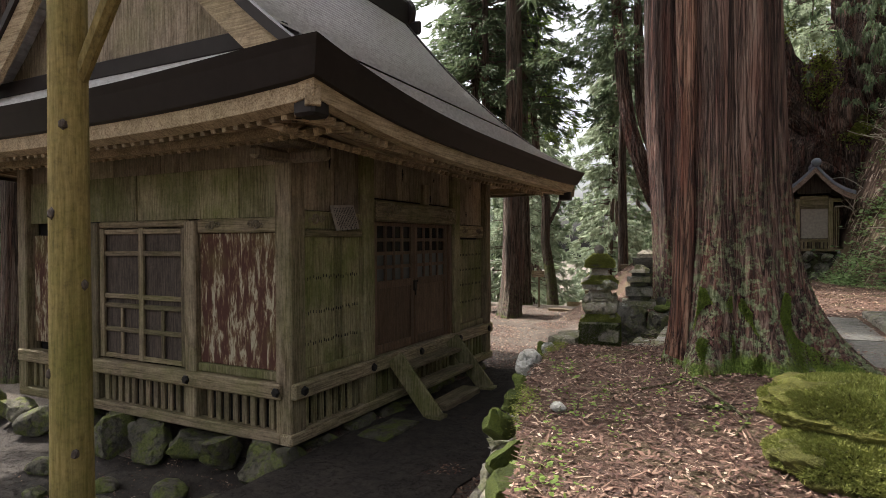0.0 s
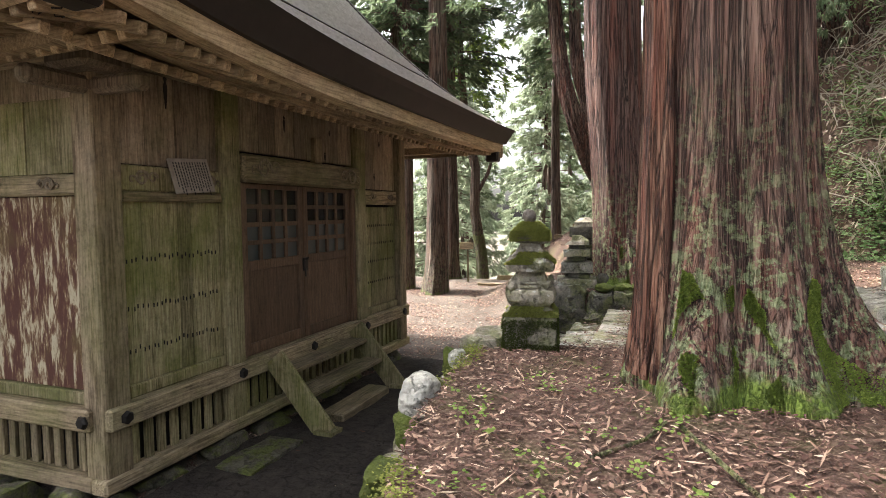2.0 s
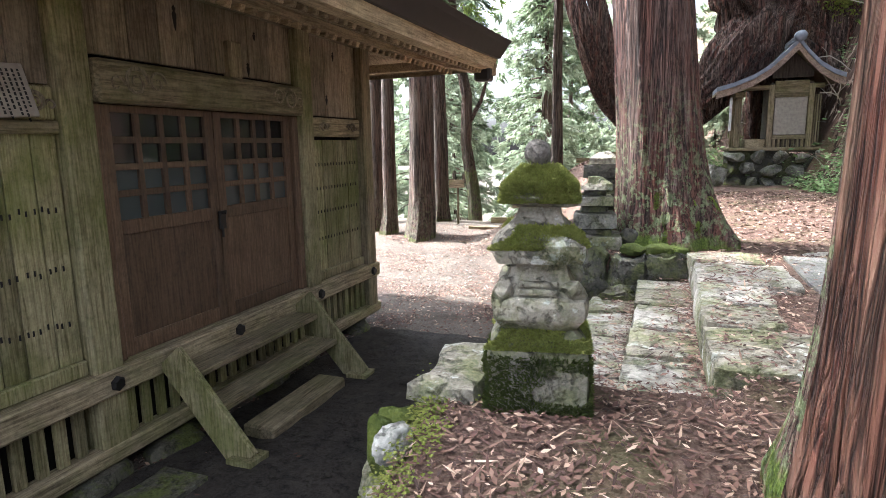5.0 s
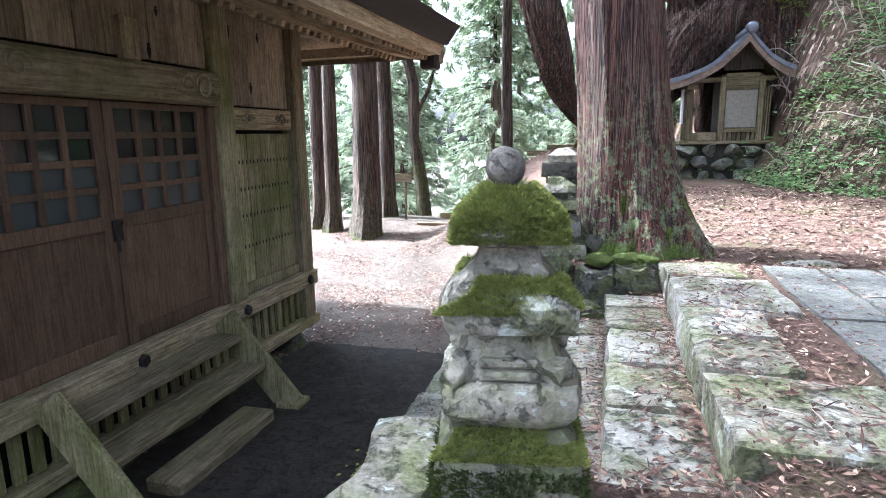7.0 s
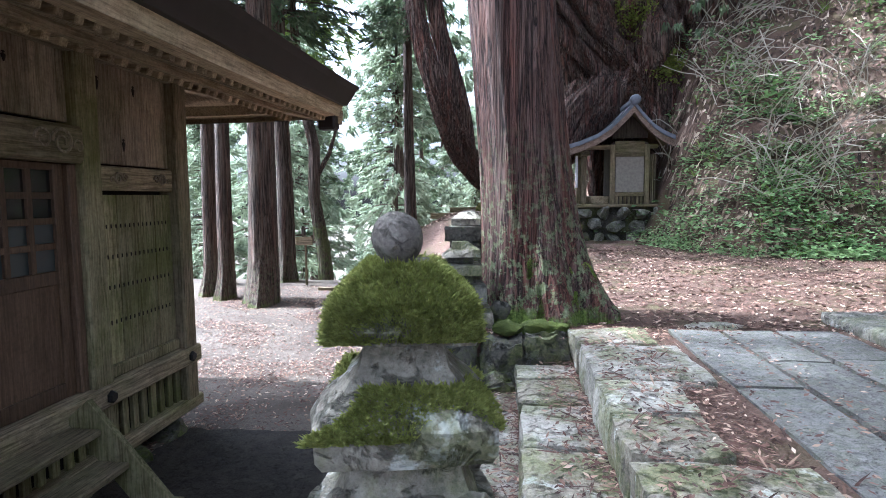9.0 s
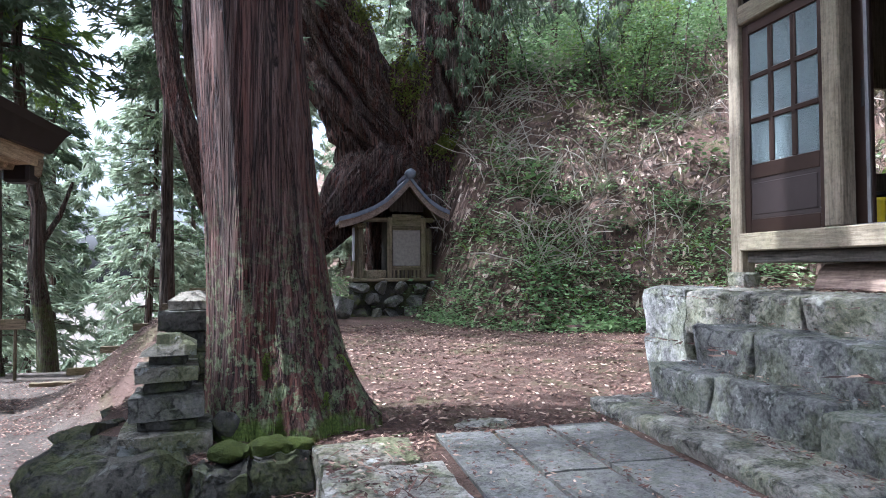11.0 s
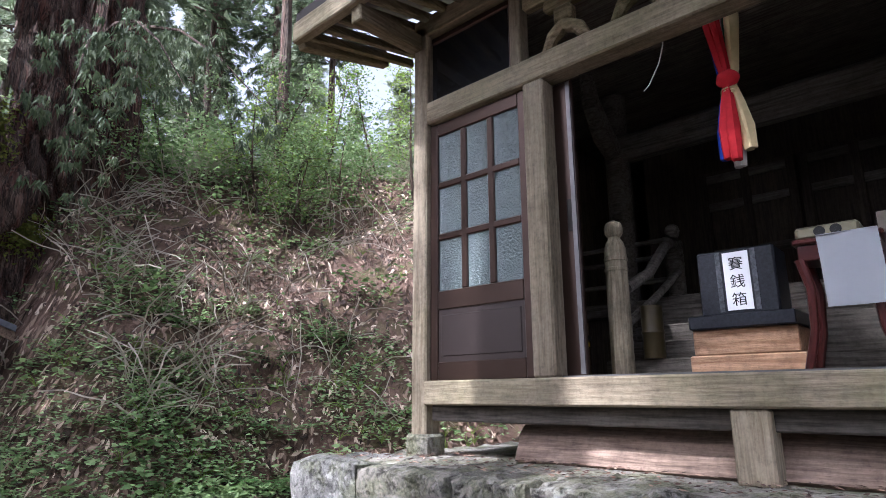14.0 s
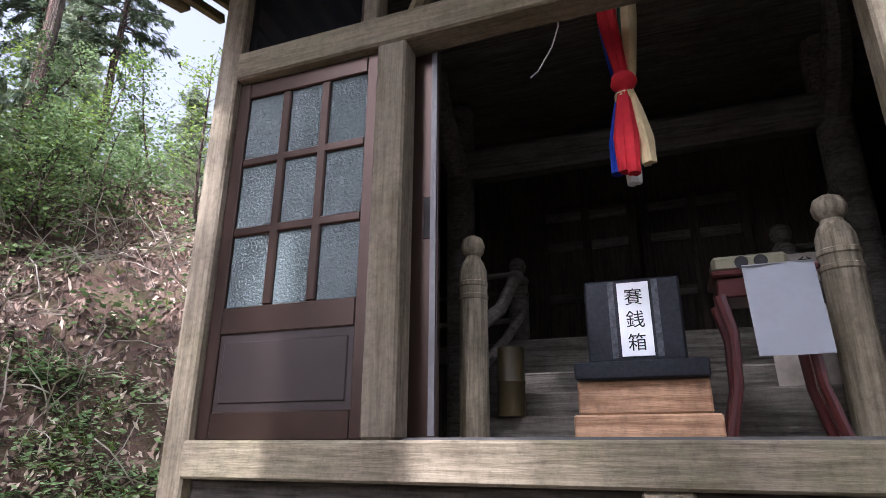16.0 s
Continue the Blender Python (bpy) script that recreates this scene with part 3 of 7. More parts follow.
for y, z, h in ((6.31, 2.18, 0.17), (8.25, 2.12, 0.11), (9.35, 2.13, 0.05), (9.22, 1.78, 0.07), (10.4, 2.12, 0.07), (10.75, 1.56, 0.07), (10.95, 2.13, 0.06)):
    bm = bmesh.new()
    lathe(bm, 0, 0, [(0.006, -h), (0.016, -h * 0.6), (0.026, 0.0), (0.028, h * 0.3), (0.012, h * 0.55), (0.024, h * 0.75), (0.006, h)], 10)
    bmesh.ops.transform(bm, matrix=Matrix.Translation((XW + 0.002, y, z)) @ Matrix.Diagonal((0.3, 1, 1, 1)), verts=bm.verts)
    part("knot_hole", bm, "black", hall)


def scroll(c, axis, size, flip, sign=1):
    """A carved curl of rope-like relief."""
    bm = bmesh.new()
    for turns, ox, oz, s in ((1.6, 0, 0, 1.0), (1.3, 1.7, 0.1, 0.75), (0.9, -1.5, -0.25, 0.6)):
        pts = []
        for i in range(22):
            a = i / 21 * turns * 2 * math.pi
            r = size * s * (1 - 0.75 * i / 21)
            u, v = flip * (ox * size + r * math.cos(a)), oz * size + r * math.sin(a)
            pts.append((c[0] + 0.012, c[1] + u, c[2] + v) if axis == "y" else (c[0] + u, c[1] - 0.012, c[2] + v))
        tube(bm, pts, [0.019 * s * (1 - 0.6 * i / 21) for i in range(22)], 5)
    return part("carved_scroll", bm, "wood_upper", hall, "carved curl in relief", smooth=True)


# carved bands and rails, door side
hall_box("carved_band", (XW - 0.04, XW + 0.035, 5.72, 7.0, 1.19, 1.43), "wood_green", 0.015, "green carved band under the upper boards")
hall_box("rail", (XW - 0.04, XW + 0.06, 5.72, 7.0, 1.09, 1.185), "wood_y")
hall_box("carved_lintel", (XW - 0.04, XW + 0.15, 7.275, 10.005, 1.335, 1.66), "wood_y", 0.03, "thick lintel carved with scrolls above the doors")
hall_box("carved_band", (XW - 0.04, XW + 0.05, 10.28, 11.53, 1.10, 1.34), "wood_y", 0.015)
hall_box("strut", (XW - 0.02, XW + 0.07, 8.86, 9.05, 1.665, 2.02), "wood_z")
for y, f in ((5.95, 1), (6.85, -1)):
    scroll((XW + 0.035, y, 1.31), "y", 0.075, f)
for y, f in ((7.62, 1), (9.72, -1)):
    scroll((XW + 0.15, y, 1.50), "y", 0.125, f)
for y, f in ((10.55, 1), (11.3, -1)):
    scroll((XW + 0.05, y, 1.22), "y", 0.06, f)
hall_box("bottom_board", (XW - 0.03, XW + 0.045, 5.72, 7.0, -0.74, -0.62), "wood_green")
hall_box("bottom_board", (XW - 0.03, XW + 0.045, 10.28, 11.53, -0.74, -0.62), "wood_green")
# sill beams with their bolt heads
hall_box("sill_beam", (XW - 0.05, XW + 0.15, 5.42, 11.82, -0.95, -0.745), "wood_y", 0.02, "long mossy sill beam round the hall")
hall_box("sill_beam", (XL - 0.1, XW - 0.052, YF - 0.15, YF + 0.05, -0.95, -0.745), "wood_x", 0.02)
for y in (5.58, 7.14, 8.6, 10.14, 11.58):
    bm = bmesh.new()
    lathe(bm, 0, 0, [(0.062, 0), (0.062, 0.02), (0.045, 0.04)], 6)
    bmesh.ops.transform(bm, matrix=Matrix.Translation((XW + 0.15, y, -0.85)) @ Matrix.Rotation(radians(90), 4, "Y"), verts=bm.verts)
    part("bolt_cover", bm, "iron", hall, "black iron nail cover")
for x in (-5.2, -6.81, -8.95):
    bm = bmesh.new()
    lathe(bm, 0, 0, [(0.062, 0), (0.062, 0.02), (0.045, 0.04)], 6)
    bmesh.ops.transform(bm, matrix=Matrix.Translation((x, YF - 0.15, -0.85)) @ Matrix.Rotation(radians(90), 4, "X"), verts=bm.verts)
    part("bolt_cover", bm, "iron", hall, "black iron nail cover")
# slatted foot
rnd = random.Random(8)
at = 5.78
while at < 11.5:
    if min(abs(at - 7.14), abs(at - 10.14)) > 0.19:
        o = rnd.uniform(-0.006, 0.006)
        hall_box("slat", (XW - 0.02 + o, XW + 0.025 + o, at - 0.045, at + 0.045, -1.37, -0.95), "wood_green", 0.006)
    at += 0.158
at = XW - 0.30
while at > XL + 0.1:
    if min(abs(at + 6.81), abs(at + 8.95)) > 0.17:
        o = rnd.uniform(-0.006, 0.006)
        hall_box("slat", (at - 0.045, at + 0.045, YF - 0.025 + o, YF + 0.02 + o, -1.37, -0.95), "wood_z", 0.006)
    at -= 0.158
hall_box("lower_rail", (XW - 0.06, XW + 0.13, 5.36, 11.86, -1.51, -1.37), "wood_y", 0.02)
hall_box("lower_rail", (XL - 0.1, XW - 0.062, YF - 0.13, YF + 0.06, -1.51, -1.37), "wood_x", 0.02)

# front: panel frames, band, lattice door
hall_box("carved_band", (-6.70, -5.27, YF - 0.05, YF + 0.04, 1.145, 1.335), "wood_x", 0.02, "weathered carved band")
hall_box("carved_band", (-8.84, -6.92, YF - 0.05, YF + 0.04, 1.24, 1.335), "wood_x", 0.02)
for x, f in ((-6.4, 1), (-5.6, -1)):
    scroll((x, YF - 0.05, 1.24), "x", 0.06, f)
hall_box("bottom_board", (-6.70, -5.27, YF - 0.045, YF + 0.03, -0.74, -0.625), "wood_green")
# backing board darkened in place of the shade between the bars
lattice = part("lattice_door", boxed(-8.82, -6.94, YF + 0.02, YF + 0.05, -0.72, 1.235, bev=0.005), "dark_wood", hall, "old wooden door with square lattice bars")
for x in (-8.78, -7.88, -6.98):
    part("stile", boxed(x - 0.05, x + 0.05, YF - 0.045, YF - 0.002, -0.72, 1.23, bev=0.006), "wood_z", lattice)
for z in (-0.68, -0.28, 0.08, 0.22, 0.86, 1.18):
    part("rail", boxed(-8.72, -7.04, YF - 0.038, YF - 0.004, z - 0.035, z + 0.035, bev=0.006), "wood_x", lattice)
for x in (-8.33, -7.43):
    part("bar", boxed(x - 0.03, x + 0.03, YF - 0.034, YF - 0.006, -0.64, 0.06, bev=0.006), "wood_z", lattice)

# double doors on the side, lower half panelled, upper half glazed in small panes
hall_box("door_jamb", (XW - 0.06, XW + 0.05, 7.276, 7.36, -0.742, 1.333), "door_red")
hall_box("door_jamb", (XW - 0.06, XW + 0.05, 9.90, 10.0, -0.742, 1.333), "door_red")
for y0, y1 in ((7.37, 8.625), (8.635, 9.89)):
    leaf = part("door", boxed(XW - 0.055, XW - 0.02, y0, y1, -0.74, 0.33, bev=0.004), "door_red", hall, "red-brown door panelled below and glazed in small panes above")
    for a, b in ((y0, y0 + 0.11), (y1 - 0.11, y1)):
        part("stile", boxed(XW - 0.06, XW + 0.0, a, b, -0.74, 1.33, bev=0.006), "door_red", leaf)
    for z0, z1 in ((-0.74, -0.60), (0.28, 0.40), (1.27, 1.33)):
        part("rail", boxed(XW - 0.058, XW - 0.002, y0 + 0.11, y1 - 0.11, z0, z1, bev=0.006), "door_red", leaf)
    w = (y1 - y0 - 0.22) / 4
    for i in range(1, 4):
        y = y0 + 0.11 + w * i
        part("glazing_bar", boxed(XW - 0.055, XW - 0.008, y - 0.028, y + 0.028, 0.40, 1.27, bev=0.004), "door_red", leaf)
    for i in range(1, 4):
        z = 0.40 + 0.87 * i / 4
        part("glazing_bar", boxed(XW - 0.053, XW - 0.010, y0 + 0.11, y1 - 0.11, z - 0.028, z + 0.028, bev=0.004), "door_red", leaf)
    for i in range(4):
        for j in range(4):
            a, z = y0 + 0.11 + w * i, 0.40 + 0.2175 * j
            part("pane", boxed(XW - 0.042, XW - 0.036, a, a + w, z, z + 0.2175), "pane_blue" if j < 2 else "pane_dark", leaf)
bm = bmesh.new()
box(bm, XW + 0.0, XW + 0.035, 8.585, 8.675, 0.18, 0.36, 0.008)
tube(bm, [(XW + 0.04, 8.6, 0.33), (XW + 0.07, 8.63, 0.36), (XW + 0.04, 8.66, 0.33)], 0.012, 6)
tube(bm, [(XW + 0.035, 8.61, 0.22), (XW + 0.045, 8.6, 0.1)], 0.012, 6)
part("door_lock", bm, "iron", hall, "iron hasp and padlock")

# notice board with faded writing
m = Matrix.Translation((XW + 0.10, 6.52, 1.36)) @ Matrix.Rotation(radians(-14), 4, "Y") @ Matrix.Rotation(radians(4), 4, "X")
notice = thing("notice_board", (XW + 0.1, 6.52, 1.2), "tilted grey board with faded lines of writing", "sign")
part("board", box(bmesh.new(), -0.012, 0.012, -0.27, 0.27, -0.18, 0.18, 0.004, m), "sign", notice)
bm = bmesh.new()
rnd = random.Random(3)
for i in range(13):
    y, z = -0.22 + 0.037 * i, 0.14
    while z > -0.12 - 0.04 * (i % 3):
        h = rnd.uniform(0.014, 0.03)
        box(bm, 0.0125, 0.0145, y - 0.007, y + 0.007, z - h, z, 0, m)
        z -= h + 0.009
tagged(part("writing", bm, "ink", notice), kind="stuff")

# foundation stones
rnd = random.Random(12)
for i in range(9):
    y = 5.45 + 0.72 * i
    part("foundation_stone", rock(bmesh.new(), (XW + 0.02 + rnd.uniform(-.04, .05), y, -1.70), (0.27 + rnd.uniform(0, .07), 0.36 + rnd.uniform(0, 0.06), 0.22), i + 1, 3, 0.2, 0.85, 0.35), "stone_green", hall, smooth=True)
x = XW + 0.28
for i, w in enumerate((0.50, 0.30, 0.36, 0.42, 0.52, 0.34, 0.46, 0.38, 0.5, 0.4, 0.45)):
    x -= w
    h = rnd.uniform(0.30, 0.38) if w > 0.33 else 0.25
    part("foundation_stone", rock(bmesh.new(), (x, YF - 0.10 - rnd.uniform(0, .12), -1.50 - h * 0.82), (w * 1.03, 0.40, h), i + 31, 4, 0.22, 0.85, 0.45), "stone_green", hall, smooth=True)
    x -= w * 0.93
for i, (x, y, s) in enumerate(((-5.6, 4.75, 0.17), (-6.35, 4.7, 0.2), (-7.3, 4.5, 0.16), (-6.9, 4.2, 0.12), (-8.6, 4.5, 0.2), (-7.9, 4.0, 0.13))):
    ob = part("rock", rock(bmesh.new(), (x, y, land(x, y) + s * 0.3), (s * 1.3, s, s * 0.7), i + 60, 3), "stone_green", smooth=True)
    tagged(ob, "low mossy rock on the dark earth", "rock", "rocks by the hall")

# ---- its roof ----
XE, YE0, YE1 = -3.40, 3.95, 13.75      # eaves
XC = (XW + XL) / 2
XE2 = 2 * XC - XE
HALF = XE - XC
GB0, GB1 = YE0 + 1.35, YE1 - 1.35      # gable planes


def rise(u):
    return 0.60 * u + 0.076 * u * u


def lift(x, y):
    """The upward sweep of the eaves at the corners."""
    sx = abs((x - XC) / HALF)
    sy = (y - (YE0 + YE1) / 2) / ((YE1 - YE0) / 2)
    up = 0.31 if sy < 0 else 0.06
    return up * (0.6 * max(0.0, -sy) ** 8 * (1 - sx ** 5) + 0.4 * sx * sx * abs(sy) ** 8 * (1 - sx ** 5) + sx ** 5) * (abs(sy) ** 3)


ZE = 2.53


def courses(name, pts_of, u1, n, across, label):
    """A roof face of overlapping strips; pts_of(u, s) gives the point at height step u, s from 0 to 1 along it."""
    verts, faces = [], []
    for i in range(n):
        for u, dz in ((u1 * i / n, 0.03), (u1 * (i + 1) / n, 0.0)):
            for j in range(across + 1):
                p = pts_of(u, j / across)
                verts.append((p[0], p[1], p[2] + dz))
    row = across + 1
    for i in range(2 * n - 1):
        for j in range(across):
            a = i * row + j
            faces.append((a, a + 1, a + row + 1, a + row))
    return raw(name, verts, faces, "roof", hall, label)


def side_face(sign):
    def f(u, s):
        a, b = (YE0 + u, YE1 - u) if u < 1.35 else (GB0 - 0.45, GB1 + 0.45)
        y = a + (b - a) * s
        x = XC + sign * (HALF - u)
        return (x, y, ZE + rise(u) + lift(x, y) * max(0, 1 - u / 1.6))
    return f


def end_face(y0, d):
    def f(u, s):
        a, b = XE2 + u, XE - u
        x = a + (b - a) * s
        y = y0 + d * u
        return (x, y, ZE + rise(u) + lift(x, y) * max(0, 1 - u / 1.6))
    return f


courses("roof_slope", side_face(1), 1.35, 13, 40, "grey ribbed metal roof slope with upswept eaves")
courses("roof_slope", side_face(-1), 1.35, 13, 40, "")
upper = side_face(1)
courses("roof_slope", lambda u, s: upper(1.35001 + u, s), HALF - 1.35, 34, 8, "")
upper2 = side_face(-1)
courses("roof_slope", lambda u, s: upper2(1.35001 + u, s), HALF - 1.35, 34, 8, "")
courses("roof_skirt", end_face(YE0, 1), 1.5, 15, 40, "")
courses("roof_skirt", end_face(YE1, -1), 1.5, 15, 40, "")
# ridge with its end tiles
ZR = ZE + rise(HALF)
part("ridge", boxed(XC - 0.28, XC + 0.28, GB0 - 0.5, GB1 + 0.5, ZR - 0.35, ZR + 0.30, bev=0.06), "fascia", hall)
for y in (GB0 - 0.55, GB1 + 0.55):
    bm = bmesh.new()
    lathe(bm, 0, 0, [(0.40, -0.1), (0.46, 0), (0.40, 0.1)], 16)
    bmesh.ops.transform(bm, matrix=Matrix.Translation((XC, y, ZR + 0.02)) @ Matrix.Rotation(radians(90), 4, "X"), verts=bm.verts)
    box(bm, XC - 0.6, XC + 0.6, y - 0.06, y + 0.06, ZR - 0.55, ZR - 0.2, 0.05)
    part("ridge_end", bm, "fascia", hall, "dark round ridge-end ornament")
# gable walls and barge boards
for y, d in ((GB0, -1), (GB1, 1)):
    v = [(XC, y, ZR - 0.15)]
    lo = ZE + rise(1.3)
    hs = [(XC + s * (HALF - u), y, ZE + rise(u) - 0.05) for s, u in ((1, 4.0), (1, 3.0), (1, 2.0), (1, 1.4), (-1, 1.4), (-1, 2.0), (-1, 3.0), (-1, 4.0))]
    v += hs
    raw("gable_wall", v, [tuple(range(len(v)))], "wood_upper", hall, "weathered boarded gable")
    for s in (1, -1):
        bm = bmesh.new()
        us = [HALF - i * (HALF - 1.0) / 10 for i in range(11)]
        for a, b in zip(us, us[1:]):
            p, q = (XC + s * (HALF - a), y + d * 0.42, ZE + rise(a) - 0.30), (XC + s * (HALF - b), y + d * 0.42, ZE + rise(b) - 0.30)
            beam(bm, p, q, 0.09, 0.42, 0)
        part("barge_board", bm, "wood_eave_x", hall, "pale weathered barge board")
        bm = bmesh.new()
        for a, b in zip(us, us[1:]):
            p, q = (XC + s * (HALF - a), y + d * 0.44, ZE + rise(a) - 0.04), (XC + s * (HALF - b), y + d * 0.44, ZE + rise(b) - 0.04)
            beam(bm, p, q, 0.16, 0.12, 0)
        part("barge_cap", bm, "fascia", hall)
    hall_box("gable_foot", (XC - 3.1, XC + 3.1, y + d * 0.12 - 0.05, y + d * 0.12 + 0.05, lo - 0.05, lo + 0.18), "fascia")

# layered eave edge: dark fascia, pale board, soffit
def ring(inset):
    pts = []
    n = 40
    for k2 in range(n):
        pts.append((XE - inset, YE0 + inset + (YE1 - YE0 - 2 * inset) * k2 / n))
    for k2 in range(n):
        pts.append((XE - inset + (XE2 - XE + 2 * inset) * k2 / n, YE1 - inset))
    for k2 in range(n):
        pts.append((XE2 + inset, YE1 - inset - (YE1 - YE0 - 2 * inset) * k2 / n))
    for k2 in range(n):
        pts.append((XE2 + inset + (XE - XE2 - 2 * inset) * k2 / n, YE0 + inset))
    return pts


def eave_band(name, rows, mat_name, label=""):
    verts, faces = [], []
    for inset, dz in rows:
        verts += [(x, y, ZE + dz + lift(x + (inset if x > XC else -inset) * (abs(x - XC) > HALF - inset - 0.01), y)) for x, y in ring(inset)]
    n = 160
    for r in range(len(rows) - 1):
        for k2 in range(n):
            a, b = r * n + k2, r * n + (k2 + 1) % n
            faces.append((a, b, b + n, a + n))
    return raw(name, verts, faces, mat_name, hall, label)


eave_band("fascia", ((0.0, 0.0), (-0.02, 0.03), (0.03, -0.04), (0.14, -0.25), (0.24, -0.26)), "fascia", "dark brown metal fascia of the eaves")
eave_band("eave_board", ((0.19, -0.24), (0.21, -0.41), (0.34, -0.43)), "wood_eave_y", "pale weathered eave board")
eave_band("soffit", ((0.30, -0.36), (1.0, -0.12), (1.72, 0.05)), "wood_eave_y", "pale soffit boards")
eave_band("purlin", ((0.80, -0.27), (0.80, -0.40), (0.93, -0.40), (0.93, -0.27)), "wood_eave_y", "eave purlin")
# rafters in two tiers
at = YE0 + 0.55
while at < YE1 - 0.5:
    z = lift(XE - 0.35, at)
    part("rafter", beam(bmesh.new(), (XE - 0.36, at, ZE - 0.43 + z), (XE - 0.85, at, ZE - 0.27 + z * 0.6), 0.075, 0.085, 0.008), "wood_eave_x", hall)
    part("rafter", beam(bmesh.new(), (XE - 0.86, at, ZE - 0.42 + z * 0.5), (XW - 0.05, at, ZE - 0.06), 0.075, 0.085, 0.008), "wood_eave_x", hall)
    at += 0.165
at = XE - 0.55
while at > XE2 + 0.5:
    z = lift(at, YE0 + 0.35)
    part("rafter", beam(bmesh.new(), (at, YE0 + 0.36, ZE - 0.43 + z), (at, YE0 + 0.85, ZE - 0.27 + z * 0.6), 0.075, 0.085, 0.008), "wood_eave_y", hall)
    part("rafter", beam(bmesh.new(), (at, YE0 + 0.86, ZE - 0.42 + z * 0.5), (at, YF + 0.05, ZE - 0.06), 0.075, 0.085, 0.008), "wood_eave_y", hall)
    at -= 0.165
# hip rafters and brackets at the corners
for x, y, sx, sy in ((XE, YE0, -1, 1), (XE, YE1, -1, -1)):
    z = lift(x, y)
    part("hip_rafter", beam(bmesh.new(), (x + sx * 0.22, y + sy * 0.22, ZE - 0.44 + z), (x + sx * 1.75, y + sy * 1.75, ZE - 0.1), 0.15, 0.2, 0.01), "wood_eave_x", hall)
    part("hip_end", box(bmesh.new(), x + sx * 0.36 - 0.13, x + sx * 0.36 + 0.13, y + sy * 0.36 - 0.13, y + sy * 0.36 + 0.13, ZE - 0.62 + z, ZE - 0.36 + z, 0.03), "fascia", hall, "dark metal-capped rafter end")
bm = bmesh.new()
box(bm, XW - 0.2, XW + 0.3, YF - 0.3, YF + 0.2, 2.18, 2.36, 0.05)
box(bm, XW - 0.08, XW + 0.62, YF - 0.08, YF + 0.08, 2.0, 2.15, 0.04)
box(bm, XW - 0.08, XW + 0.08, YF - 0.62, YF + 0.08, 2.0, 2.15, 0.04)
part("bracket", bm, "wood_upper", hall, "carved corner bracket under the eaves")
hall_box("wall_plate", (XW - 0.1, XW + 0.1, YF - 0.1, YB + 0.1, 2.32, 2.52), "wood_y", 0.02)
hall_box("wall_plate", (XL, XW - 0.102, YF - 0.1, YF + 0.1, 2.32, 2.52), "wood_x", 0.02)
# old lamp with loose wires at the corner
lamp = thing("wall_lamp", (-4.15, 4.45, 2.3), "small old lamp with loose black wires under the eave corner", "lamp")
bm = bmesh.new()
rock(bm, (-4.02, 4.32, 2.40), (0.05, 0.05, 0.07), 5, 2, 0.1)
part("bulb", bm, "paper", lamp, "dusty white bulb", True)
bm = bmesh.new()
lathe(bm, -4.02, 4.32, [(0.05, 2.46), (0.06, 2.52), (0.03, 2.6)], 10)
rnd = random.Random(5)
for i in range(7):
    p = Vector((-4.05, 4.32, 2.5))
    pts = [p]
    for j in range(8):
        p = p + Vector((rnd.uniform(-.07, .05), rnd.uniform(-.05, .06), rnd.uniform(-.09, .07)))
        pts.append(p)
    tube(bm, pts, 0.006, 4)
part("wire", bm, "iron", lamp, "tangled black wires")

# ---- wooden steps at the door ----
steps = thing("wooden_steps", (-4.6, 8.6, -1.65), "weathered open wooden steps up to the hall doors", "steps")
for y in (7.62, 9.62):
    bm = bmesh.new()
    beam(bm, (-4.88, y, -0.78), (-4.16, y, -1.64), 0.06, 0.30, 0.01)
    part("stringer", bm, "wood_green", steps)
    part("foot_block", slab(bmesh.new(), -4.28, -4.02, y - 0.12, y + 0.12, -1.70, -1.58, 4, 0.015, (2, 2, 1)), "wood_green", steps)
for x, z in ((-4.80, -0.96), (-4.56, -1.24)):
    part("tread", boxed(x - 0.15, x + 0.15, 7.655, 9.585, z - 0.03, z + 0.03, bev=0.01), "wood_y", steps)
part("bottom_step", boxed(-4.50, -4.16, 8.0, 9.3, -1.66, -1.53, bev=0.02), "wood_y", steps, "low mossy board step")
ob = part("stepping_stone", slab(bmesh.new(), -4.75, -4.25, 6.4, 7.3, -1.68, -1.60, 9, 0.04, (5, 6, 1)), "stone_green", smooth=True)
tagged(ob, "flat dark stone slab on the earth path", "stone")

# ---- post beside the start ----
pole = thing("log_post", (-3.75, 2.05, -1.7), "yellow-green peeled log post with a slanting brace", "post")
bm = bmesh.new()
tube(bm, [(-3.85 + 0.03 * noise.noise(Vector((0, 0, z))), 2.05, z) for z in (-2.05, -0.8, 0, 0.8, 1.6, 2.6, 3.6, 4.4)], [0.135, 0.13, 0.122, 0.118, 0.115, 0.112, 0.11, 0.105], 16)
part("log", bm, "pole", pole, smooth=True)
bm = bmesh.new()
tube(bm, [(-3.78, 2.08, 2.05), (-3.5, 2.12, 2.55), (-3.1, 2.15, 2.95), (-2.6, 2.2, 3.3)], [0.05, 0.055, 0.05, 0.045], 8)
part("brace", bm, "pole", pole, smooth=True)
bm = bmesh.new()
for z, a in ((1.75, 0.2), (0.75, 1.2), (0.2, -0.9), (-0.3, 0.6), (1.2, -0.5), (-0.9, -0.2)):
    rock(bm, (-3.85 + 0.115 * math.cos(a - 1.0), 2.05 + 0.115 * math.sin(a - 1.0), z), (0.028, 0.028, 0.04), int(z * 10) + 30, 1, 0.2)
part("knot", bm, "dark_wood", pole)


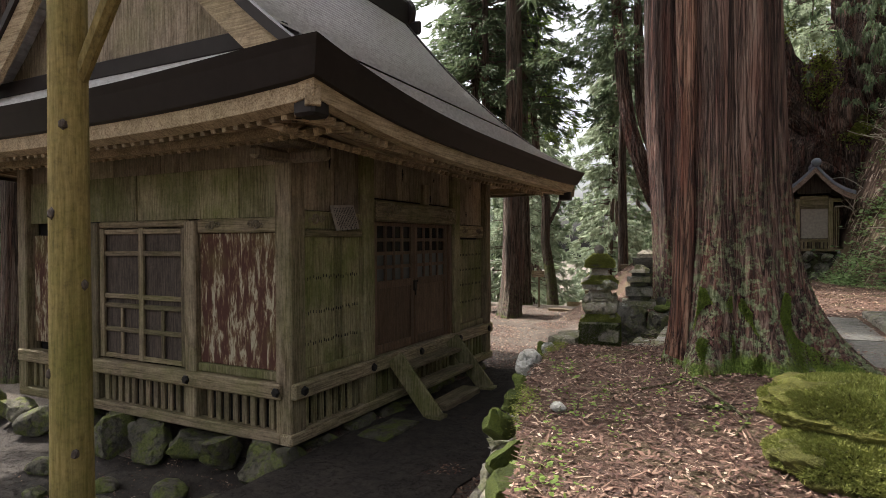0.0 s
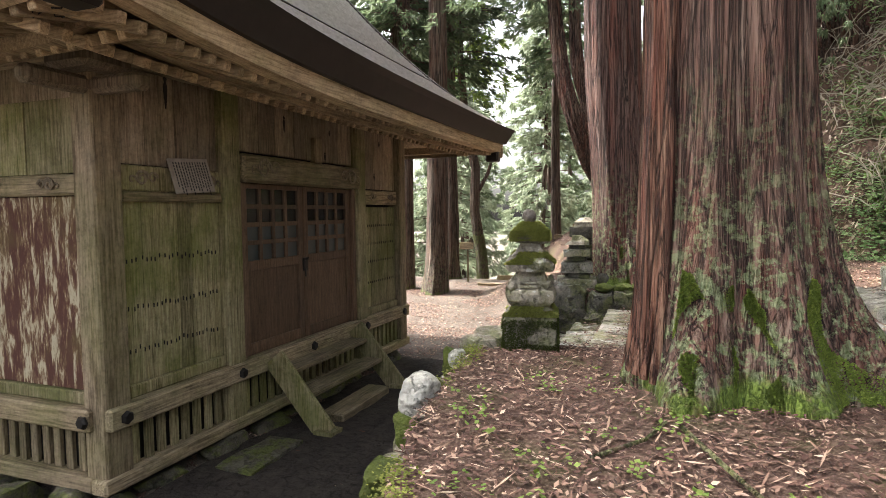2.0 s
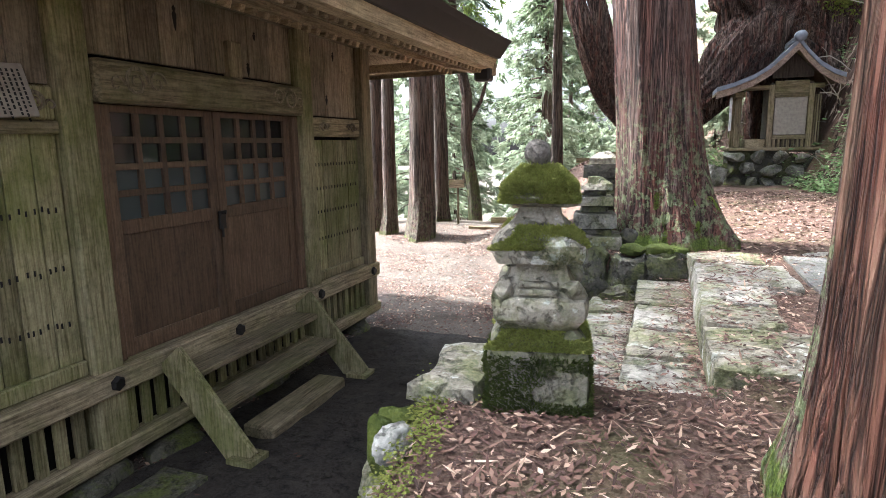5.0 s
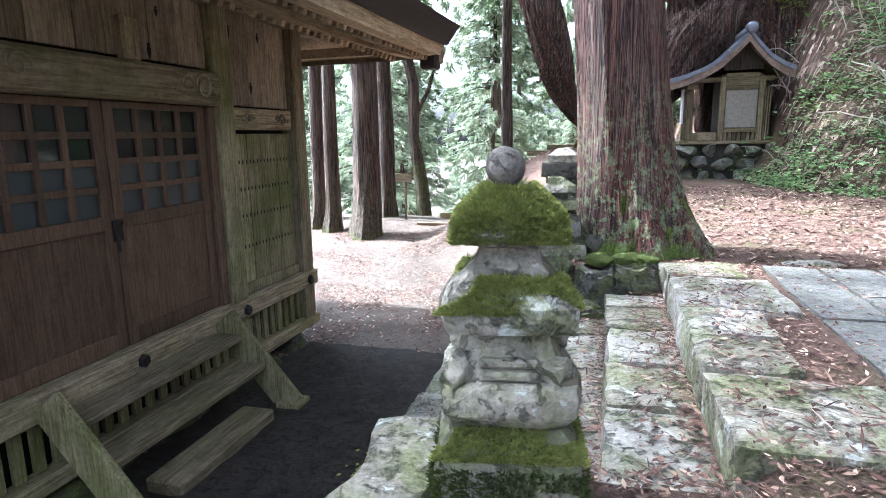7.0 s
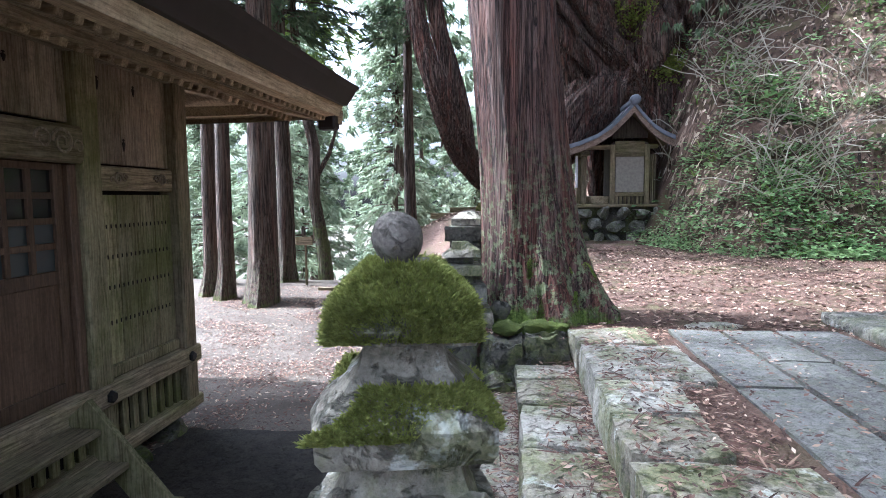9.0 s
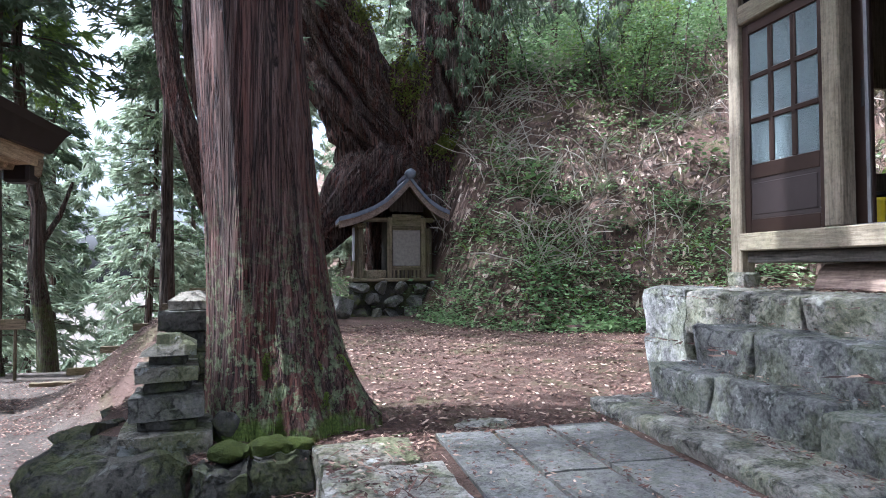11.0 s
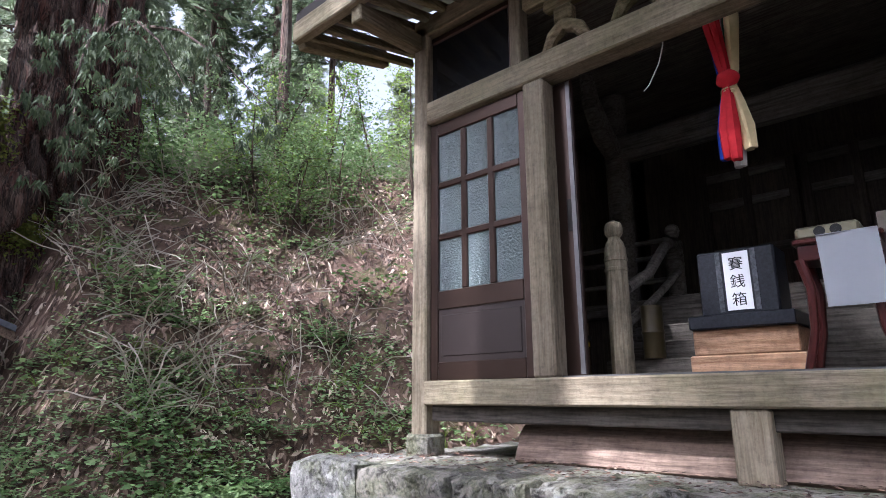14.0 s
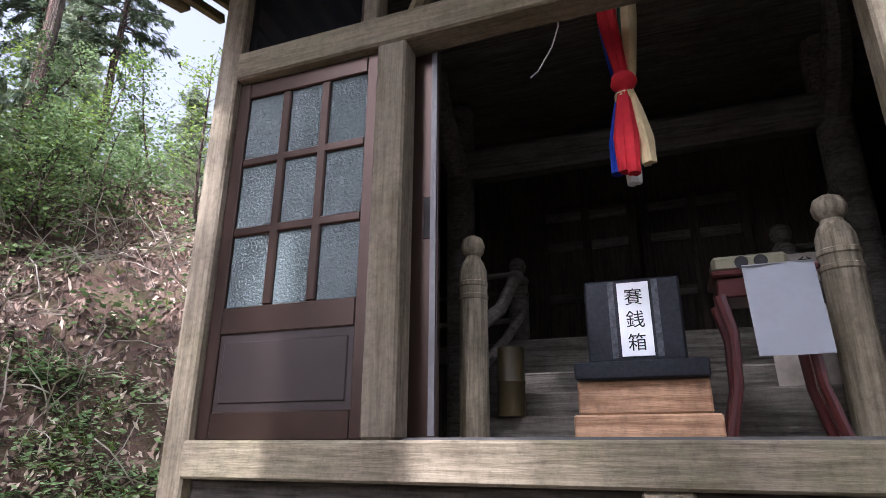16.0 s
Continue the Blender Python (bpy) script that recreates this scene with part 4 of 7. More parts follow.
# ---- trees ----
def trunk(bm, pts, radii, n=48, seed=0, ridge=0.05, lobes=(), foot=None, per=1.0, gnarl=0):
    """A tapering trunk through pts with fibrous ridges; lobes: (angle, width, reach) of root flares at the foot; gnarl: rings between two points."""
    off = Vector((seed * 5.1, seed * 2.3, seed * 8.7))
    pts = [Vector(p) for p in pts]
    if gnarl:
        fine, fine_r = [], []
        for i in range(len(pts) - 1):
            p0, p1, p2, p3 = pts[max(i - 1, 0)], pts[i], pts[i + 1], pts[min(i + 2, len(pts) - 1)]
            for k3 in range(gnarl):
                t = k3 / gnarl
                fine.append(0.5 * (2 * p1 + (p2 - p0) * t + (2 * p0 - 5 * p1 + 4 * p2 - p3) * t * t + (3 * p1 - p0 - 3 * p2 + p3) * t ** 3))
                fine_r.append(radii[i] * (1 - t) + radii[i + 1] * t)
        pts, radii = fine + [pts[-1]], fine_r + [radii[-1]]
    rings = []
    for i, p in enumerate(pts):
        d = (pts[min(i + 1, len(pts) - 1)] - pts[max(i - 1, 0)]).normalized()
        sx = Vector((1, 0, 0))
        sx = (sx - d * sx.dot(d)).normalized()
        sy = d.cross(sx)
        ring = []
        for j in range(n):
            a = 2 * math.pi * j / n
            ca, sa = math.cos(a), math.sin(a)
            q = Vector((ca * 3.2 * per, sa * 3.2 * per, p.z * 0.28)) + off
            r = radii[i] * (1 + ridge * 2.2 * noise.noise(q * 0.6) + ridge * noise.noise(q * 2.1) + ridge * 0.7 * abs(noise.noise(q * 4.5)))
            if gnarl:
                twist = Vector((math.cos(a + p.z * 0.25) * 3.0, math.sin(a + p.z * 0.25) * 3.0, p.z * 0.35)) + off
                r -= radii[i] * ridge * 1.5 * max(0.0, 0.22 - abs(noise.noise(twist))) / 0.22
                r -= radii[i] * ridge * 0.7 * max(0.0, 0.16 - abs(noise.noise(twist * 2.3))) / 0.16
                r += radii[i] * ridge * 0.8 * noise.noise(Vector((q.x, q.y, p.z * 1.2)))
            if foot is not None:
                h = max(0.0, p.z - foot)
                for la, lw, reach in lobes:
                    da = (a - la + math.pi) % (2 * math.pi) - math.pi
                    r += reach * math.exp(-(da / lw) ** 2) * math.exp(-h / 0.42)
            ring.append(bm.verts.new(p + (sx * ca + sy * sa) * r))
        rings.append(ring)
    for r0, r1 in zip(rings, rings[1:]):
        for j in range(n):
            bm.faces.new((r0[j], r0[(j + 1) % n], r1[(j + 1) % n], r1[j]))
    bm.faces.new(rings[-1])
    return bm


def sprays(verts, faces, p, d, rnd, size, count):
    """A drooping tuft of thin cedar twigs at p, grown towards d."""
    for _ in range(count * 2):
        v = (d + Vector((rnd.uniform(-.8, .8), rnd.uniform(-.8, .8), rnd.uniform(-.75, .45)))).normalized()
        l = size * rnd.uniform(0.4, 0.9)
        s = v.cross(Vector((rnd.uniform(-1, 1), rnd.uniform(-1, 1), rnd.uniform(-1, 1)))).normalized() * l * rnd.uniform(0.09, 0.17)
        q = p + Vector((rnd.uniform(-.3, .3), rnd.uniform(-.3, .3), rnd.uniform(-.3, .2))) * size
        i = len(verts)
        verts += [(q + s)[:], (q - s)[:], (q + v * l + Vector((0, 0, -0.12 * l)))[:]]
        faces.append((i, i + 1, i + 2))


def crown(seed, z0, z1, reach, branches, size, per=9, count=6, rise_=0.1):
    """Twigs and boughs of a conifer between two heights: leaves (verts, faces) and a bmesh of boughs."""
    rnd = random.Random(seed)
    verts, faces = [], []
    bm = bmesh.new()
    for b in range(branches):
        f = rnd.random() ** 0.85
        z = z0 + (z1 - z0) * f
        a = rnd.uniform(0, 2 * math.pi)
        l = reach * (1.0 - 0.8 * f) * rnd.uniform(0.45, 1.15)
        out = Vector((math.cos(a), math.sin(a), rise_))
        pts = [Vector((0, 0, z)) + out * l * t + Vector((0, 0, -0.32 * l * t * t)) for t in (0, 0.35, 0.7, 1.0)]
        tube(bm, pts, [0.045, 0.03, 0.018, 0.006], 4, False)
        for i in range(per):
            t = 0.25 + 0.75 * (i + rnd.random()) / per
            p = Vector((0, 0, z)) + out * l * t + Vector((0, 0, -0.32 * l * t * t))
            p += Vector((rnd.uniform(-.35, .35), rnd.uniform(-.35, .35), rnd.uniform(-.25, .1))) * (0.3 + 0.5 * t)
            sprays(verts, faces, p, (out + Vector((0, 0, -0.35))).normalized(), rnd, size, count)
    return verts, faces, bm


def forest_tree(seed, height, r, z0, reach, branches, size, leafmat="needles", lean=0.0, label="tall straight cedar with ragged green crown"):
    t = thing("cedar_tree", (0, 0, 0), label, "tree", "forest trees")
    rnd = random.Random(seed)
    hs = [0, 0.25, 0.6, 1.2, 2.5, 4.5, 7, 10, 14, 19, height]
    pts = [(lean * h + 0.12 * noise.noise(Vector((seed, 0, h * 0.2))), 0.12 * noise.noise(Vector((0, seed, h * 0.2))), h - 0.3 * (h == 0)) for h in hs if h <= height]
    rad = [r * (1 - 0.85 * h / (height + 0.1)) for h in hs if h <= height]
    bm = bmesh.new()
    trunk(bm, pts, rad, 18, seed, 0.06, [(rnd.uniform(0, 6.28), 0.4, r * 0.7) for _ in range(5)], 0.0)
    part("trunk", bm, "bark3", t, smooth=True)
    v, f, bb = crown(seed, z0, height + 0.5, reach, branches, size)
    raw("crown", v, f, leafmat, t)
    tagged(part("bough", bb, "bark3", t), kind="stuff")
    return t


kinds = [forest_tree(1, 24, 0.30, 8.0, 3.6, 120, 0.50), forest_tree(2, 21, 0.22, 7.0, 3.0, 110, 0.46), forest_tree(3, 26, 0.36, 10.0, 4.2, 120, 0.52, "needles", 0.01),
         forest_tree(4, 13, 0.14, 1.0, 2.6, 110, 0.42, "needles_hazy", 0.02, "slender young cedar with foliage paled by painted haze"),
         forest_tree(5, 8, 0.09, 0.3, 2.3, 90, 0.40, "needles_hazy", 0.0, "young bushy cedar with foliage paled by painted haze")]
rnd = random.Random(21)
spots = []


def plant(kind, x, y, s=1.0, turn=None):
    m = Matrix.Translation((x, y, land(x, y, False))) @ Matrix.Rotation(rnd.uniform(0, 6.28) if turn is None else turn, 4, "Z") @ Matrix.Scale(s, 4)
    copy_thing(kinds[kind], m)
    spots.append((x, y))


# those at (-13.2, 2.6) and (-15.5, -2) are unseen, added to block sun
for kind, x, y, s in ((2, -7.0, 18.5, 1.0), (1, -8.15, 19.0, 0.9), (1, -8.75, 19.4, 0.85), (0, -7.8, 22.0, 0.9), (1, -4.5, 24.7, 0.95), (0, -13.3, 6.6, 1.1), 
                      (1, -9.6, 21.5, 1.0), (2, -14, 10.5, 1.0), (1, -13.2, 2.6, 1.0), (3, -9.3, 24.5, 1.0), (3, -5.6, 27.5, 1.0), (0, -15.5, -2, 1.0)):
    plant(kind, x, y, s)
for kind, x, y, s in ((0, -16.3, 8.4, 1.1), (2, -15.0, 6.6, 1.0), (1, -20.5, 10.2, 1.0), (3, -19.0, 8.2, 1.1), (4, -18.2, 9.6, 1.3), (4, -22.5, 12.6, 1.4), (3, -24.0, 11.0, 1.2), (4, -21.5, 8.8, 1.4), (3, -27.0, 14.5, 1.2), (4, -26.0, 11.5, 1.6), (1, -23.0, 9.0, 1.1), (4, -30.0, 15.0, 1.6)):
    plant(kind, x, y, s)
for i in range(46):
    x, y = 1.5 + 17 * rnd.random(), 27 + 22 * rnd.random()
    if not spots or min((x - u) ** 2 + (y - v) ** 2 for u, v in spots) > 3.0:
        plant(rnd.choice((0, 1, 1, 3, 3, 4)), x, y, rnd.uniform(0.8, 1.1))
tries = 0
while len(spots) < 177 and tries < 9000:
    tries += 1
    a, d = rnd.uniform(0, 2 * math.pi), 14 + 50 * rnd.random() ** 0.9
    x, y = -2 + d * math.sin(a), 9 + d * math.cos(a)
    if -12.5 < x < 9.5 and -9 < y < 17.5:
        continue
    if y < -14 or -4.2 < x < 7.5 and y < 27.5:
        continue
    if -7 < x < -1 and y < 24.5:
        continue
    if x > 0 and land(x, y, False) < 6 and y > 5:
        continue
    if x < -9 and 9 < y < 28 and x > -36:
        continue
    if x < -9 and -2 < y <= 9 and rnd.random() < 0.4:
        continue
    if min((x - u) ** 2 + (y - v) ** 2 for u, v in spots) < 5.5:
        continue
    far = d > 26
    plant(rnd.choice((0, 1, 2, 3, 3, 4, 4, 4, 3) if far or y > 20 else (0, 1, 2, 1, 3)), x, y, rnd.uniform(0.8, 1.2))
for t in kinds:
    for o in list(t.children_recursive) + [t]:
        bpy.data.objects.remove(o)

# big old cedar beside the walk
cedar = thing("old_cedar", (-0.10, 5.47, 0.0), "massive old cedar with red fissured bark and mossy foot", "tree", "great cedars")
zs = [-0.25, -0.1, 0.0, 0.08, 0.16, 0.26, 0.38, 0.52, 0.7, 0.9, 1.15, 1.5, 1.9, 2.4, 3.0, 3.8, 5, 7, 10, 14, 19, 25]
bm = bmesh.new()
trunk(bm, [(-0.10 - 0.008 * z, 5.47 + 0.004 * z, z) for z in zs], [0.405 - 0.005 * max(z, 0) ** 1.05 + 0.10 * math.exp(-max(z, 0) / 0.6) for z in zs], 180, 3, 0.045,
      [(-1.95, 0.26, 0.30), (-2.9, 0.25, 0.10), (-1.0, 0.35, 0.20), (-0.25, 0.28, 0.52), (0.9, 0.4, 0.2), (2.2, 0.5, 0.2)], 0.0, 1.6)
part("trunk", bm, "bark1", cedar, smooth=True)
# split, peeling bark ribs
rnd = random.Random(9)
for a, w, top, ins in ((3.62, 0.10, 9, 0.02), (3.78, 0.06, 9, 0.0), (3.45, 0.07, 9, 0.0), (3.30, 0.05, 9, -0.01), (3.95, 0.045, 6, -0.02)):
    bm = bmesh.new()
    pts, rad = [], []
    z = 0.02
    while z < top:
        r = 0.405 - 0.005 * z + 0.10 * math.exp(-z / 0.6) + 0.012 - ins + 0.035 * math.exp(-z / 0.3)
        aa = a + 0.05 * noise.noise(Vector((a * 9, 0, z * 0.8)))
        pts.append((-0.10 - 0.008 * z + r * math.cos(aa), 5.47 + r * math.sin(aa), z))
        rad.append(w * (0.75 + 0.5 * noise.noise(Vector((a * 5, 3, z * 1.4)))) * min(1, 0.6 + z))
        z += 0.22
    trunk(bm, pts, rad, 14, a, 0.16, per=1.0)
    part("bark_rib", bm, "peel", cedar, "split strip of red bark", True)
# crown stays out of view, widened to keep sun off the worship hall
v, f, bb = crown(31, 8.5, 25, 6.5, 260, 0.5)
ob = raw("crown", [(a - 0.10, b + 5.47, c) for a, b, c in v], f, "needles", cedar)
bmesh.ops.translate(bb, vec=(-0.10, 5.47, 0), verts=bb.verts)
part("bough", bb, "bark1", cedar)


def foot_moss(parent, cx, cy, z0, r_of, angles, n, size, seed, material="moss_tuft", h1=0.55):
    """Tufts of moss over the flared foot of a trunk."""
    rnd = random.Random(seed)
    verts, faces = [], []
    for _ in range(n):
        a = rnd.uniform(*angles)
        h = h1 * rnd.random() ** 1.3 * (0.8 + 0.7 * noise.noise(Vector((a * 2.2, seed, 0))))
        if noise.noise(Vector((a * 3.2, h * 4, seed))) < 0.05:
            continue
        r = r_of(a, max(h, 0)) + 0.004
        p = Vector((cx + r * math.cos(a), cy + r * math.sin(a), z0 + h))
        out = Vector((math.cos(a), math.sin(a), 0.5))
        for _k in range(3):
            v = (out + Vector((rnd.uniform(-.8, .8), rnd.uniform(-.8, .8), rnd.uniform(-.5, .8)))).normalized() * size * rnd.uniform(0.6, 1.3)
            s = v.cross(Vector((rnd.uniform(-1, 1), rnd.uniform(-1, 1), rnd.uniform(-1, 1)))).normalized() * size * 0.5
            i = len(verts)
            verts += [(p + s)[:], (p - s)[:], (p + v)[:]]
            faces.append((i, i + 1, i + 2))
    return tagged(raw("moss", verts, faces, material, parent, "bright green moss tufts"), kind="stuff")


def flare(base, amp, lobes):
    def f(a, h):
        r = base + amp * math.exp(-h / 0.6)
        for la, lw, reach in lobes:
            da = (a - la + math.pi) % (2 * math.pi) - math.pi
            r += reach * math.exp(-(da / lw) ** 2) * math.exp(-h / 0.42)
        return r
    return f


L1 = [(-1.95, 0.26, 0.30), (-2.9, 0.25, 0.10), (-1.0, 0.35, 0.20), (-0.25, 0.28, 0.52)]
foot_moss(cedar, -0.10, 5.47, 0.0, flare(0.405, 0.10, L1), (-2.1, -1.3), 16000, 0.012, 4, "moss_bright", 0.62)
foot_moss(cedar, -0.10, 5.47, 0.0, flare(0.405, 0.10, L1), (-1.4, 0.1), 16000, 0.012, 6, "moss_bright", 0.55)

# second cedar by the small stupas
cedar2 = thing("old_cedar", (-0.95, 10.7, -0.1), "tall straight red cedar with mossy flared roots", "tree", "great cedars")
L2 = [(-2.3, 0.35, 0.06), (-1.2, 0.3, 0.14), (-0.35, 0.3, 0.27), (3.0, 0.4, 0.05), (1.2, 0.5, 0.2)]
bm = bmesh.new()
trunk(bm, [(-0.95 - 0.08 * min(z, 3) - 0.015 * max(0, z - 3), 10.69, z - 0.1) for z in zs], [0.395 - 0.005 * max(z, 0) + 0.12 * math.exp(-max(z, 0) / 0.7) for z in zs], 120, 8, 0.035, L2, -0.1, 1.5)
part("trunk", bm, "bark2", cedar2, smooth=True)
foot_moss(cedar2, -0.96, 10.69, -0.12, flare(0.40, 0.12, L2), (-2.2, 0.15), 26000, 0.013, 9, "moss_bright", 0.62)
# unseen crown, made wide and dense to shade the worship hall
v, f, bb = crown(32, 8, 25, 6.5, 280, 0.5)
raw("crown", [(a - 1.25, b + 10.69, c) for a, b, c in v], f, "needles", cedar2)
bmesh.ops.translate(bb, vec=(-1.25, 10.69, 0), verts=bb.verts)
part("bough", bb, "bark2", cedar2)

# twisted tree with a forked bough
fork = thing("forked_tree", (-7.1, 23.4, -1.7), "thin mossy twisted tree with a forked bough", "tree")
bm = bmesh.new()
trunk(bm, [(-7.0, 23.4, -2.2), (-7.1, 23.4, -0.6), (-7.35, 23.4, 1.0), (-7.3, 23.4, 2.6), (-7.7, 23.4, 4.4), (-7.9, 23.4, 7), (-7.6, 23.4, 11)], [0.26, 0.21, 0.19, 0.17, 0.15, 0.11, 0.05], 16, 6, 0.1)
tube(bm, [(-7.3, 23.4, 1.6), (-6.8, 23.3, 2.4), (-6.5, 23.3, 3.3)], [0.09, 0.07, 0.04], 8)
part("trunk", bm, "bark3", fork, smooth=True)
v, f, bb = crown(34, 5, 11, 2.4, 40, 0.4)
raw("crown", [(a - 7.8, b + 23.4, c) for a, b, c in v], f, "leaf_light", fork)
bb.free()

# ---- giant many-stemmed tree on the bank ----
giant = thing("giant_tree", (3.0, 22.6, 1.0), "enormous gnarled tree with twisting mossy stems", "tree")
bm = bmesh.new()
trunk(bm, [(2.7, 22.9, -0.5), (2.6, 22.8, 1.0), (2.3, 22.7, 2.6), (1.6, 22.6, 4.2), (0.8, 22.5, 5.6), (0.0, 22.5, 7.2), (-0.7, 22.5, 9.2), (-1.1, 22.6, 11.5), (-1.2, 22.6, 15)], [1.5, 1.35, 1.25, 1.2, 1.15, 1.1, 1.0, 0.95, 0.8], 128, 12, 0.16, per=1.1, gnarl=9)
part("stem", bm, "bark4", giant, smooth=True)
bm = bmesh.new()
trunk(bm, [(3.9, 23.4, 0.2), (3.9, 23.3, 2.0), (3.85, 23.2, 4.0), (3.8, 23.2, 6.0), (3.9, 23.2, 8.5), (3.9, 23.3, 12), (3.9, 23.3, 17)], [1.7, 1.45, 1.3, 1.3, 1.35, 1.15, 0.9], 128, 15, 0.15, per=1.1, gnarl=10)
part("stem", bm, "bark4", giant, smooth=True)
bm = bmesh.new()
trunk(bm, [(2.3, 22.2, 3.4), (1.5, 21.9, 3.7), (0.7, 21.8, 3.2), (0.1, 21.8, 2.3), (-0.9, 21.6, 1.55), (-1.6, 20.6, 1.5), (-2.1, 19.3, 1.75), (-2.45, 18.3, 2.4), (-2.8, 17.7, 3.5), (-3.05, 17.8, 4.4), (-3.3, 18.0, 6.0), (-3.5, 18.0, 8.5), (-3.6, 18.0, 12.0)], [0.75, 0.80, 0.72, 0.6, 0.5, 0.40, 0.33, 0.27, 0.21, 0.20, 0.18, 0.14, 0.05], 64, 19, 0.10, gnarl=6)
trunk(bm, [(-2.2, 19.0, 1.8), (-2.25, 18.6, 2.7), (-2.5, 18.4, 3.8), (-2.8, 18.4, 5.0), (-2.9, 18.5, 7.0), (-3.0, 18.5, 10.0)], [0.24, 0.21, 0.19, 0.18, 0.14, 0.05], 40, 23, 0.09, gnarl=5)
part("bough", bm, "bark4", giant, "thick bough bent down beside the little shrine", True)
bm = bmesh.new()
for i, (p, s) in enumerate((((2.6, 21.6, 5.0), (0.5, 0.35, 0.9)), ((3.0, 21.9, 3.6), (0.45, 0.4, 0.8)), ((2.0, 21.7, 6.0), (0.5, 0.35, 0.8)), ((4.4, 22.2, 1.6), (0.7, 0.5, 1.2)), ((3.2, 21.9, 1.6), (0.8, 0.5, 1.3)))):
    rock(bm, p, s, 70 + i, 4, 0.35)
part("burl", bm, "bark4", giant, "gnarled burls and dead wood", True)
rnd = random.Random(77)
verts, faces = [], []
for c, s, n in (((2.05, 21.4, 6.1), (0.45, 0.15, 0.8), 1500), ((2.9, 21.5, 4.4), (0.4, 0.12, 0.4), 700), ((0.9, 21.5, 7.7), (0.5, 0.2, 0.4), 500)):
    for _ in range(n):
        p = Vector(c) + Vector((rnd.gauss(0, 0.5) * s[0], rnd.gauss(0, 0.5) * s[1], rnd.gauss(0, 0.5) * s[2]))
        v = Vector((rnd.uniform(-1, 1), -rnd.random(), rnd.uniform(-.6, 1))).normalized() * 0.09
        w = v.cross(Vector((rnd.uniform(-1, 1), rnd.uniform(-1, 1), rnd.uniform(-1, 1)))).normalized() * 0.03
        i = len(verts)
        verts += [(p + w)[:], (p - w)[:], (p + v)[:]]
        faces.append((i, i + 1, i + 2))
tagged(raw("moss", verts, faces, "moss_tuft", giant, "patches of green moss"), kind="stuff")
v, f, bb = crown(33, 5.4, 14, 3.8, 150, 0.27)
raw("crown", [(a - 3.1, b + 18.0, c) for a, b, c in v], f, "needles", giant)
bb.free()
v, f, bb = crown(35, 9.5, 19, 6.0, 80, 0.5)
raw("crown", [(a + 2.0, b + 23, c) for a, b, c in v], f, "needles", giant)
bmesh.ops.translate(bb, vec=(2.0, 23, 0), verts=bb.verts)
tagged(part("bough", bb, "bark4", giant), kind="stuff")

# ---- stone stupa ----
SX, SY = -1.42, 6.26
stupa = thing("stone_stupa", (SX, SY, -0.1), "five-tiered stone stupa grown over with moss and white lichen", "stupa")
turn = Matrix.Translation((SX, SY, 0)) @ Matrix.Rotation(radians(10), 4, "Z")


def tier(name, rows, material, label="", seed=0, wob=0.012, n=8):
    """A four-sided stone of stacked square rows (half width, z), rounded and worn."""
    bm = bmesh.new()
    rings = []
    for h, z in rows:
        ring = []
        for s in range(4):
            for t in range(n):
                u = -1 + 2 * t / n
                x, y = ((u, -1), (1, u), (-u, 1), (-1, -u))[s]
                r = 1 - 0.07 * max(0, abs(x * y) - 0.45) / 0.55
                p = Vector((x * h * r, y * h * r, z))
                p += Vector((noise.noise(p * 9 + Vector((seed, 0, 0))), noise.noise(p * 9 + Vector((0, seed, 0))), 0.6 * noise.noise(p * 9 + Vector((0, 0, seed))))) * wob
                ring.append(bm.verts.new(turn @ p))
        rings.append(ring)
    m2 = len(rings[0])
    for a, b in zip(rings, rings[1:]):
        for j in range(m2):
            bm.faces.new((a[j], a[(j + 1) % m2], b[(j + 1) % m2], b[j]))
    bm.faces.new(rings[0][::-1])
    bm.faces.new(rings[-1])
    return part(name, bm, material, stupa, label, True)


tier("base", ((0.198, -0.16), (0.205, -0.06), (0.205, 0.10), (0.20, 0.16), (0.19, 0.185), (0.155, 0.225), (0.13, 0.245)), "stone_moss", "square base block thick with moss", 2)
tier("body", ((0.12, 0.225), (0.16, 0.245), (0.188, 0.285), (0.192, 0.34), (0.186, 0.36), (0.15, 0.37), (0.138, 0.42), (0.128, 0.44), (0.112, 0.475), (0.112, 0.505)), "stone_moss", "worn stone body with stepped carving", 5)
for sx in (-1, 1):
    for sy in (-1, 1):
        bm = bmesh.new()
        rock(bm, (0, 0, 0), (0.062, 0.058, 0.068), 3 + sx + 2 * sy, 3, 0.18, 0, 0.5)
        bmesh.ops.transform(bm, matrix=turn @ Matrix.Translation((sx * 0.137, sy * 0.137, 0.395)), verts=bm.verts)
        part("corner_petal", bm, "stone_moss", stupa, "", True)
for i in range(3):
    bm = bmesh.new()
    box(bm, -0.078, 0.078, -0.186 + 0.016 * i, -0.12, 0.345 + 0.03 * i, 0.371 + 0.03 * i, 0.008, turn)
    part("carved_step", bm, "stone_moss", stupa)
tier("roof_stone", ((0.11, 0.495), (0.174, 0.503), (0.186, 0.525), (0.184, 0.575), (0.16, 0.605), (0.122, 0.64), (0.092, 0.675), (0.08, 0.728)), "stone_moss", "sloped roof stone", 7)
tier("cap_stone", ((0.10, 0.72), (0.14, 0.73), (0.144, 0.76), (0.132, 0.80), (0.108, 0.84), (0.08, 0.862), (0.05, 0.872)), "stone_moss", "mossy cap stone", 9, 0.02)
bm = bmesh.new()
rock(bm, (SX - 0.01, SY, 0.922), (0.054, 0.052, 0.055), 6, 4, 0.07)
part("ball", bm, "stone_ball", stupa, "round grey stone ball", True)


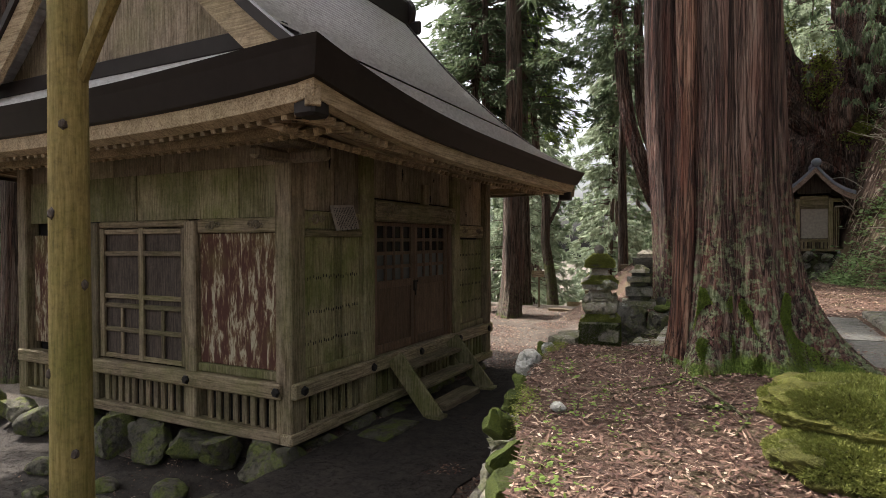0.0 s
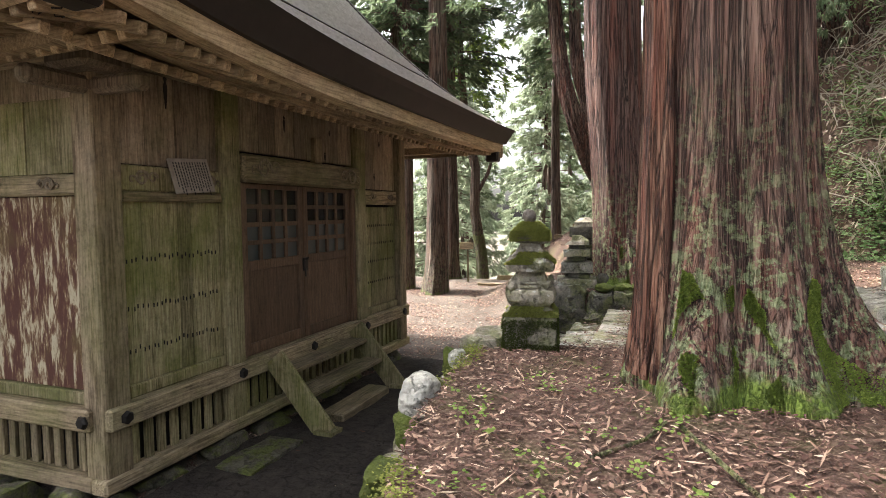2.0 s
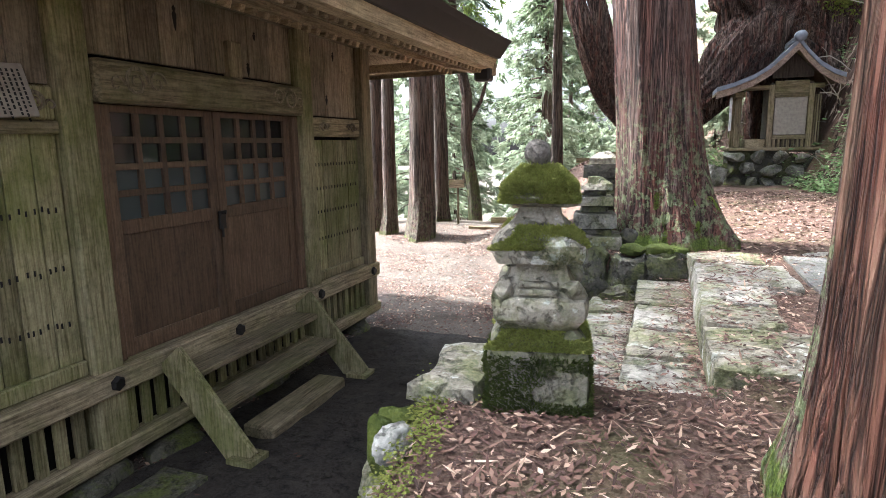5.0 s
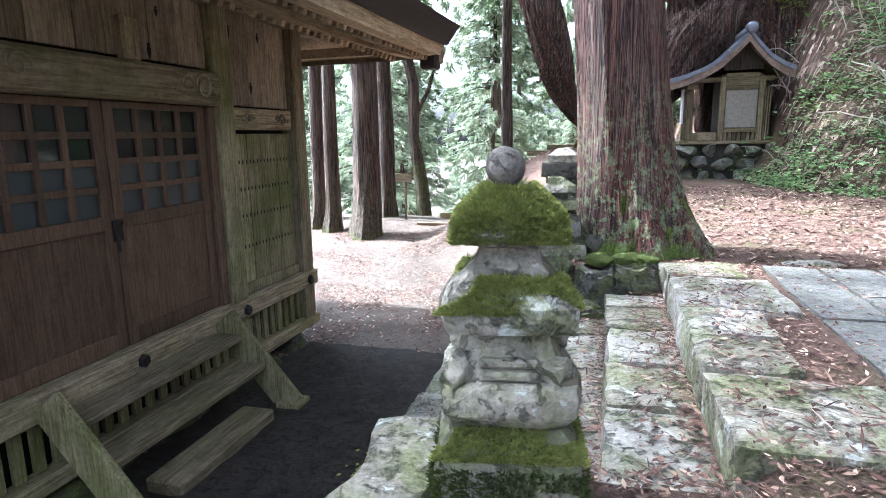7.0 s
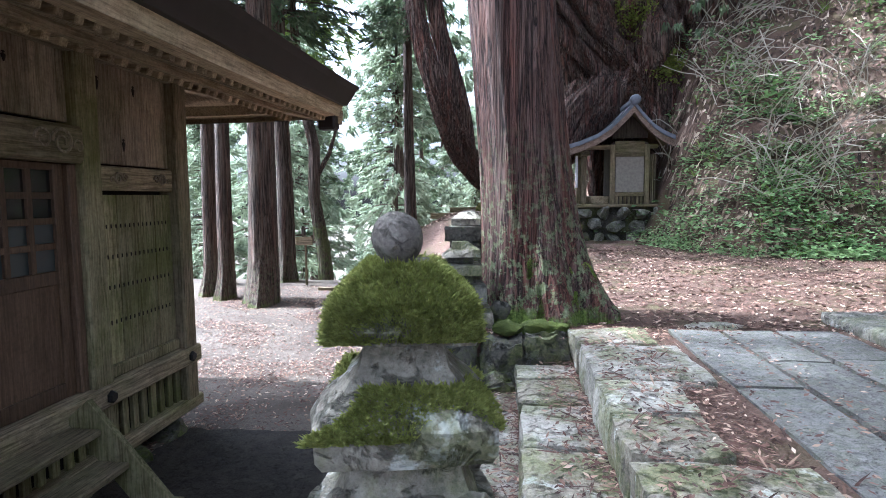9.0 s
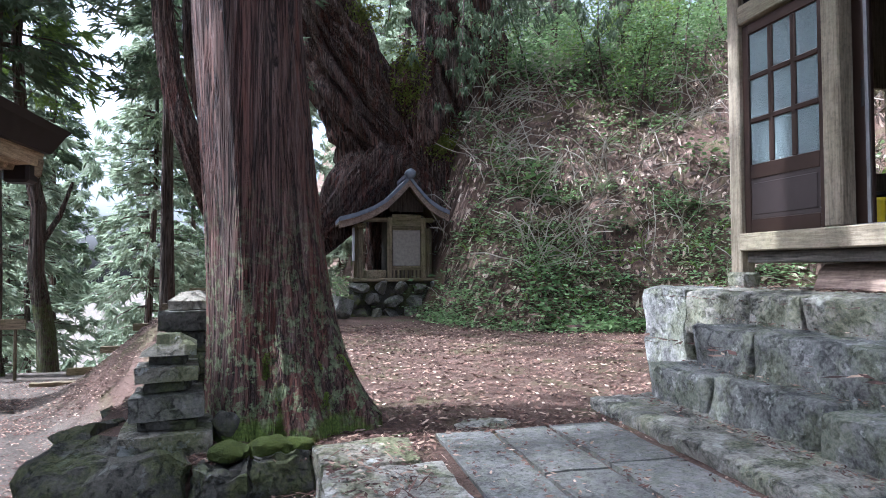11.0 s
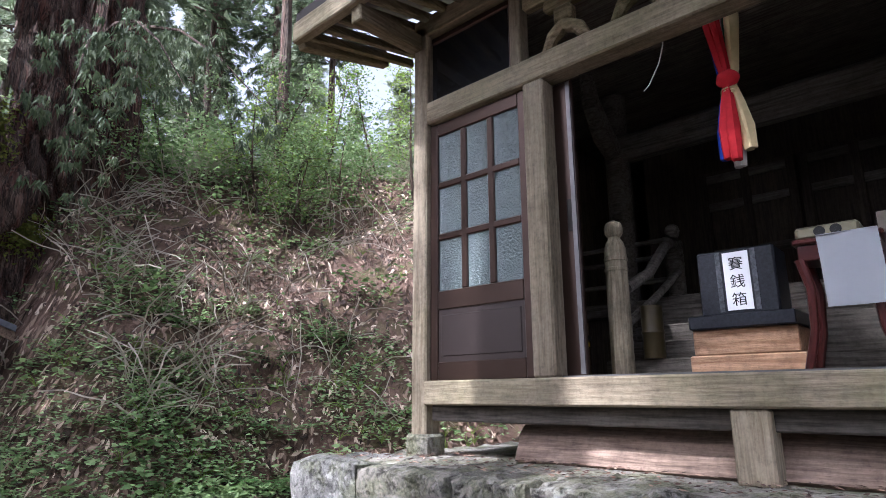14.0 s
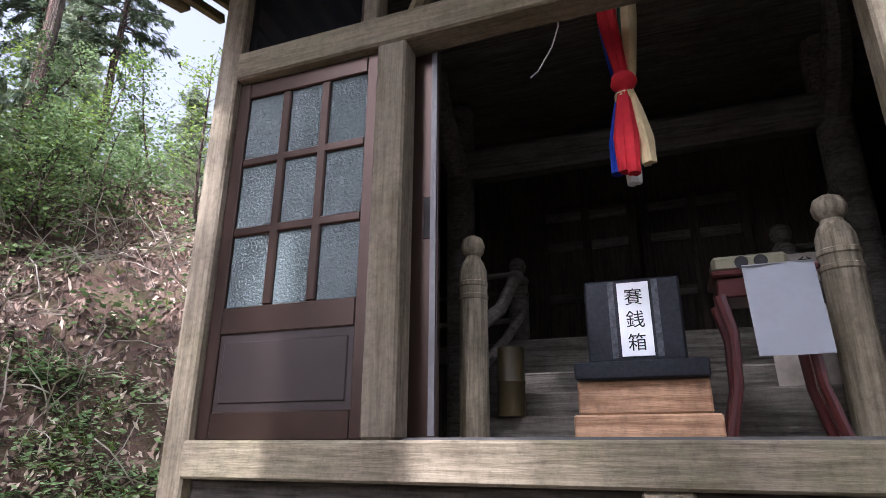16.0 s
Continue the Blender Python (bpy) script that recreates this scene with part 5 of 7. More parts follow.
def sprout(parent, points, n, size, seed, material="moss_tuft", label="short shaggy moss"):
    """Moss blades scattered over (centre, half sizes, lean-out) patches."""
    rnd = random.Random(seed)
    verts, faces = [], []
    for _ in range(n):
        p, out = points(rnd)
        for _k in range(2):
            v = (out + Vector((rnd.uniform(-.7, .7), rnd.uniform(-.7, .7), rnd.uniform(-.5, .6)))).normalized() * size * rnd.uniform(0.6, 1.4)
            s = v.cross(Vector((rnd.uniform(-1, 1), rnd.uniform(-1, 1), rnd.uniform(-1, 1)))).normalized() * size * 0.22
            i = len(verts)
            verts += [(p + s)[:], (p - s)[:], (p + v)[:]]
            faces.append((i, i + 1, i + 2))
    return tagged(raw("moss", verts, faces, material, parent, label), kind="stuff")


def on_pyramid(z0, h0, z1, h1, patch=0.0, seed=0):
    def f(rnd):
        while True:
            t = rnd.random() ** 1.3
            h = h0 + (h1 - h0) * t
            u = rnd.uniform(-1, 1)
            x, y = rnd.choice(((u, -1), (u, -1), (1, u), (-u, 1), (-1, -u)))
            p = Vector((x * h, y * h, z0 + (z1 - z0) * t))
            if patch == 0 or noise.noise(p * 7 + Vector((seed, 0, 0))) > patch:
                return turn @ p, Vector((x, y, 0.8)).normalized()
    return f


sprout(stupa, on_pyramid(0.735, 0.143, 0.80, 0.134), 6500, 0.019, 1, "moss_yellow")
sprout(stupa, on_pyramid(0.80, 0.134, 0.872, 0.06), 6500, 0.018, 11, "moss_yellow")
sprout(stupa, on_pyramid(0.56, 0.184, 0.645, 0.12, 0.12, 5), 5000, 0.017, 2, "moss_yellow")
sprout(stupa, on_pyramid(-0.1, 0.207, 0.14, 0.204, -0.12, 9), 5000, 0.017, 3, "moss_dark", "dark shaggy moss")
sprout(stupa, on_pyramid(0.165, 0.20, 0.235, 0.15, -0.05, 3), 5000, 0.017, 4, "moss_yellow")

# smaller layered stupas by the second cedar
def layered(base, rows, turn_deg, label):
    t = thing("layered_stupa", base, label, "stupa", "small layered stupas")
    for i, (h, z0, z1, mt) in enumerate(rows):
        bm = bmesh.new()
        slab(bm, -h, h, -h, h, z0, z1, i + base[0], 0.02, (4, 4, 2))
        if i == len(rows) - 1:
            for v in bm.verts:
                if v.co.z > (z0 + z1) / 2:
                    v.co.x *= 0.45
                    v.co.y *= 0.45
        bmesh.ops.transform(bm, matrix=Matrix.Translation(base) @ Matrix.Rotation(radians(turn_deg), 4, "Z"), verts=bm.verts)
        part("tier_stone", bm, mt, t, "", True)
    return t


# narrow set-back tiers take the dark stone: recess shade put into colour
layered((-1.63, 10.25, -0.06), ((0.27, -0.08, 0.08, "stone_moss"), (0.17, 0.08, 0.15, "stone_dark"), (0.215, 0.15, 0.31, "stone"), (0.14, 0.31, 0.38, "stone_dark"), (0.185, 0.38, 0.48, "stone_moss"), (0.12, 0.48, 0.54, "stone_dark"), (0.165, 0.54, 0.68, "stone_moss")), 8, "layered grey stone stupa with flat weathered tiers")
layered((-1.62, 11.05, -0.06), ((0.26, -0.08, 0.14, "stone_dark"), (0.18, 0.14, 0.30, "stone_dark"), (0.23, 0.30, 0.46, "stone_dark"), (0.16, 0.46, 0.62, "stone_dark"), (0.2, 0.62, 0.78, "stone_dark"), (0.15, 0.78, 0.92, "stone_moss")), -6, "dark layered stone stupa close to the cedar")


def lone_rock(c, s, seed, material, label, group="", sub=4, rough=0.22, flat=0.0, square=0.0):
    return tagged(part("rock", rock(bmesh.new(), c, s, seed, sub, rough, flat, square), material, smooth=True), label, "rock", group)


lone_rock((-1.25, 10.28, 0.0), (0.12, 0.10, 0.11), 3, "stone_dark", "small dark angular rock beside the stupa")
lone_rock((-1.68, 4.66, -0.05), (0.10, 0.17, 0.135), 8, "stone_white", "rounded white rock on the edge of the bank")
lone_rock((-1.03, 3.28, 0.01), (0.05, 0.04, 0.03), 5, "stone_white", "small white stone among moss")
lone_rock((-1.82, 5.65, -0.08), (0.06, 0.10, 0.07), 15, "stone_white", "pale lichened stone in the bank edge")
lone_rock((0.49, 3.16, 0.20), (0.42, 0.40, 0.15), 11, "moss", "large flat rock covered with thick yellow-green moss", "mossy boulders", 5, 0.3)
lone_rock((0.45, 2.90, 0.02), (0.37, 0.32, 0.15), 13, "moss", "low rock covered with thick yellow-green moss", "mossy boulders", 5, 0.3)
lone_rock((0.78, 2.55, 0.05), (0.3, 0.3, 0.2), 14, "moss", "mossy rock at the path side", "mossy boulders", 4, 0.3)

# stones and moss along the bank edge
rnd = random.Random(14)
y = 0.9
i = 0
while y < 6.6:
    x = along(y, EDGE)
    for zz, o in ((-0.17, -0.02), (-0.38, -0.06), (-0.75, -0.12), (-1.15, -0.18), (-1.5, -0.22)):
        s = rnd.uniform(0.10, 0.26)
        i += 1
        if zz > -0.2 and rnd.random() < 0.55:
            continue
        tagged(part("bank_stone", rock(bmesh.new(), (x + o + rnd.uniform(-.03, .03), y + rnd.uniform(-.05, .05), zz + rnd.uniform(-.03, .02)), (0.12, s, rnd.uniform(0.09, 0.17)), i, 3, 0.3, 0, 0.5), "stone_moss" if zz < -0.2 else "moss_dark", smooth=True), "mossy stone in the edge of the bank", "rock", "bank stones")
        i += 1
    y += 0.30
bm = bmesh.new()
tagged(part("rock", slab(bm, -1.95, -1.62, 6.05, 6.6, -0.12, -0.01, 6, 0.05, (6, 8, 2)), "stone_moss", smooth=True), "flat lichened stone by the stupa", "rock")
# ledge of large dark rocks under the small stupas
for i, (x0, x1, y0, y1, z0, z1, mt) in enumerate(((-2.34, -1.42, 9.70, 10.3, -0.95, -0.07, "stone_dark"), (-1.46, -1.02, 9.74, 10.15, -0.62, -0.12, "stone_dark"), (-1.06, -0.72, 9.80, 10.1, -0.5, -0.10, "stone_dark"),
                                          (-2.40, -1.9, 9.85, 10.6, -1.75, -0.85, "stone_dark"), (-1.95, -1.2, 9.75, 10.2, -1.75, -0.7, "stone_dark"), (-2.42, -2.1, 10.3, 11.1, -1.75, -0.12, "stone_dark"), (-2.44, -2.1, 11.1, 12.0, -1.75, -0.2, "stone_dark"), (-1.5, -1.1, 9.55, 9.85, -0.75, -0.42, "stone_green"))):
    tagged(part("ledge_rock", slab(bmesh.new(), x0, x1, y0, y1, z0, z1, i * 3 + 2, 0.13, (12, 8, 12)), mt, smooth=True), "large dark fissured rock of the ledge", "rock", "ledge rocks")
for i, (x, y, s) in enumerate(((-1.22, 9.86, 0.10), (-0.98, 9.92, 0.11), (-0.82, 9.95, 0.08))):
    lone_rock((x, y, -0.08), (s * 1.3, s, s * 0.6), 50 + i, "moss_dark", "small mossy stone on the ledge", "ledge stones", 3, 0.3)

# stone stairs down to the yard
stair = thing("stone_stairs", (-1.6, 8.2, -1.7), "worn mossy stone stairs leading down to the yard", "stairs")
ztop, xs = -0.12, -0.68
for i in range(8):
    z1, x1 = -0.33 - 0.185 * i, -0.68 - 0.44 * min(i, 3) - 0.13 * max(0, i - 3)
    at = 6.75
    while at < 9.7:
        w = rnd.uniform(0.55, 0.95)
        b = min(at + w, 9.75)
        part("step_stone", slab(bmesh.new(), x1 - 0.46, x1 + 0.06, at + 0.012, b - 0.012, z1 - 0.22, z1 + 0.0, i * 11 + at, 0.035, (8, 12, 3)), ("stone_pale", "stone_moss", "stone_pale")[int(at * 7) % 3], stair, "", True)
        at = b
at = 6.75
while at < 9.9:
    w = rnd.uniform(0.5, 1.0)
    b = min(at + w, 9.95)
    part("step_stone", slab(bmesh.new(), -0.70, -0.18 + rnd.uniform(-.08, .2), at + 0.012, b - 0.012, -0.34, -0.075, at, 0.035, (9, 13, 3)), ("stone_pale", "stone_moss")[int(at * 5) % 2], stair, "", True)
    at = b
# granite paving strips
paving = tagged(new("pavement_granite"), "long speckled granite paving slabs with dirt in their joints", "paving", kind="structure")
for x0, x1 in ((0.10, 0.50), (0.515, 0.925), (0.94, 1.42)):
    at = 5.6 + rnd.uniform(0, 0.8)
    while at < 10.0:
        b = min(at + rnd.uniform(1.1, 1.7), 10.05)
        part("paving_slab", slab(bmesh.new(), x0 + 0.008, x1 - 0.008, at + 0.008, b - 0.008, -0.26, -0.105 + rnd.uniform(-.008, .008), at + x0, 0.012, (5, 10, 1)), "granite", paving, "", True)
        at = b
for i, (x, y, s) in enumerate(((0.55, 10.25, 0.28), (-0.1, 6.9, 0.2))):
    lone_rock((x, y, -0.15), (s, s * 0.7, 0.06), 40 + i, "stone_pale", "flat stone sunk in the ground", "", 3)

# steps up to the worship hall
bsteps = thing("front_steps", (2.0, 9.0, -0.25), "broad uneven blue-grey stone steps strewn with cedar twigs", "steps")
for k2, (x0, x1, ye, z0, z1) in enumerate(((1.52, 2.2, 10.62, -0.30, -0.02), (2.02, 2.55, 10.5, -0.15, 0.25), (2.34, 2.95, 10.28, 0.1, 0.57))):
    at = ye
    while at > 5.2:
        w = rnd.uniform(0.55, 1.25)
        part("step_stone", slab(bmesh.new(), x0 + rnd.uniform(-.05, .05), x1, at - w + 0.012, at - 0.012, z0, z1 + rnd.uniform(-.015, .015), at + k2, 0.05, (12, 18, 7)), ("stone_blue", "stone", "stone_blue")[int(at * 3 + k2) % 3], bsteps, "", True)
        at -= w
plat = thing("stone_platform", (5.5, 9, -0.3), "rough stone platform of blocks under the worship hall", "platform")
at = 11.55
first = True
while at > 4.6:
    w = rnd.uniform(0.4, 0.8)
    part("wall_stone", slab(bmesh.new(), 2.74 + rnd.uniform(-.03, .03) - (0.06 if first else 0), 3.3, at - w + 0.015, at, (-0.3 if first else 0.40), 0.82 + rnd.uniform(-.015, .01), at, 0.055, (8, 12, 12)), ("stone", "stone_blue")[int(at * 5) % 2], plat, "", True)
    first = False
    at -= w
at = 3.3
while at < 9:
    w = rnd.uniform(0.5, 0.9)
    part("wall_stone", slab(bmesh.new(), at + 0.015, at + w, 11.05, 11.55, -0.3, 0.80, at, 0.06, (9, 7, 10)), "stone", plat, "", True)
    at += w
part("platform_core", boxed(2.85, 9.2, 4.7, 11.5, -0.3, 0.40), "stone_dark", plat)
part("platform_top", slab(bmesh.new(), 2.98, 9.2, 4.7, 11.2, 0.36, 0.825, 3, 0.03, (40, 40, 1)), "stone_pale", plat, "dusty earth and stone top", True)

# ---- signpost and far steps ----
sp = thing("signpost", (-6.95, 21.3, -1.6), "small wooden signpost at the wood's edge", "signpost")
part("post", boxed(-6.98, -6.92, 21.27, 21.33, -1.8, -0.05, bev=0.01), "wood_z", sp)
part("board", boxed(-7.22, -6.72, 21.22, 21.265, -0.32, -0.08, bev=0.01), "wood_x", sp)
far_stair = thing("path_steps", (-4.6, 20.8, -1.2), "low log-edged steps of the sunny path", "steps")
for i in range(7):
    x, y = -5.6 + 0.55 * i, 20.4 + 0.45 * i
    z = land(x, y, False)
    part("step_edge", slab(bmesh.new(), x - 0.7, x + 0.7, y - 0.09, y + 0.09, z - 0.1, z + 0.07, i, 0.03, (8, 2, 1)), "wood_x", far_stair, "", True)


# ---- worship hall on the platform ----
XB, YL, YR, YM = 3.40, 11.02, 6.54, 8.78
XBB = 7.6
hallb = thing("worship_hall", (XB, YM, 0.83), "small timber worship hall with brown glazed sliding doors standing open", "shrine")


def bpart(name, a, mat_name, bev=0.01, label="", parent=None):
    return part(name, boxed(*a, bev=bev), mat_name, parent or hallb, label)


for y0, y1 in ((10.87, YL), (YR, YR + 0.15)):
    bpart("corner_post", (XB - 0.08, XB + 0.08, y0, y1, 0.82, 4.28), "grey_z", 0.012, "weathered grey corner post")
    bpart("post_foot", (XB - 0.11, XB + 0.11, y0 - 0.03, y1 + 0.03, 0.80, 0.98), "stone", 0.02)
for y0, y1 in ((9.775, 9.94), (7.62, 7.785)):
    bpart("post", (XB - 0.09, XB + 0.06, y0, y1, 1.352, 3.36), "grey_z", 0.012, "flaking pale post beside the opening")
bpart("sill_beam", (XB - 0.11, XB + 0.10, YR + 0.152, 10.868, 1.18, 1.35), "grey_y", 0.012, "weathered threshold beam")
bpart("lower_beam", (XB - 0.02, XB + 0.09, YR + 0.152, 10.868, 1.07, 1.178), "dark_wood_y")
bpart("lintel", (XB - 0.09, XB + 0.08, YR + 0.152, 10.868, 3.362, 3.55), "grey_y", 0.012, "long pale lintel beam")
bpart("door_track", (XB - 0.02, XB + 0.05, 7.79, 9.77, 1.3505, 1.362), "steel", 0, "bright metal door track")
for y in (8.72,):
    bpart("floor_post", (XB - 0.09, XB + 0.08, y - 0.09, y + 0.09, 0.82, 1.178), "grey_z", 0.012)
bm = bmesh.new()
trunk(bm, [(XB + 0.22, 10.2 - 0.55 * i, 0.90 + 0.01 * (i % 2)) for i in range(7)], [0.14, 0.15, 0.145, 0.15, 0.14, 0.15, 0.14], 18, 4, 0.12)
part("ground_log", bm, "log_x", hallb, "cracked old log under the floor", True)
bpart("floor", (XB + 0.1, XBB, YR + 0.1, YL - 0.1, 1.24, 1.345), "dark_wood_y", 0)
# side and back walls; a window in the near side wall
bpart("side_wall", (XB + 0.082, 4.9, YL - 0.09, YL - 0.03, 1.07, 4.2), "wood_upper", 0)
bpart("side_wall", (5.25, XBB, YL - 0.09, YL - 0.03, 1.07, 4.2), "wood_upper", 0)
bpart("side_wall", (4.9, 5.25, YL - 0.09, YL - 0.03, 1.07, 2.0), "wood_upper", 0)
bpart("side_wall", (4.9, 5.25, YL - 0.09, YL - 0.03, 2.9, 4.2), "wood_upper", 0)
bpart("side_wall", (XB + 0.082, XBB, YR + 0.03, YR + 0.09, 1.07, 4.2), "wood_upper", 0)
bpart("back_wall", (XBB - 0.03, XBB + 0.03, YR, YL, 0.82, 4.2), "wood_upper", 0)
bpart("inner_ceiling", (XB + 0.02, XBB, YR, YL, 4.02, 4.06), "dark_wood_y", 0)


def sliding_door(y0, y1, x, label):
    d = part("sliding_door", boxed(x - 0.015, x + 0.01, y0 + 0.07, y1 - 0.07, 1.36, 1.90, bev=0.004), "bronze_panel", hallb, label)
    z0, z1 = 1.352, 3.355
    for a, b in ((y0, y0 + 0.075), (y1 - 0.075, y1)):
        part("stile", boxed(x - 0.028, x + 0.02, a, b, z0, z1, bev=0.006), "bronze", d)
    for a, b in ((z0, z0 + 0.13), (1.86, 2.0), (3.25, z1)):
        part("rail", boxed(x - 0.026, x + 0.018, y0 + 0.075, y1 - 0.075, a, b, bev=0.006), "bronze", d)
    part("panel_moulding", boxed(x - 0.022, x - 0.008, y0 + 0.105, y1 - 0.105, 1.52, 1.82, bev=0.006), "bronze_panel", d)
    w, h = (y1 - y0 - 0.15) / 3, (3.25 - 2.0) / 3
    for i in (1, 2):
        part("glazing_bar", boxed(x - 0.024, x + 0.015, y0 + 0.075 + w * i - 0.028, y0 + 0.075 + w * i + 0.028, 2.0, 3.25, bev=0.008), "bronze", d)
        part("glazing_bar", boxed(x - 0.0235, x + 0.0145, y0 + 0.075, y1 - 0.075, 2.0 + h * i - 0.026, 2.0 + h * i + 0.026, bev=0.008), "bronze", d)
    for i in range(3):
        for j in range(3):
            part("pane", boxed(x - 0.006, x - 0.001, y0 + 0.075 + w * i, y0 + 0.075 + w * (i + 1), 2.0 + h * j, 2.0 + h * (j + 1)), "pane_rain", d)
    return d


sliding_door(9.945, 10.865, XB - 0.01, "brown glazed sliding door with nine rippled panes")
sliding_door(6.695, 7.615, XB - 0.01, "brown glazed sliding door with nine rippled panes")
for yy, s in ((9.70, 1),):
    leaf = bpart("sliding_leaf", (XB + 0.062, XB + 0.10, yy - 0.055, yy + 0.9 if s > 0 else yy + 0.055, 1.362, 3.35) if s > 0 else (XB + 0.062, XB + 0.10, yy - 0.9, yy + 0.055, 1.362, 3.35), "bronze", 0.004, "open sliding door slid behind its neighbour")
    bm = bmesh.new()
    box(bm, XB + 0.056, XB + 0.0625, yy - 0.02, yy + 0.02, 2.28, 2.50, 0.003)
    part("pull", bm, "iron", leaf, "recessed metal pull")
    part("edge_strip", boxed(XB + 0.050, XB + 0.0625, yy - 0.05, yy - 0.02, 1.37, 3.34), "steel", leaf, "shiny worn metal edge")
# transom over the doors
for y0, y1 in ((10.06, 10.866), (6.694, 7.5)):
    bpart("transom_pane", (XB - 0.01, XB + 0.01, y0, y1, 3.552, 4.12), "pane_dark", 0, "dark transom glass")
    bpart("transom_frame", (XB - 0.03, XB + 0.03, y0 + 0.0, y1, 4.10, 4.16), "bronze")
    bpart("transom_frame", (XB - 0.025, XB + 0.025, y0, y0 + 0.03, 3.552, 4.10), "bronze")
bpart("strut", (XB - 0.06, XB + 0.06, 9.96, 10.055, 3.552, 4.20), "grey_z")
bpart("strut", (XB - 0.06, XB + 0.06, 7.505, 7.6, 3.552, 4.20), "grey_z")
bpart("upper_beam", (XB - 0.08, XB + 0.08, YR, YL, 4.18, 4.36), "grey_y")
for y in (9.62, 9.1, 8.46, 7.94):
    bm = bmesh.new()
    tube(bm, [(XB, y - 0.17, 3.56), (XB, y - 0.10, 3.68), (XB, y, 3.74), (XB, y + 0.10, 3.68), (XB, y + 0.17, 3.56)], [0.035, 0.05, 0.06, 0.05, 0.035], 8)
    box(bm, XB - 0.05, XB + 0.05, y - 0.07, y + 0.07, 3.74, 3.88, 0.02)
    box(bm, XB - 0.05, XB + 0.05, y - 0.16, y + 0.16, 3.88, 3.98, 0.03)
    part("frog_leg_strut", bm, "wood_y", hallb, "carved strut above the lintel")
bpart("tie_beam", (XB - 0.05, XB + 0.05, 7.61, 9.95, 3.982, 4.178), "wood_y", 0.02, "mossy carved tie beam")
# roof
XEB, YEB = 2.62, 11.75
roofb = [(XEB, 4.30), (3.1, 4.52), (3.8, 4.95), (4.8, 5.75), (5.5, 6.4), (6.2, 5.75), (7.2, 4.95), (7.9, 4.52), (8.4, 4.30)]
verts, faces = [], []
for x, z in roofb:
    for y in (YR - 0.75, YEB):
        verts += [(x, y, z), (x, y, z + 0.14)]
for i in range(len(roofb) - 1):
    a = i * 4
    faces += [(a, a + 4, a + 6, a + 2), (a + 1, a + 3, a + 7, a + 5), (a, a + 1, a + 5, a + 4), (a + 2, a + 6, a + 7, a + 3)]
faces += [(0, 2, 3, 1), (len(verts) - 4, len(verts) - 3, len(verts) - 1, len(verts) - 2)]
raw("roof", verts, faces, "fascia", hallb, "dark tiled roof with deep eaves")
bpart("eave_fascia", (XEB - 0.03, XEB + 0.06, YR - 0.75, YEB, 4.14, 4.33), "grey_y", 0.012)
at = YEB - 0.12
while at > YR - 0.7:
    part("rafter", beam(bmesh.new(), (XEB + 0.07, at, 4.20), (XB + 0.5, at, 4.48), 0.06, 0.075, 0.008), "grey_x", hallb)
    at -= 0.19
part("verge_beam", beam(bmesh.new(), (XEB + 0.02, YEB - 0.05, 4.17), (XB + 0.2, YEB - 0.05, 4.42), 0.1, 0.16, 0.01), "grey_x", hallb)
part("bracket_beam", beam(bmesh.new(), (XEB + 0.02, YL - 0.05, 4.08), (XB - 0.09, YL - 0.05, 4.12), 0.12, 0.14, 0.01), "grey_x", hallb)
for y0, y1 in ((YL - 0.06, YL), (YR, YR + 0.06)):
    v = [(XB, y0, 4.2), (7.6, y0, 4.2), (5.5, y0, 6.3)]
    raw("gable_wall", v, [(0, 1, 2)], "wood_upper", hallb)

# inner shrine inside, its wood coloured dark for the unlit room
inner = thing("inner_shrine", (6.0, YM, 1.345), "carved wooden inner shrine behind a flight of steps, room shade in its colour", "shrine")
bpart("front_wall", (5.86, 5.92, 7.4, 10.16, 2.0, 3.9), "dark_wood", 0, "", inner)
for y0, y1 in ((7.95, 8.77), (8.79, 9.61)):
    d = part("door", boxed(5.80, 5.855, y0, y1, 2.02, 3.3, bev=0.006), "dark_wood", inner, "closed panelled door with room shade in its colour")
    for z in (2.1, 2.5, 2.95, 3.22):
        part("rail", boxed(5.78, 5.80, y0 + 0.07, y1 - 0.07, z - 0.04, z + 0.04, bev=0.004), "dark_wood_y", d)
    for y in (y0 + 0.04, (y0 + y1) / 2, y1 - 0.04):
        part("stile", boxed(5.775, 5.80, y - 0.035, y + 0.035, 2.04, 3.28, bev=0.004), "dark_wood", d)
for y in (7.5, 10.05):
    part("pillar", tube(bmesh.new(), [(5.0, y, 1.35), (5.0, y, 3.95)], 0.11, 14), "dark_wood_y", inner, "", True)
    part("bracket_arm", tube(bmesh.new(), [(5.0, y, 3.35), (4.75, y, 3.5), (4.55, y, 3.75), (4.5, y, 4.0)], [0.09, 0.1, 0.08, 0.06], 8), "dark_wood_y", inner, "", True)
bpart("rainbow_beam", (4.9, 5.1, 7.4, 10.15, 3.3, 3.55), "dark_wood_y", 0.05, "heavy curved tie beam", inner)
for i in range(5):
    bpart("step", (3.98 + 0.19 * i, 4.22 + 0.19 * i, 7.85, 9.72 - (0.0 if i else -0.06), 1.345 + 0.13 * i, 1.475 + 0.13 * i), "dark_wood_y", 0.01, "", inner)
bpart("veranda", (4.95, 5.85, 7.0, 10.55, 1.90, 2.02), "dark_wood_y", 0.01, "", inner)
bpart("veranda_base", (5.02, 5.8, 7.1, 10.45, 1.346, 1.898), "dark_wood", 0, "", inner)


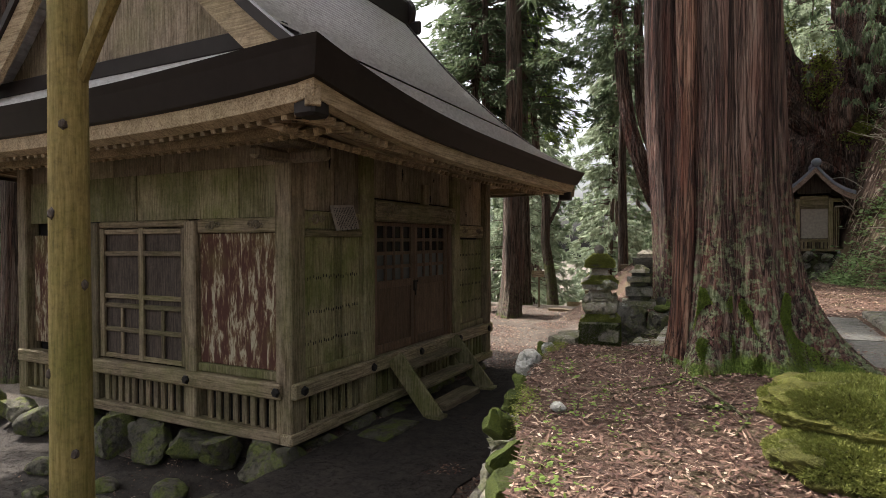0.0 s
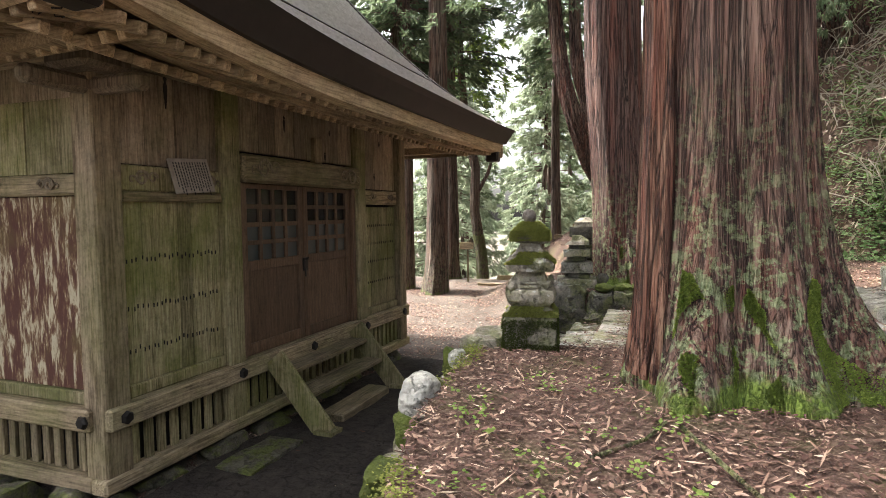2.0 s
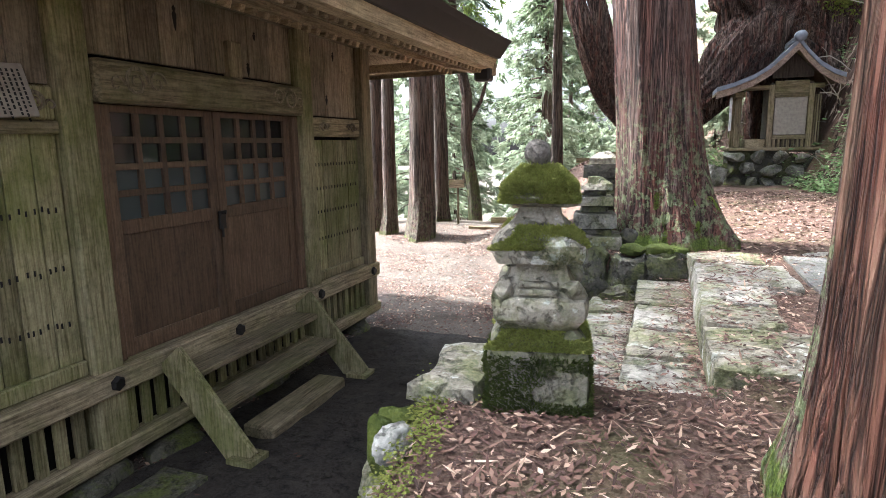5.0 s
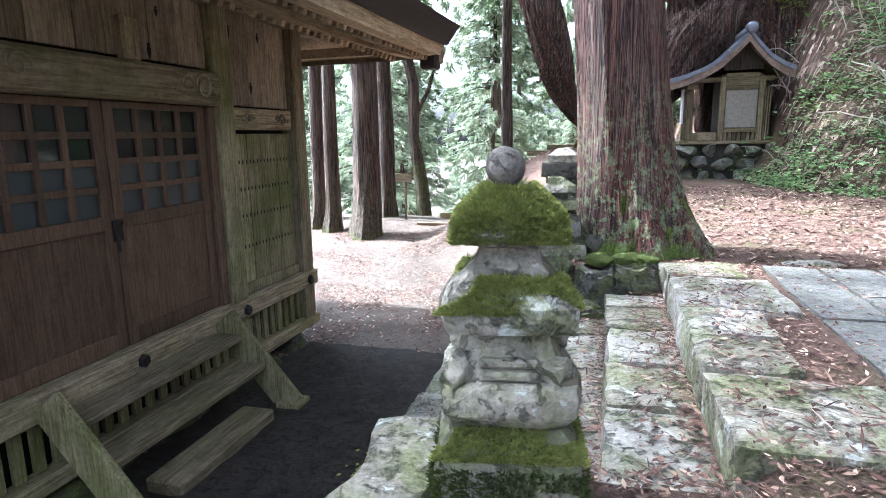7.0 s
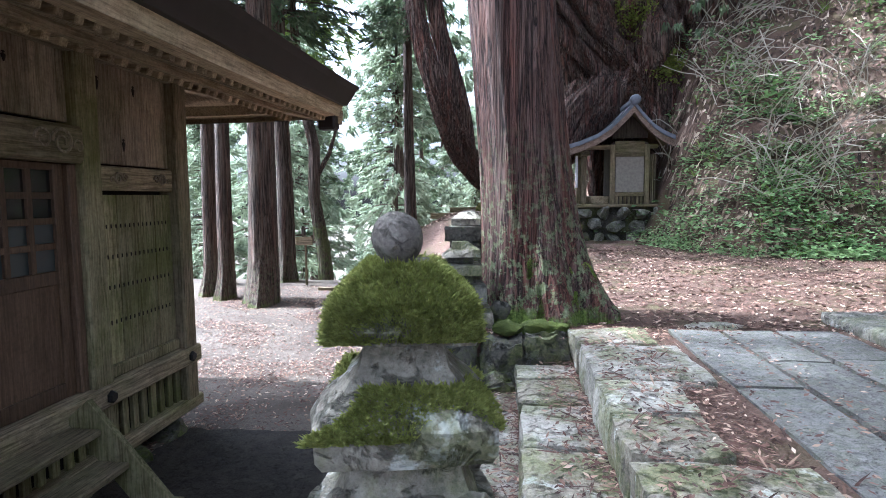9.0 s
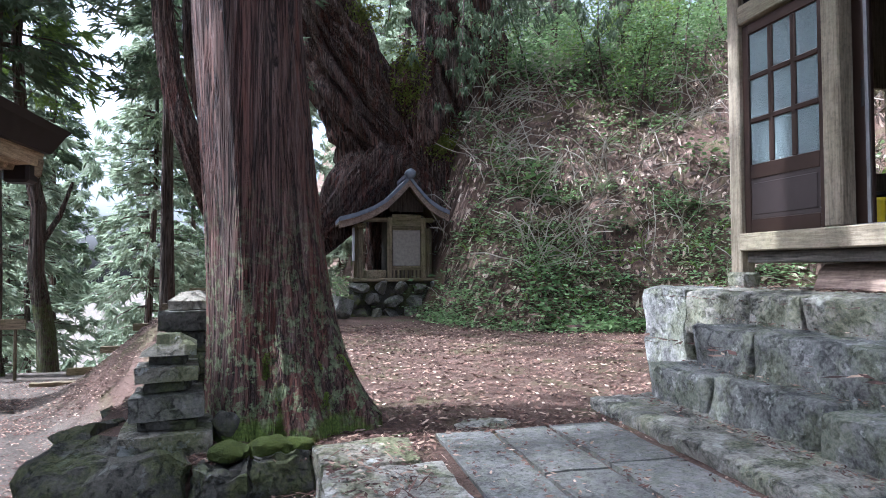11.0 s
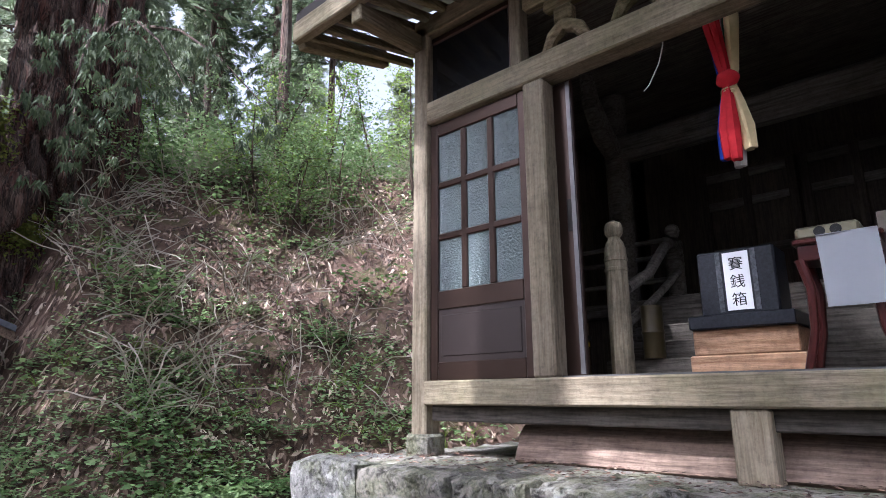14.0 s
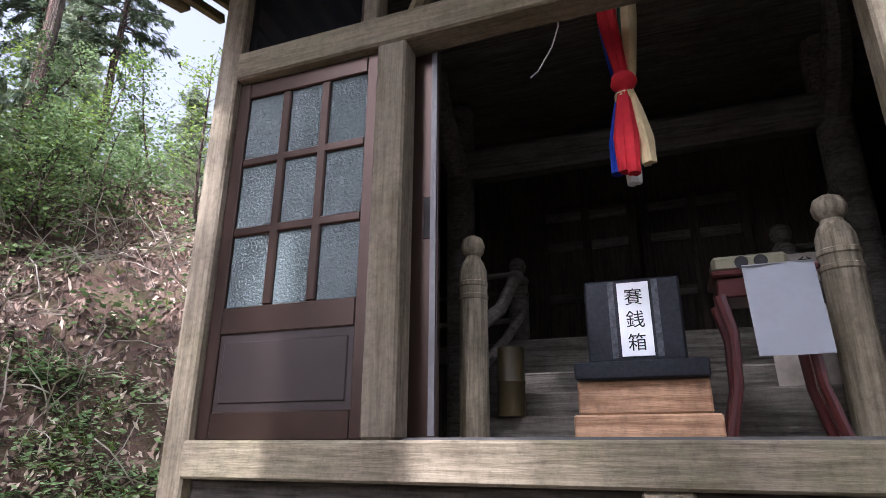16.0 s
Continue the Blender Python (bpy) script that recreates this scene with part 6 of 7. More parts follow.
def newel(x, y, z0, h, r, mat_name, name="newel_post"):
    z = z0 + h
    bm = bmesh.new()
    lathe(bm, x, y, [(r, z0), (r, z - 0.36), (r * 1.06, z - 0.355), (r * 1.06, z - 0.335), (r, z - 0.33), (r, z - 0.29), (r * 1.06, z - 0.285), (r * 1.06, z - 0.265), (r, z - 0.26),
                       (r * 0.98, z - 0.20), (r * 0.78, z - 0.155), (r * 0.58, z - 0.135), (r * 0.56, z - 0.12), (r * 0.80, z - 0.095), (r * 0.88, z - 0.06), (r * 0.72, z - 0.022), (r * 0.25, z)], 24)
    return part(name, bm, mat_name, inner, "turned post with an onion-shaped cap", True)


newel(3.83, 9.585, 1.346, 1.06, 0.074, "ivory")
newel(3.86, 7.925, 1.346, 1.06, 0.082, "ivory")
newel(5.0, 9.62, 2.02, 0.62, 0.07, "dark_wood_y")
newel(5.0, 7.92, 2.02, 0.66, 0.075, "dark_wood_y")
for y in (9.58, 7.95):
    part("stair_rail", tube(bmesh.new(), [(3.95, y, 1.95), (4.35, y, 2.12), (4.75, y, 2.42), (5.0, y, 2.46)], 0.04, 10), "dark_wood_y", inner, "", True)
    part("stair_rail", tube(bmesh.new(), [(3.95, y, 1.72), (4.45, y, 1.95), (4.95, y, 2.22)], 0.03, 8), "dark_wood_y", inner, "", True)
    bm = bmesh.new()
    rock(bm, (4.75, y, 2.42), (0.06, 0.06, 0.06), 3, 2, 0.05)
    part("rail_end", bm, "dark_wood_y", inner, "", True)
for z in (2.18, 2.38, 2.52):
    part("veranda_rail", tube(bmesh.new(), [(5.0, 9.66, z), (5.0, 10.5, z)], 0.022, 8), "dark_wood_y", inner, "", True)
    part("veranda_rail", tube(bmesh.new(), [(5.0, 7.9, z), (5.0, 7.0, z)], 0.022, 8), "dark_wood_y", inner, "", True)

# offertory box on its timber stand
FX = 3.62
stand = thing("timber_stand", (FX, 8.76, 1.345), "two pale sawn timbers stacked as a stand", "stand")
part("timber", boxed(FX - 0.03, FX + 0.30, 8.49, 9.07, 1.346, 1.455, bev=0.008), "pale_wood", stand)
part("timber", boxed(FX - 0.01, FX + 0.28, 8.52, 9.05, 1.456, 1.597, bev=0.008), "pale_wood", stand)
obox = thing("offertory_box", (FX, 8.76, 1.64), "black wrapped offertory box with a white paper label", "box")
part("tray", boxed(FX - 0.05, FX + 0.32, 8.515, 9.053, 1.598, 1.672, bev=0.006), "blacktape", obox)
part("body", boxed(FX + 0.02, FX + 0.28, 8.59, 8.996, 1.673, 2.042, bev=0.01), "blacktape", obox)
part("label_paper", boxed(FX + 0.014, FX + 0.0185, 8.718, 8.852, 1.697, 2.022), "paper", obox, "white paper label")
for sy in (8.68, 8.866):
    part("tape", boxed(FX + 0.012, FX + 0.0175, sy, sy + 0.026, 1.69, 2.03), "tape", obox, "shiny clear tape")
for ch, z in (("賽", 1.95), ("銭", 1.85), ("箱", 1.75)):
    cu = bpy.data.curves.new("character", "FONT")
    cu.body, cu.size, cu.align_x, cu.align_y, cu.extrude = ch, 0.08, "CENTER", "CENTER", 0.0006
    tmp = new("tmp_text", cu)
    me = bpy.data.meshes.new_from_object(tmp)
    bpy.data.objects.remove(tmp)
    me.transform(Matrix.Translation((FX + 0.0125, 8.785, z)) @ Matrix.Rotation(radians(-90), 4, "Z") @ Matrix.Rotation(radians(90), 4, "X"))
    me.materials.clear()
    me.materials.append(M["ink"])
    ob = new("character", me)
    ob.parent = obox
    ob.matrix_parent_inverse = obox.matrix_basis.inverted()

# lacquered table with a tin, a sheet of plastic and a notice
table = thing("lacquer_table", (3.62, 8.28, 1.345), "dark red lacquered table with bowed legs", "table")
part("tabletop", boxed(3.48, 3.75, 8.09, 8.475, 1.972, 2.0, bev=0.008), "lacquer", table)
part("apron", boxed(3.50, 3.73, 8.11, 8.455, 1.89, 1.971, bev=0.006), "lacquer", table)
for x in (3.51, 3.72):
    for y, s in ((8.13, 1), (8.45, -1)):
        bm = bmesh.new()
        tube(bm, [(x, y, 1.90), (x, y + 0.03 * s, 1.75), (x, y + 0.02 * s, 1.55), (x, y - 0.03 * s, 1.346)], [0.026, 0.022, 0.019, 0.022], 8)
        part("leg", bm, "lacquer", table, "", True)
tin = thing("offering_tin", (3.72, 8.27, 2.05), "flat old gold tin with two dark round crests", "tin")
part("body", boxed(3.53, 3.69, 8.182, 8.461, 2.004, 2.072, bev=0.014), "gold", tin)
for y in (8.35, 8.28):
    bm = bmesh.new()
    lathe(bm, 0, 0, [(0.026, 0), (0.026, 0.002)], 14)
    for a in range(3):
        lathe(bm, 0.011 * math.cos(a * 2.1), 0.011 * math.sin(a * 2.1), [(0.008, 0.002), (0.008, 0.003)], 8)
    bmesh.ops.transform(bm, matrix=Matrix.Translation((3.5285, y, 2.038)) @ Matrix.Rotation(radians(-90), 4, "Y"), verts=bm.verts)
    part("crest", bm, "ink", tin)
sheet = thing("plastic_sheet", (3.57, 8.17, 2.05), "cloudy plastic sheet hanging over the table edge", "sheet")
verts, faces = [], []
for i in range(9):
    for j in range(9):
        y, t = 8.36 - 0.25 * i / 8, j / 8
        verts.append((3.468 - 0.012 * t + 0.006 * math.sin(i * 0.9 + j * 0.5), y - 0.01 * t, 2.004 - 0.355 * t))
        if i and j:
            a = len(verts) - 1
            faces.append((a, a - 1, a - 10, a - 9))
me = raw("sheet", verts, faces, "film", sheet, "", True)
bm = bmesh.new()
box(bm, 3.462, 3.527, 8.11, 8.36, 2.0015, 2.006)
part("folded_top", bm, "film", sheet)
note = thing("paper_notice", (4.35, 8.02, 1.6), "grey board notice with brushed characters on the steps", "sign")
nm = Matrix.Translation((4.35, 8.03, 2.10)) @ Matrix.Rotation(radians(8), 4, "Y")
part("paper", box(bmesh.new(), -0.004, 0.004, -0.15, 0.15, -0.62, 0.20, 0, nm), "sign", note)
for ch, y, z in (("二", 0.04, 0.12), ("参", -0.08, 0.13), ("拝", -0.085, 0.02)):
    cu = bpy.data.curves.new("character", "FONT")
    cu.body, cu.size, cu.align_x, cu.align_y = ch, 0.09, "CENTER", "CENTER"
    tmp = new("tmp_text", cu)
    me = bpy.data.meshes.new_from_object(tmp)
    bpy.data.objects.remove(tmp)
    me.transform(nm @ Matrix.Translation((-0.0055, y, z)) @ Matrix.Rotation(radians(-90), 4, "Z") @ Matrix.Rotation(radians(90), 4, "X"))
    me.materials.clear()
    me.materials.append(M["ink"])
    ob = new("character", me)
    ob.parent = note
    ob.matrix_parent_inverse = note.matrix_basis.inverted()

vase = thing("bamboo_vase", (3.95, 9.36, 1.345), "brown bamboo tube vase with a dark joint", "vase")
bm = bmesh.new()
lathe(bm, 4.0, 9.44, [(0.07, 1.475), (0.07, 1.63), (0.076, 1.645), (0.07, 1.66), (0.07, 1.82), (0.06, 1.82), (0.058, 1.7)], 20)
part("tube", bm, "bamboo", vase, smooth=True)
bucket = thing("yellow_bucket", (3.74, 9.86, 1.345), "small yellow plastic bucket on the floor", "bucket")
bm = bmesh.new()
lathe(bm, 3.74, 9.86, [(0.06, 1.346), (0.075, 1.56), (0.083, 1.56), (0.083, 1.585), (0.072, 1.585), (0.058, 1.37)], 18)
part("tub", bm, "yellow", bucket, smooth=True)
tray = thing("basin", (3.74, 9.86, 1.586), "shallow dark basin on the bucket", "basin")
bm = bmesh.new()
lathe(bm, 3.74, 9.86, [(0.05, 1.587), (0.09, 1.60), (0.095, 1.63), (0.085, 1.63), (0.05, 1.60)], 18)
part("bowl", bm, "iron", tray, smooth=True)

# bell rope of coloured cloth
rope = thing("bell_rope", (3.76, 8.73, 2.58), "knotted bell rope of red, blue, cream and green cloth", "rope")
for i, (mt, dy, dx, bot) in enumerate((("cloth_red", 0.02, -0.03, 2.60), ("cloth_blue", 0.05, 0.01, 2.62), ("cloth_cream", -0.055, -0.01, 2.64), ("cloth_green", -0.03, 0.03, 2.68), ("cloth_white", 0.0, 0.02, 2.56), ("cloth_red", -0.005, -0.045, 2.58))):
    bm = bmesh.new()
    a, y0 = Vector((3.76, 8.73, 3.08)), 8.73
    pts = [(3.78 + dx, 8.73 + dy * 1.3 + (0.05 if mt == "cloth_red" else -0.02), 4.0), (3.77 + dx * 1.1, 8.735 + dy * 1.2 + (0.03 if mt == "cloth_red" else 0), 3.5), (3.765 + dx * 0.7, 8.73 + dy * 0.7, 3.18), (3.76 + dx * 0.5, 8.73 + dy * 0.4, 3.07),
           (3.76 + dx * 0.8, 8.73 + dy * 0.8, 2.95), (3.76 + dx * 1.2, 8.73 + dy * 1.2, 2.78), (3.76 + dx * 1.2, 8.73 + dy * 1.45, bot)]
    trunk(bm, pts, [0.035, 0.035, 0.026, 0.02, 0.030, 0.042, 0.03], 16, i, 0.22)
    part("strip", bm, mt, rope, "", True)
bm = bmesh.new()
rock(bm, (3.75, 8.73, 3.12), (0.062, 0.066, 0.062), 4, 3, 0.12)
part("knot", bm, "cloth_red", rope, "red knot", True)
bm = bmesh.new()
for z in (3.05, 3.035, 3.02):
    tube(bm, [(3.76 + 0.04 * math.cos(a), 8.73 + 0.046 * math.sin(a), z) for a in [i * 0.45 for i in range(15)]], 0.008, 5)
part("binding", bm, "cloth_cream", rope, "straw binding", True)
cord = thing("hanging_cord", (3.7, 9.2, 3.0), "thin frayed cord hanging from the lintel", "cord")
part("cord", tube(bmesh.new(), [(3.5, 9.0, 3.5), (3.5, 9.01, 3.36), (3.51, 9.05, 3.25), (3.53, 9.13, 3.14), (3.54, 9.17, 3.12)], 0.004, 5), "cloth_white", cord)

# ---- little shrine under the giant tree ----
hk = thing("wayside_shrine", (1.75, 20.8, 0.72), "little weathered wooden shrine with a curved metal roof", "shrine")
HY = 20.3
part("floor_board", boxed(0.45, 2.45, HY - 0.12, HY + 1.35, 0.70, 0.78, bev=0.015), "wood_x", hk)
part("body", boxed(1.33, 2.22, HY + 0.03, HY + 1.2, 0.78, 2.3, bev=0.01), "dark_wood", hk)
part("side_panel", boxed(1.44, 2.12, HY - 0.012, HY + 0.028, 1.08, 1.95, bev=0.006), "sign", hk, "pale grey panel in a frame")
for x in (1.36, 2.19):
    part("post", boxed(x - 0.06, x + 0.06, HY - 0.05, HY + 0.06, 0.78, 2.25, bev=0.01), "wood_z", hk)
for z in (1.02, 2.0, 2.28):
    part("rail", boxed(1.42, 2.13, HY - 0.045, HY + 0.027, z - 0.05, z + 0.05, bev=0.008), "wood_x", hk)
part("board", boxed(1.42, 2.13, HY - 0.01, HY + 0.027, 2.05, 2.27, bev=0.008), "wood_x", hk)
for i in range(7):
    x = 1.47 + 0.1 * i
    part("slat", boxed(x - 0.03, x + 0.03, HY - 0.02, HY + 0.02, 0.78, 0.97, bev=0.005), "wood_z", hk)
for i in range(3):
    part("lean_board", box(bmesh.new(), 2.27 + 0.05 * i, 2.30 + 0.05 * i, HY - 0.02, HY + 0.05, 0.8, 2.0, 0.004), "wood_z", hk)
for y in (HY + 0.05, HY + 1.15):
    part("porch_post", boxed(0.60, 0.73, y - 0.06, y + 0.07, 0.78, 1.98, bev=0.012), "wood_z", hk)
part("porch_beam", boxed(0.55, 0.78, HY - 0.2, HY + 1.3, 1.98, 2.10, bev=0.015), "wood_y", hk)
part("porch_step", boxed(0.85, 1.3, HY + 0.1, HY + 1.1, 0.78, 0.98, bev=0.015), "wood_y", hk)
part("cross_beam", boxed(0.6, 2.45, HY - 0.02, HY + 0.1, 2.14, 2.25, bev=0.015), "wood_x", hk)
v = [(1.36, HY, 2.4), (2.2, HY, 2.4), (2.2, HY, 2.55), (1.78, HY, 3.0), (1.36, HY, 2.6)]
raw("gable_board", v, [(0, 1, 2, 3, 4)], "dark_wood", hk)
prof = [(0.12, 2.08), (0.5, 2.18), (0.9, 2.34), (1.25, 2.56), (1.54, 2.84), (1.78, 3.10), (1.98, 2.84), (2.24, 2.56), (2.5, 2.38), (2.74, 2.28)]


def roof_sheet(name, lo, hi, y0, y1, mat_name, label=""):
    verts, faces = [], []
    for x, z in prof:
        for y in (y0, y1):
            verts += [(x, y, z + lo), (x, y, z + hi)]
    for i in range(len(prof) - 1):
        a = i * 4
        faces += [(a, a + 2, a + 6, a + 4), (a + 1, a + 5, a + 7, a + 3), (a, a + 4, a + 5, a + 1), (a + 2, a + 3, a + 7, a + 6)]
    n2 = len(verts)
    faces += [(0, 1, 3, 2), (n2 - 4, n2 - 2, n2 - 1, n2 - 3)]
    return raw(name, verts, faces, mat_name, hk, label)


roof_sheet("roof", 0.03, 0.13, HY - 0.5, HY + 1.75, "copper", "curved grey-blue metal roof")
roof_sheet("barge_board", -0.13, 0.028, HY - 0.46, HY - 0.38, "log_x", "reddish weathered barge board")
roof_sheet("roof_lining", -0.02, 0.028, HY - 0.37, HY + 1.65, "wood_x")
part("ridge", boxed(1.69, 1.87, HY - 0.5, HY + 1.7, 3.16, 3.30, bev=0.03), "copper", hk)
part("ridge_end", rock(bmesh.new(), (1.78, HY - 0.52, 3.26), (0.13, 0.08, 0.14), 3, 2, 0.2), "copper", hk, "", True)
part("cloth", boxed(0.50, 0.53, HY + 0.1, HY + 0.5, 1.2, 2.0), "blanket", hk, "faded white cloth on the porch post")
rnd = random.Random(6)
hb = thing("stone_plinth", (1.5, 20.6, -0.2), "rough dry-stone base under the little shrine", "stone base")
for zz in (-0.10, 0.25, 0.55):
    x = 0.35
    while x < 2.6:
        s = rnd.uniform(0.16, 0.30)
        part("base_stone", rock(bmesh.new(), (x + s, HY - 0.05 + rnd.uniform(-.06, .06), zz), (s, 0.28, rnd.uniform(0.17, 0.24)), int(x * 30 + zz * 9), 3, 0.22, 0, 0.4), ("stone", "stone_green", "stone")[rnd.randrange(3)], hb, "", True)
        x += 2 * s - 0.02
part("core", boxed(0.5, 2.5, HY + 0.05, HY + 1.3, -0.3, 0.695), "stone_dark", hb)
lone_rock((0.15, HY - 0.6, 0.12), (0.36, 0.26, 0.50), 33, "stone", "tall pale boulder before the little shrine", "", 4, 0.2, 0, 0.35)
pst = thing("stone_marker", (-0.75, 21.8, 0.0), "slim pale stone marker post", "post")
part("shaft", boxed(-0.87, -0.68, 21.7, 21.88, -0.1, 1.4, bev=0.015), "stone_pale", pst)
logm = thing("mossy_log", (-0.9, 20.8, 0.0), "fallen log covered with moss", "log")
bm = bmesh.new()
trunk(bm, [(x, y, land(x, y) + 0.08) for x, y in ((0.1, 20.2), (-0.5, 20.4), (-1.2, 20.6), (-2.0, 20.9))], [0.2, 0.22, 0.2, 0.18], 20, 3, 0.12)
part("log", bm, "moss", logm, smooth=True)

# ---- undergrowth on the bank ----
def on_bank(rnd):
    while True:
        x, y = 0.4 + 14.3 * rnd.random() ** 1.4, rnd.uniform(12, 27)
        d = y - along(x, FOOT)
        if d > -0.4 and not (0.0 < x < 2.6 and 19.6 < y < 22.2):
            return Vector((x, y, land(x, y)))


def leafy(name, n, per, size, spread_, material, seed, label, where=on_bank, lift_=0.15, patchy=0.0):
    rnd = random.Random(seed)
    verts, faces = [], []
    for _ in range(n):
        c = where(rnd)
        if patchy and noise.noise(c * 0.8 + Vector((seed * 9.0, 0, 0))) < patchy - 1.0:
            continue
        k3 = rnd.uniform(0.6, 1.4)
        for _k in range(per):
            p = c + Vector((rnd.gauss(0, spread_), rnd.gauss(0, spread_), lift_ * k3 * rnd.random() + 0.02))
            v = Vector((rnd.uniform(-1, 1), rnd.uniform(-1, 1), rnd.uniform(-.25, .35))).normalized() * size * rnd.uniform(0.6, 1.3)
            s = v.cross(Vector((rnd.uniform(-.4, .4), rnd.uniform(-.4, .4), 1))).normalized() * v.length * 0.42
            i = len(verts)
            verts += [p[:], (p + v * 0.45 + s)[:], (p + v)[:], (p + v * 0.45 - s)[:]]
            faces.append((i, i + 1, i + 2, i + 3))
    return tagged(raw(name, verts, faces, material), label, "plants", kind="stuff")


leafy("undergrowth", 3000, 13, 0.10, 0.2, "leaf_low", 1, "low green leafy undergrowth on the bank", patchy=0.95)


def low_bank(rnd):
    x, t = rnd.uniform(1.3, 8.5), 3.6 * rnd.random() ** 1.3 - 0.3
    y = along(x, FOOT) + t
    return Vector((x, y, land(x, y)))


leafy("undergrowth", 1300, 15, 0.085, 0.17, "leaf_low", 14, "patches of small leaves low on the bank, sunlight in their colour", low_bank, 0.16, 0.97)
leafy("shrub", 260, 40, 0.13, 0.36, "leaf", 2, "leafy shrubs on the bank", lift_=0.7, patchy=0.98)
leafy("ivy", 420, 16, 0.06, 0.2, "leaf_low", 4, "small-leaved creeper at the foot of the bank", lambda r: (lambda x, t: Vector((x, along(x, FOOT) + t, land(x, along(x, FOOT) + t))))(r.uniform(1.9, 5.5), r.uniform(-0.5, 1.8)), 0.1)


def crest(rnd):
    x, y = rnd.uniform(2.5, 17), rnd.uniform(20, 29)
    if y - along(x, FOOT) < 6.0:
        return crest(rnd)
    return Vector((x, y, land(x, y)))


leafy("bush", 300, 60, 0.13, 0.55, "leaf_low", 3, "light green young bushes along the top of the bank", crest, 1.7)


def sapling(x, y, h, seed, leafmat, label):
    """A slender young tree: bent stem, thin rising boughs and loose small leaves."""
    rnd = random.Random(seed)
    z0 = land(x, y) - 0.1
    t = thing("sapling", (x, y, z0), label, "sapling", "saplings on the bank")
    lean = Vector((rnd.uniform(-.25, .25), rnd.uniform(-.3, .1), 1)).normalized()
    stem = [Vector((x, y, z0)) + lean * h * f + Vector((0.15 * math.sin(3 * f + seed), 0.1 * math.sin(4 * f), 0)) for f in (0, 0.2, 0.4, 0.6, 0.8, 1.0)]
    bm = bmesh.new()
    tube(bm, stem, [0.012 * h * (1 - 0.85 * i / 5) for i in range(6)], 7)
    part("stem", bm, "bark3", t, smooth=True)
    bm = bmesh.new()
    verts, faces = [], []
    for _ in range(int(11 * h)):
        f = rnd.uniform(0.2, 1.0)
        k3 = min(4, int(f * 5))
        p = stem[k3].lerp(stem[k3 + 1], f * 5 - k3)
        a2 = rnd.uniform(0, 6.28)
        d = Vector((math.cos(a2), math.sin(a2), rnd.uniform(0.0, 0.7)))
        l = h * 0.33 * (1.15 - f) * rnd.uniform(0.6, 1.2) + 0.25
        pts = [p + d * l * u + Vector((0, 0, -0.12 * l * u * u)) for u in (0, 0.5, 1.0)]
        tube(bm, pts, [0.008, 0.005, 0.002], 4, False)
        for _k in range(26):
            q = p + d * l * rnd.uniform(0.25, 1.05) + Vector((rnd.gauss(0, .12), rnd.gauss(0, .12), rnd.gauss(0, .10)))
            v = Vector((rnd.uniform(-1, 1), rnd.uniform(-1, 1), rnd.uniform(-.6, .4))).normalized() * rnd.uniform(0.05, 0.10)
            w = v.cross(Vector((rnd.uniform(-1, 1), rnd.uniform(-1, 1), 1))).normalized() * v.length * 0.35
            i = len(verts)
            verts += [q[:], (q + v * 0.5 + w)[:], (q + v)[:], (q + v * 0.5 - w)[:]]
            faces.append((i, i + 1, i + 2, i + 3))
    tagged(part("bough", bm, "bark3", t), kind="stuff")
    tagged(raw("foliage", verts, faces, leafmat, t), kind="stuff")


rnd = random.Random(61)
for i in range(34):
    x = rnd.uniform(3.5, 15.5)
    y = along(x, FOOT) + rnd.uniform(5.2, 9.5)
    sapling(x, y, rnd.uniform(1.6, 4.6), i, ("leaf_light", "leaf_low", "leaf")[i % 3], "slender young tree with loose light green leaves")
# dry stems and grass
rnd = random.Random(18)
verts, faces = [], []
for _ in range(4200):
    p = on_bank(rnd)
    if noise.noise(p * 0.55) < 0.02 or p.y - along(p.x, FOOT) < 1.0:
        continue
    d = Vector((rnd.uniform(-1, 1), rnd.uniform(-1, .3), rnd.uniform(0.1, 1.0))).normalized()
    l, w = rnd.uniform(0.4, 1.5), rnd.uniform(0.005, 0.014)
    for k3 in range(4):
        q = p + d * l * 0.25
        s = d.cross(Vector((0.3, 1, 0.2))).normalized() * w
        i = len(verts)
        verts += [(p - s)[:], (p + s)[:], (q + s * 0.8)[:], (q - s * 0.8)[:]]
        faces.append((i, i + 1, i + 2, i + 3))
        p = q
        d = (d + Vector((rnd.uniform(-.35, .35), rnd.uniform(-.35, .35), rnd.uniform(-.45, .15)))).normalized()
tagged(raw("dry_stems", verts, faces, "twig"), "tangle of dry grey stems on the bank", "twigs", kind="stuff")
verts, faces = [], []
for _ in range(650):
    c = on_bank(rnd)
    if noise.noise(c * 0.6 + Vector((4, 0, 0))) < 0.1:
        continue
    for _k in range(9):
        d = Vector((rnd.uniform(-1, 1), rnd.uniform(-1, 0.6), 1.3)).normalized()
        l = rnd.uniform(0.18, 0.42)
        p = c
        for k3 in range(3):
            q = p + d * l * 0.33
            s = d.cross(Vector((0.4, 1, 0.1))).normalized() * (0.007 * (1 - 0.28 * k3))
            i = len(verts)
            verts += [(p - s)[:], (p + s)[:], (q + s * 0.7)[:], (q - s * 0.7)[:]]
            faces.append((i, i + 1, i + 2, i + 3))
            p = q
            d = (d + Vector((0, 0, -0.55))).normalized()
tagged(raw("grass", verts, faces, "leaf_light"), "drooping tufts of grass on the bank", "grass", kind="stuff")


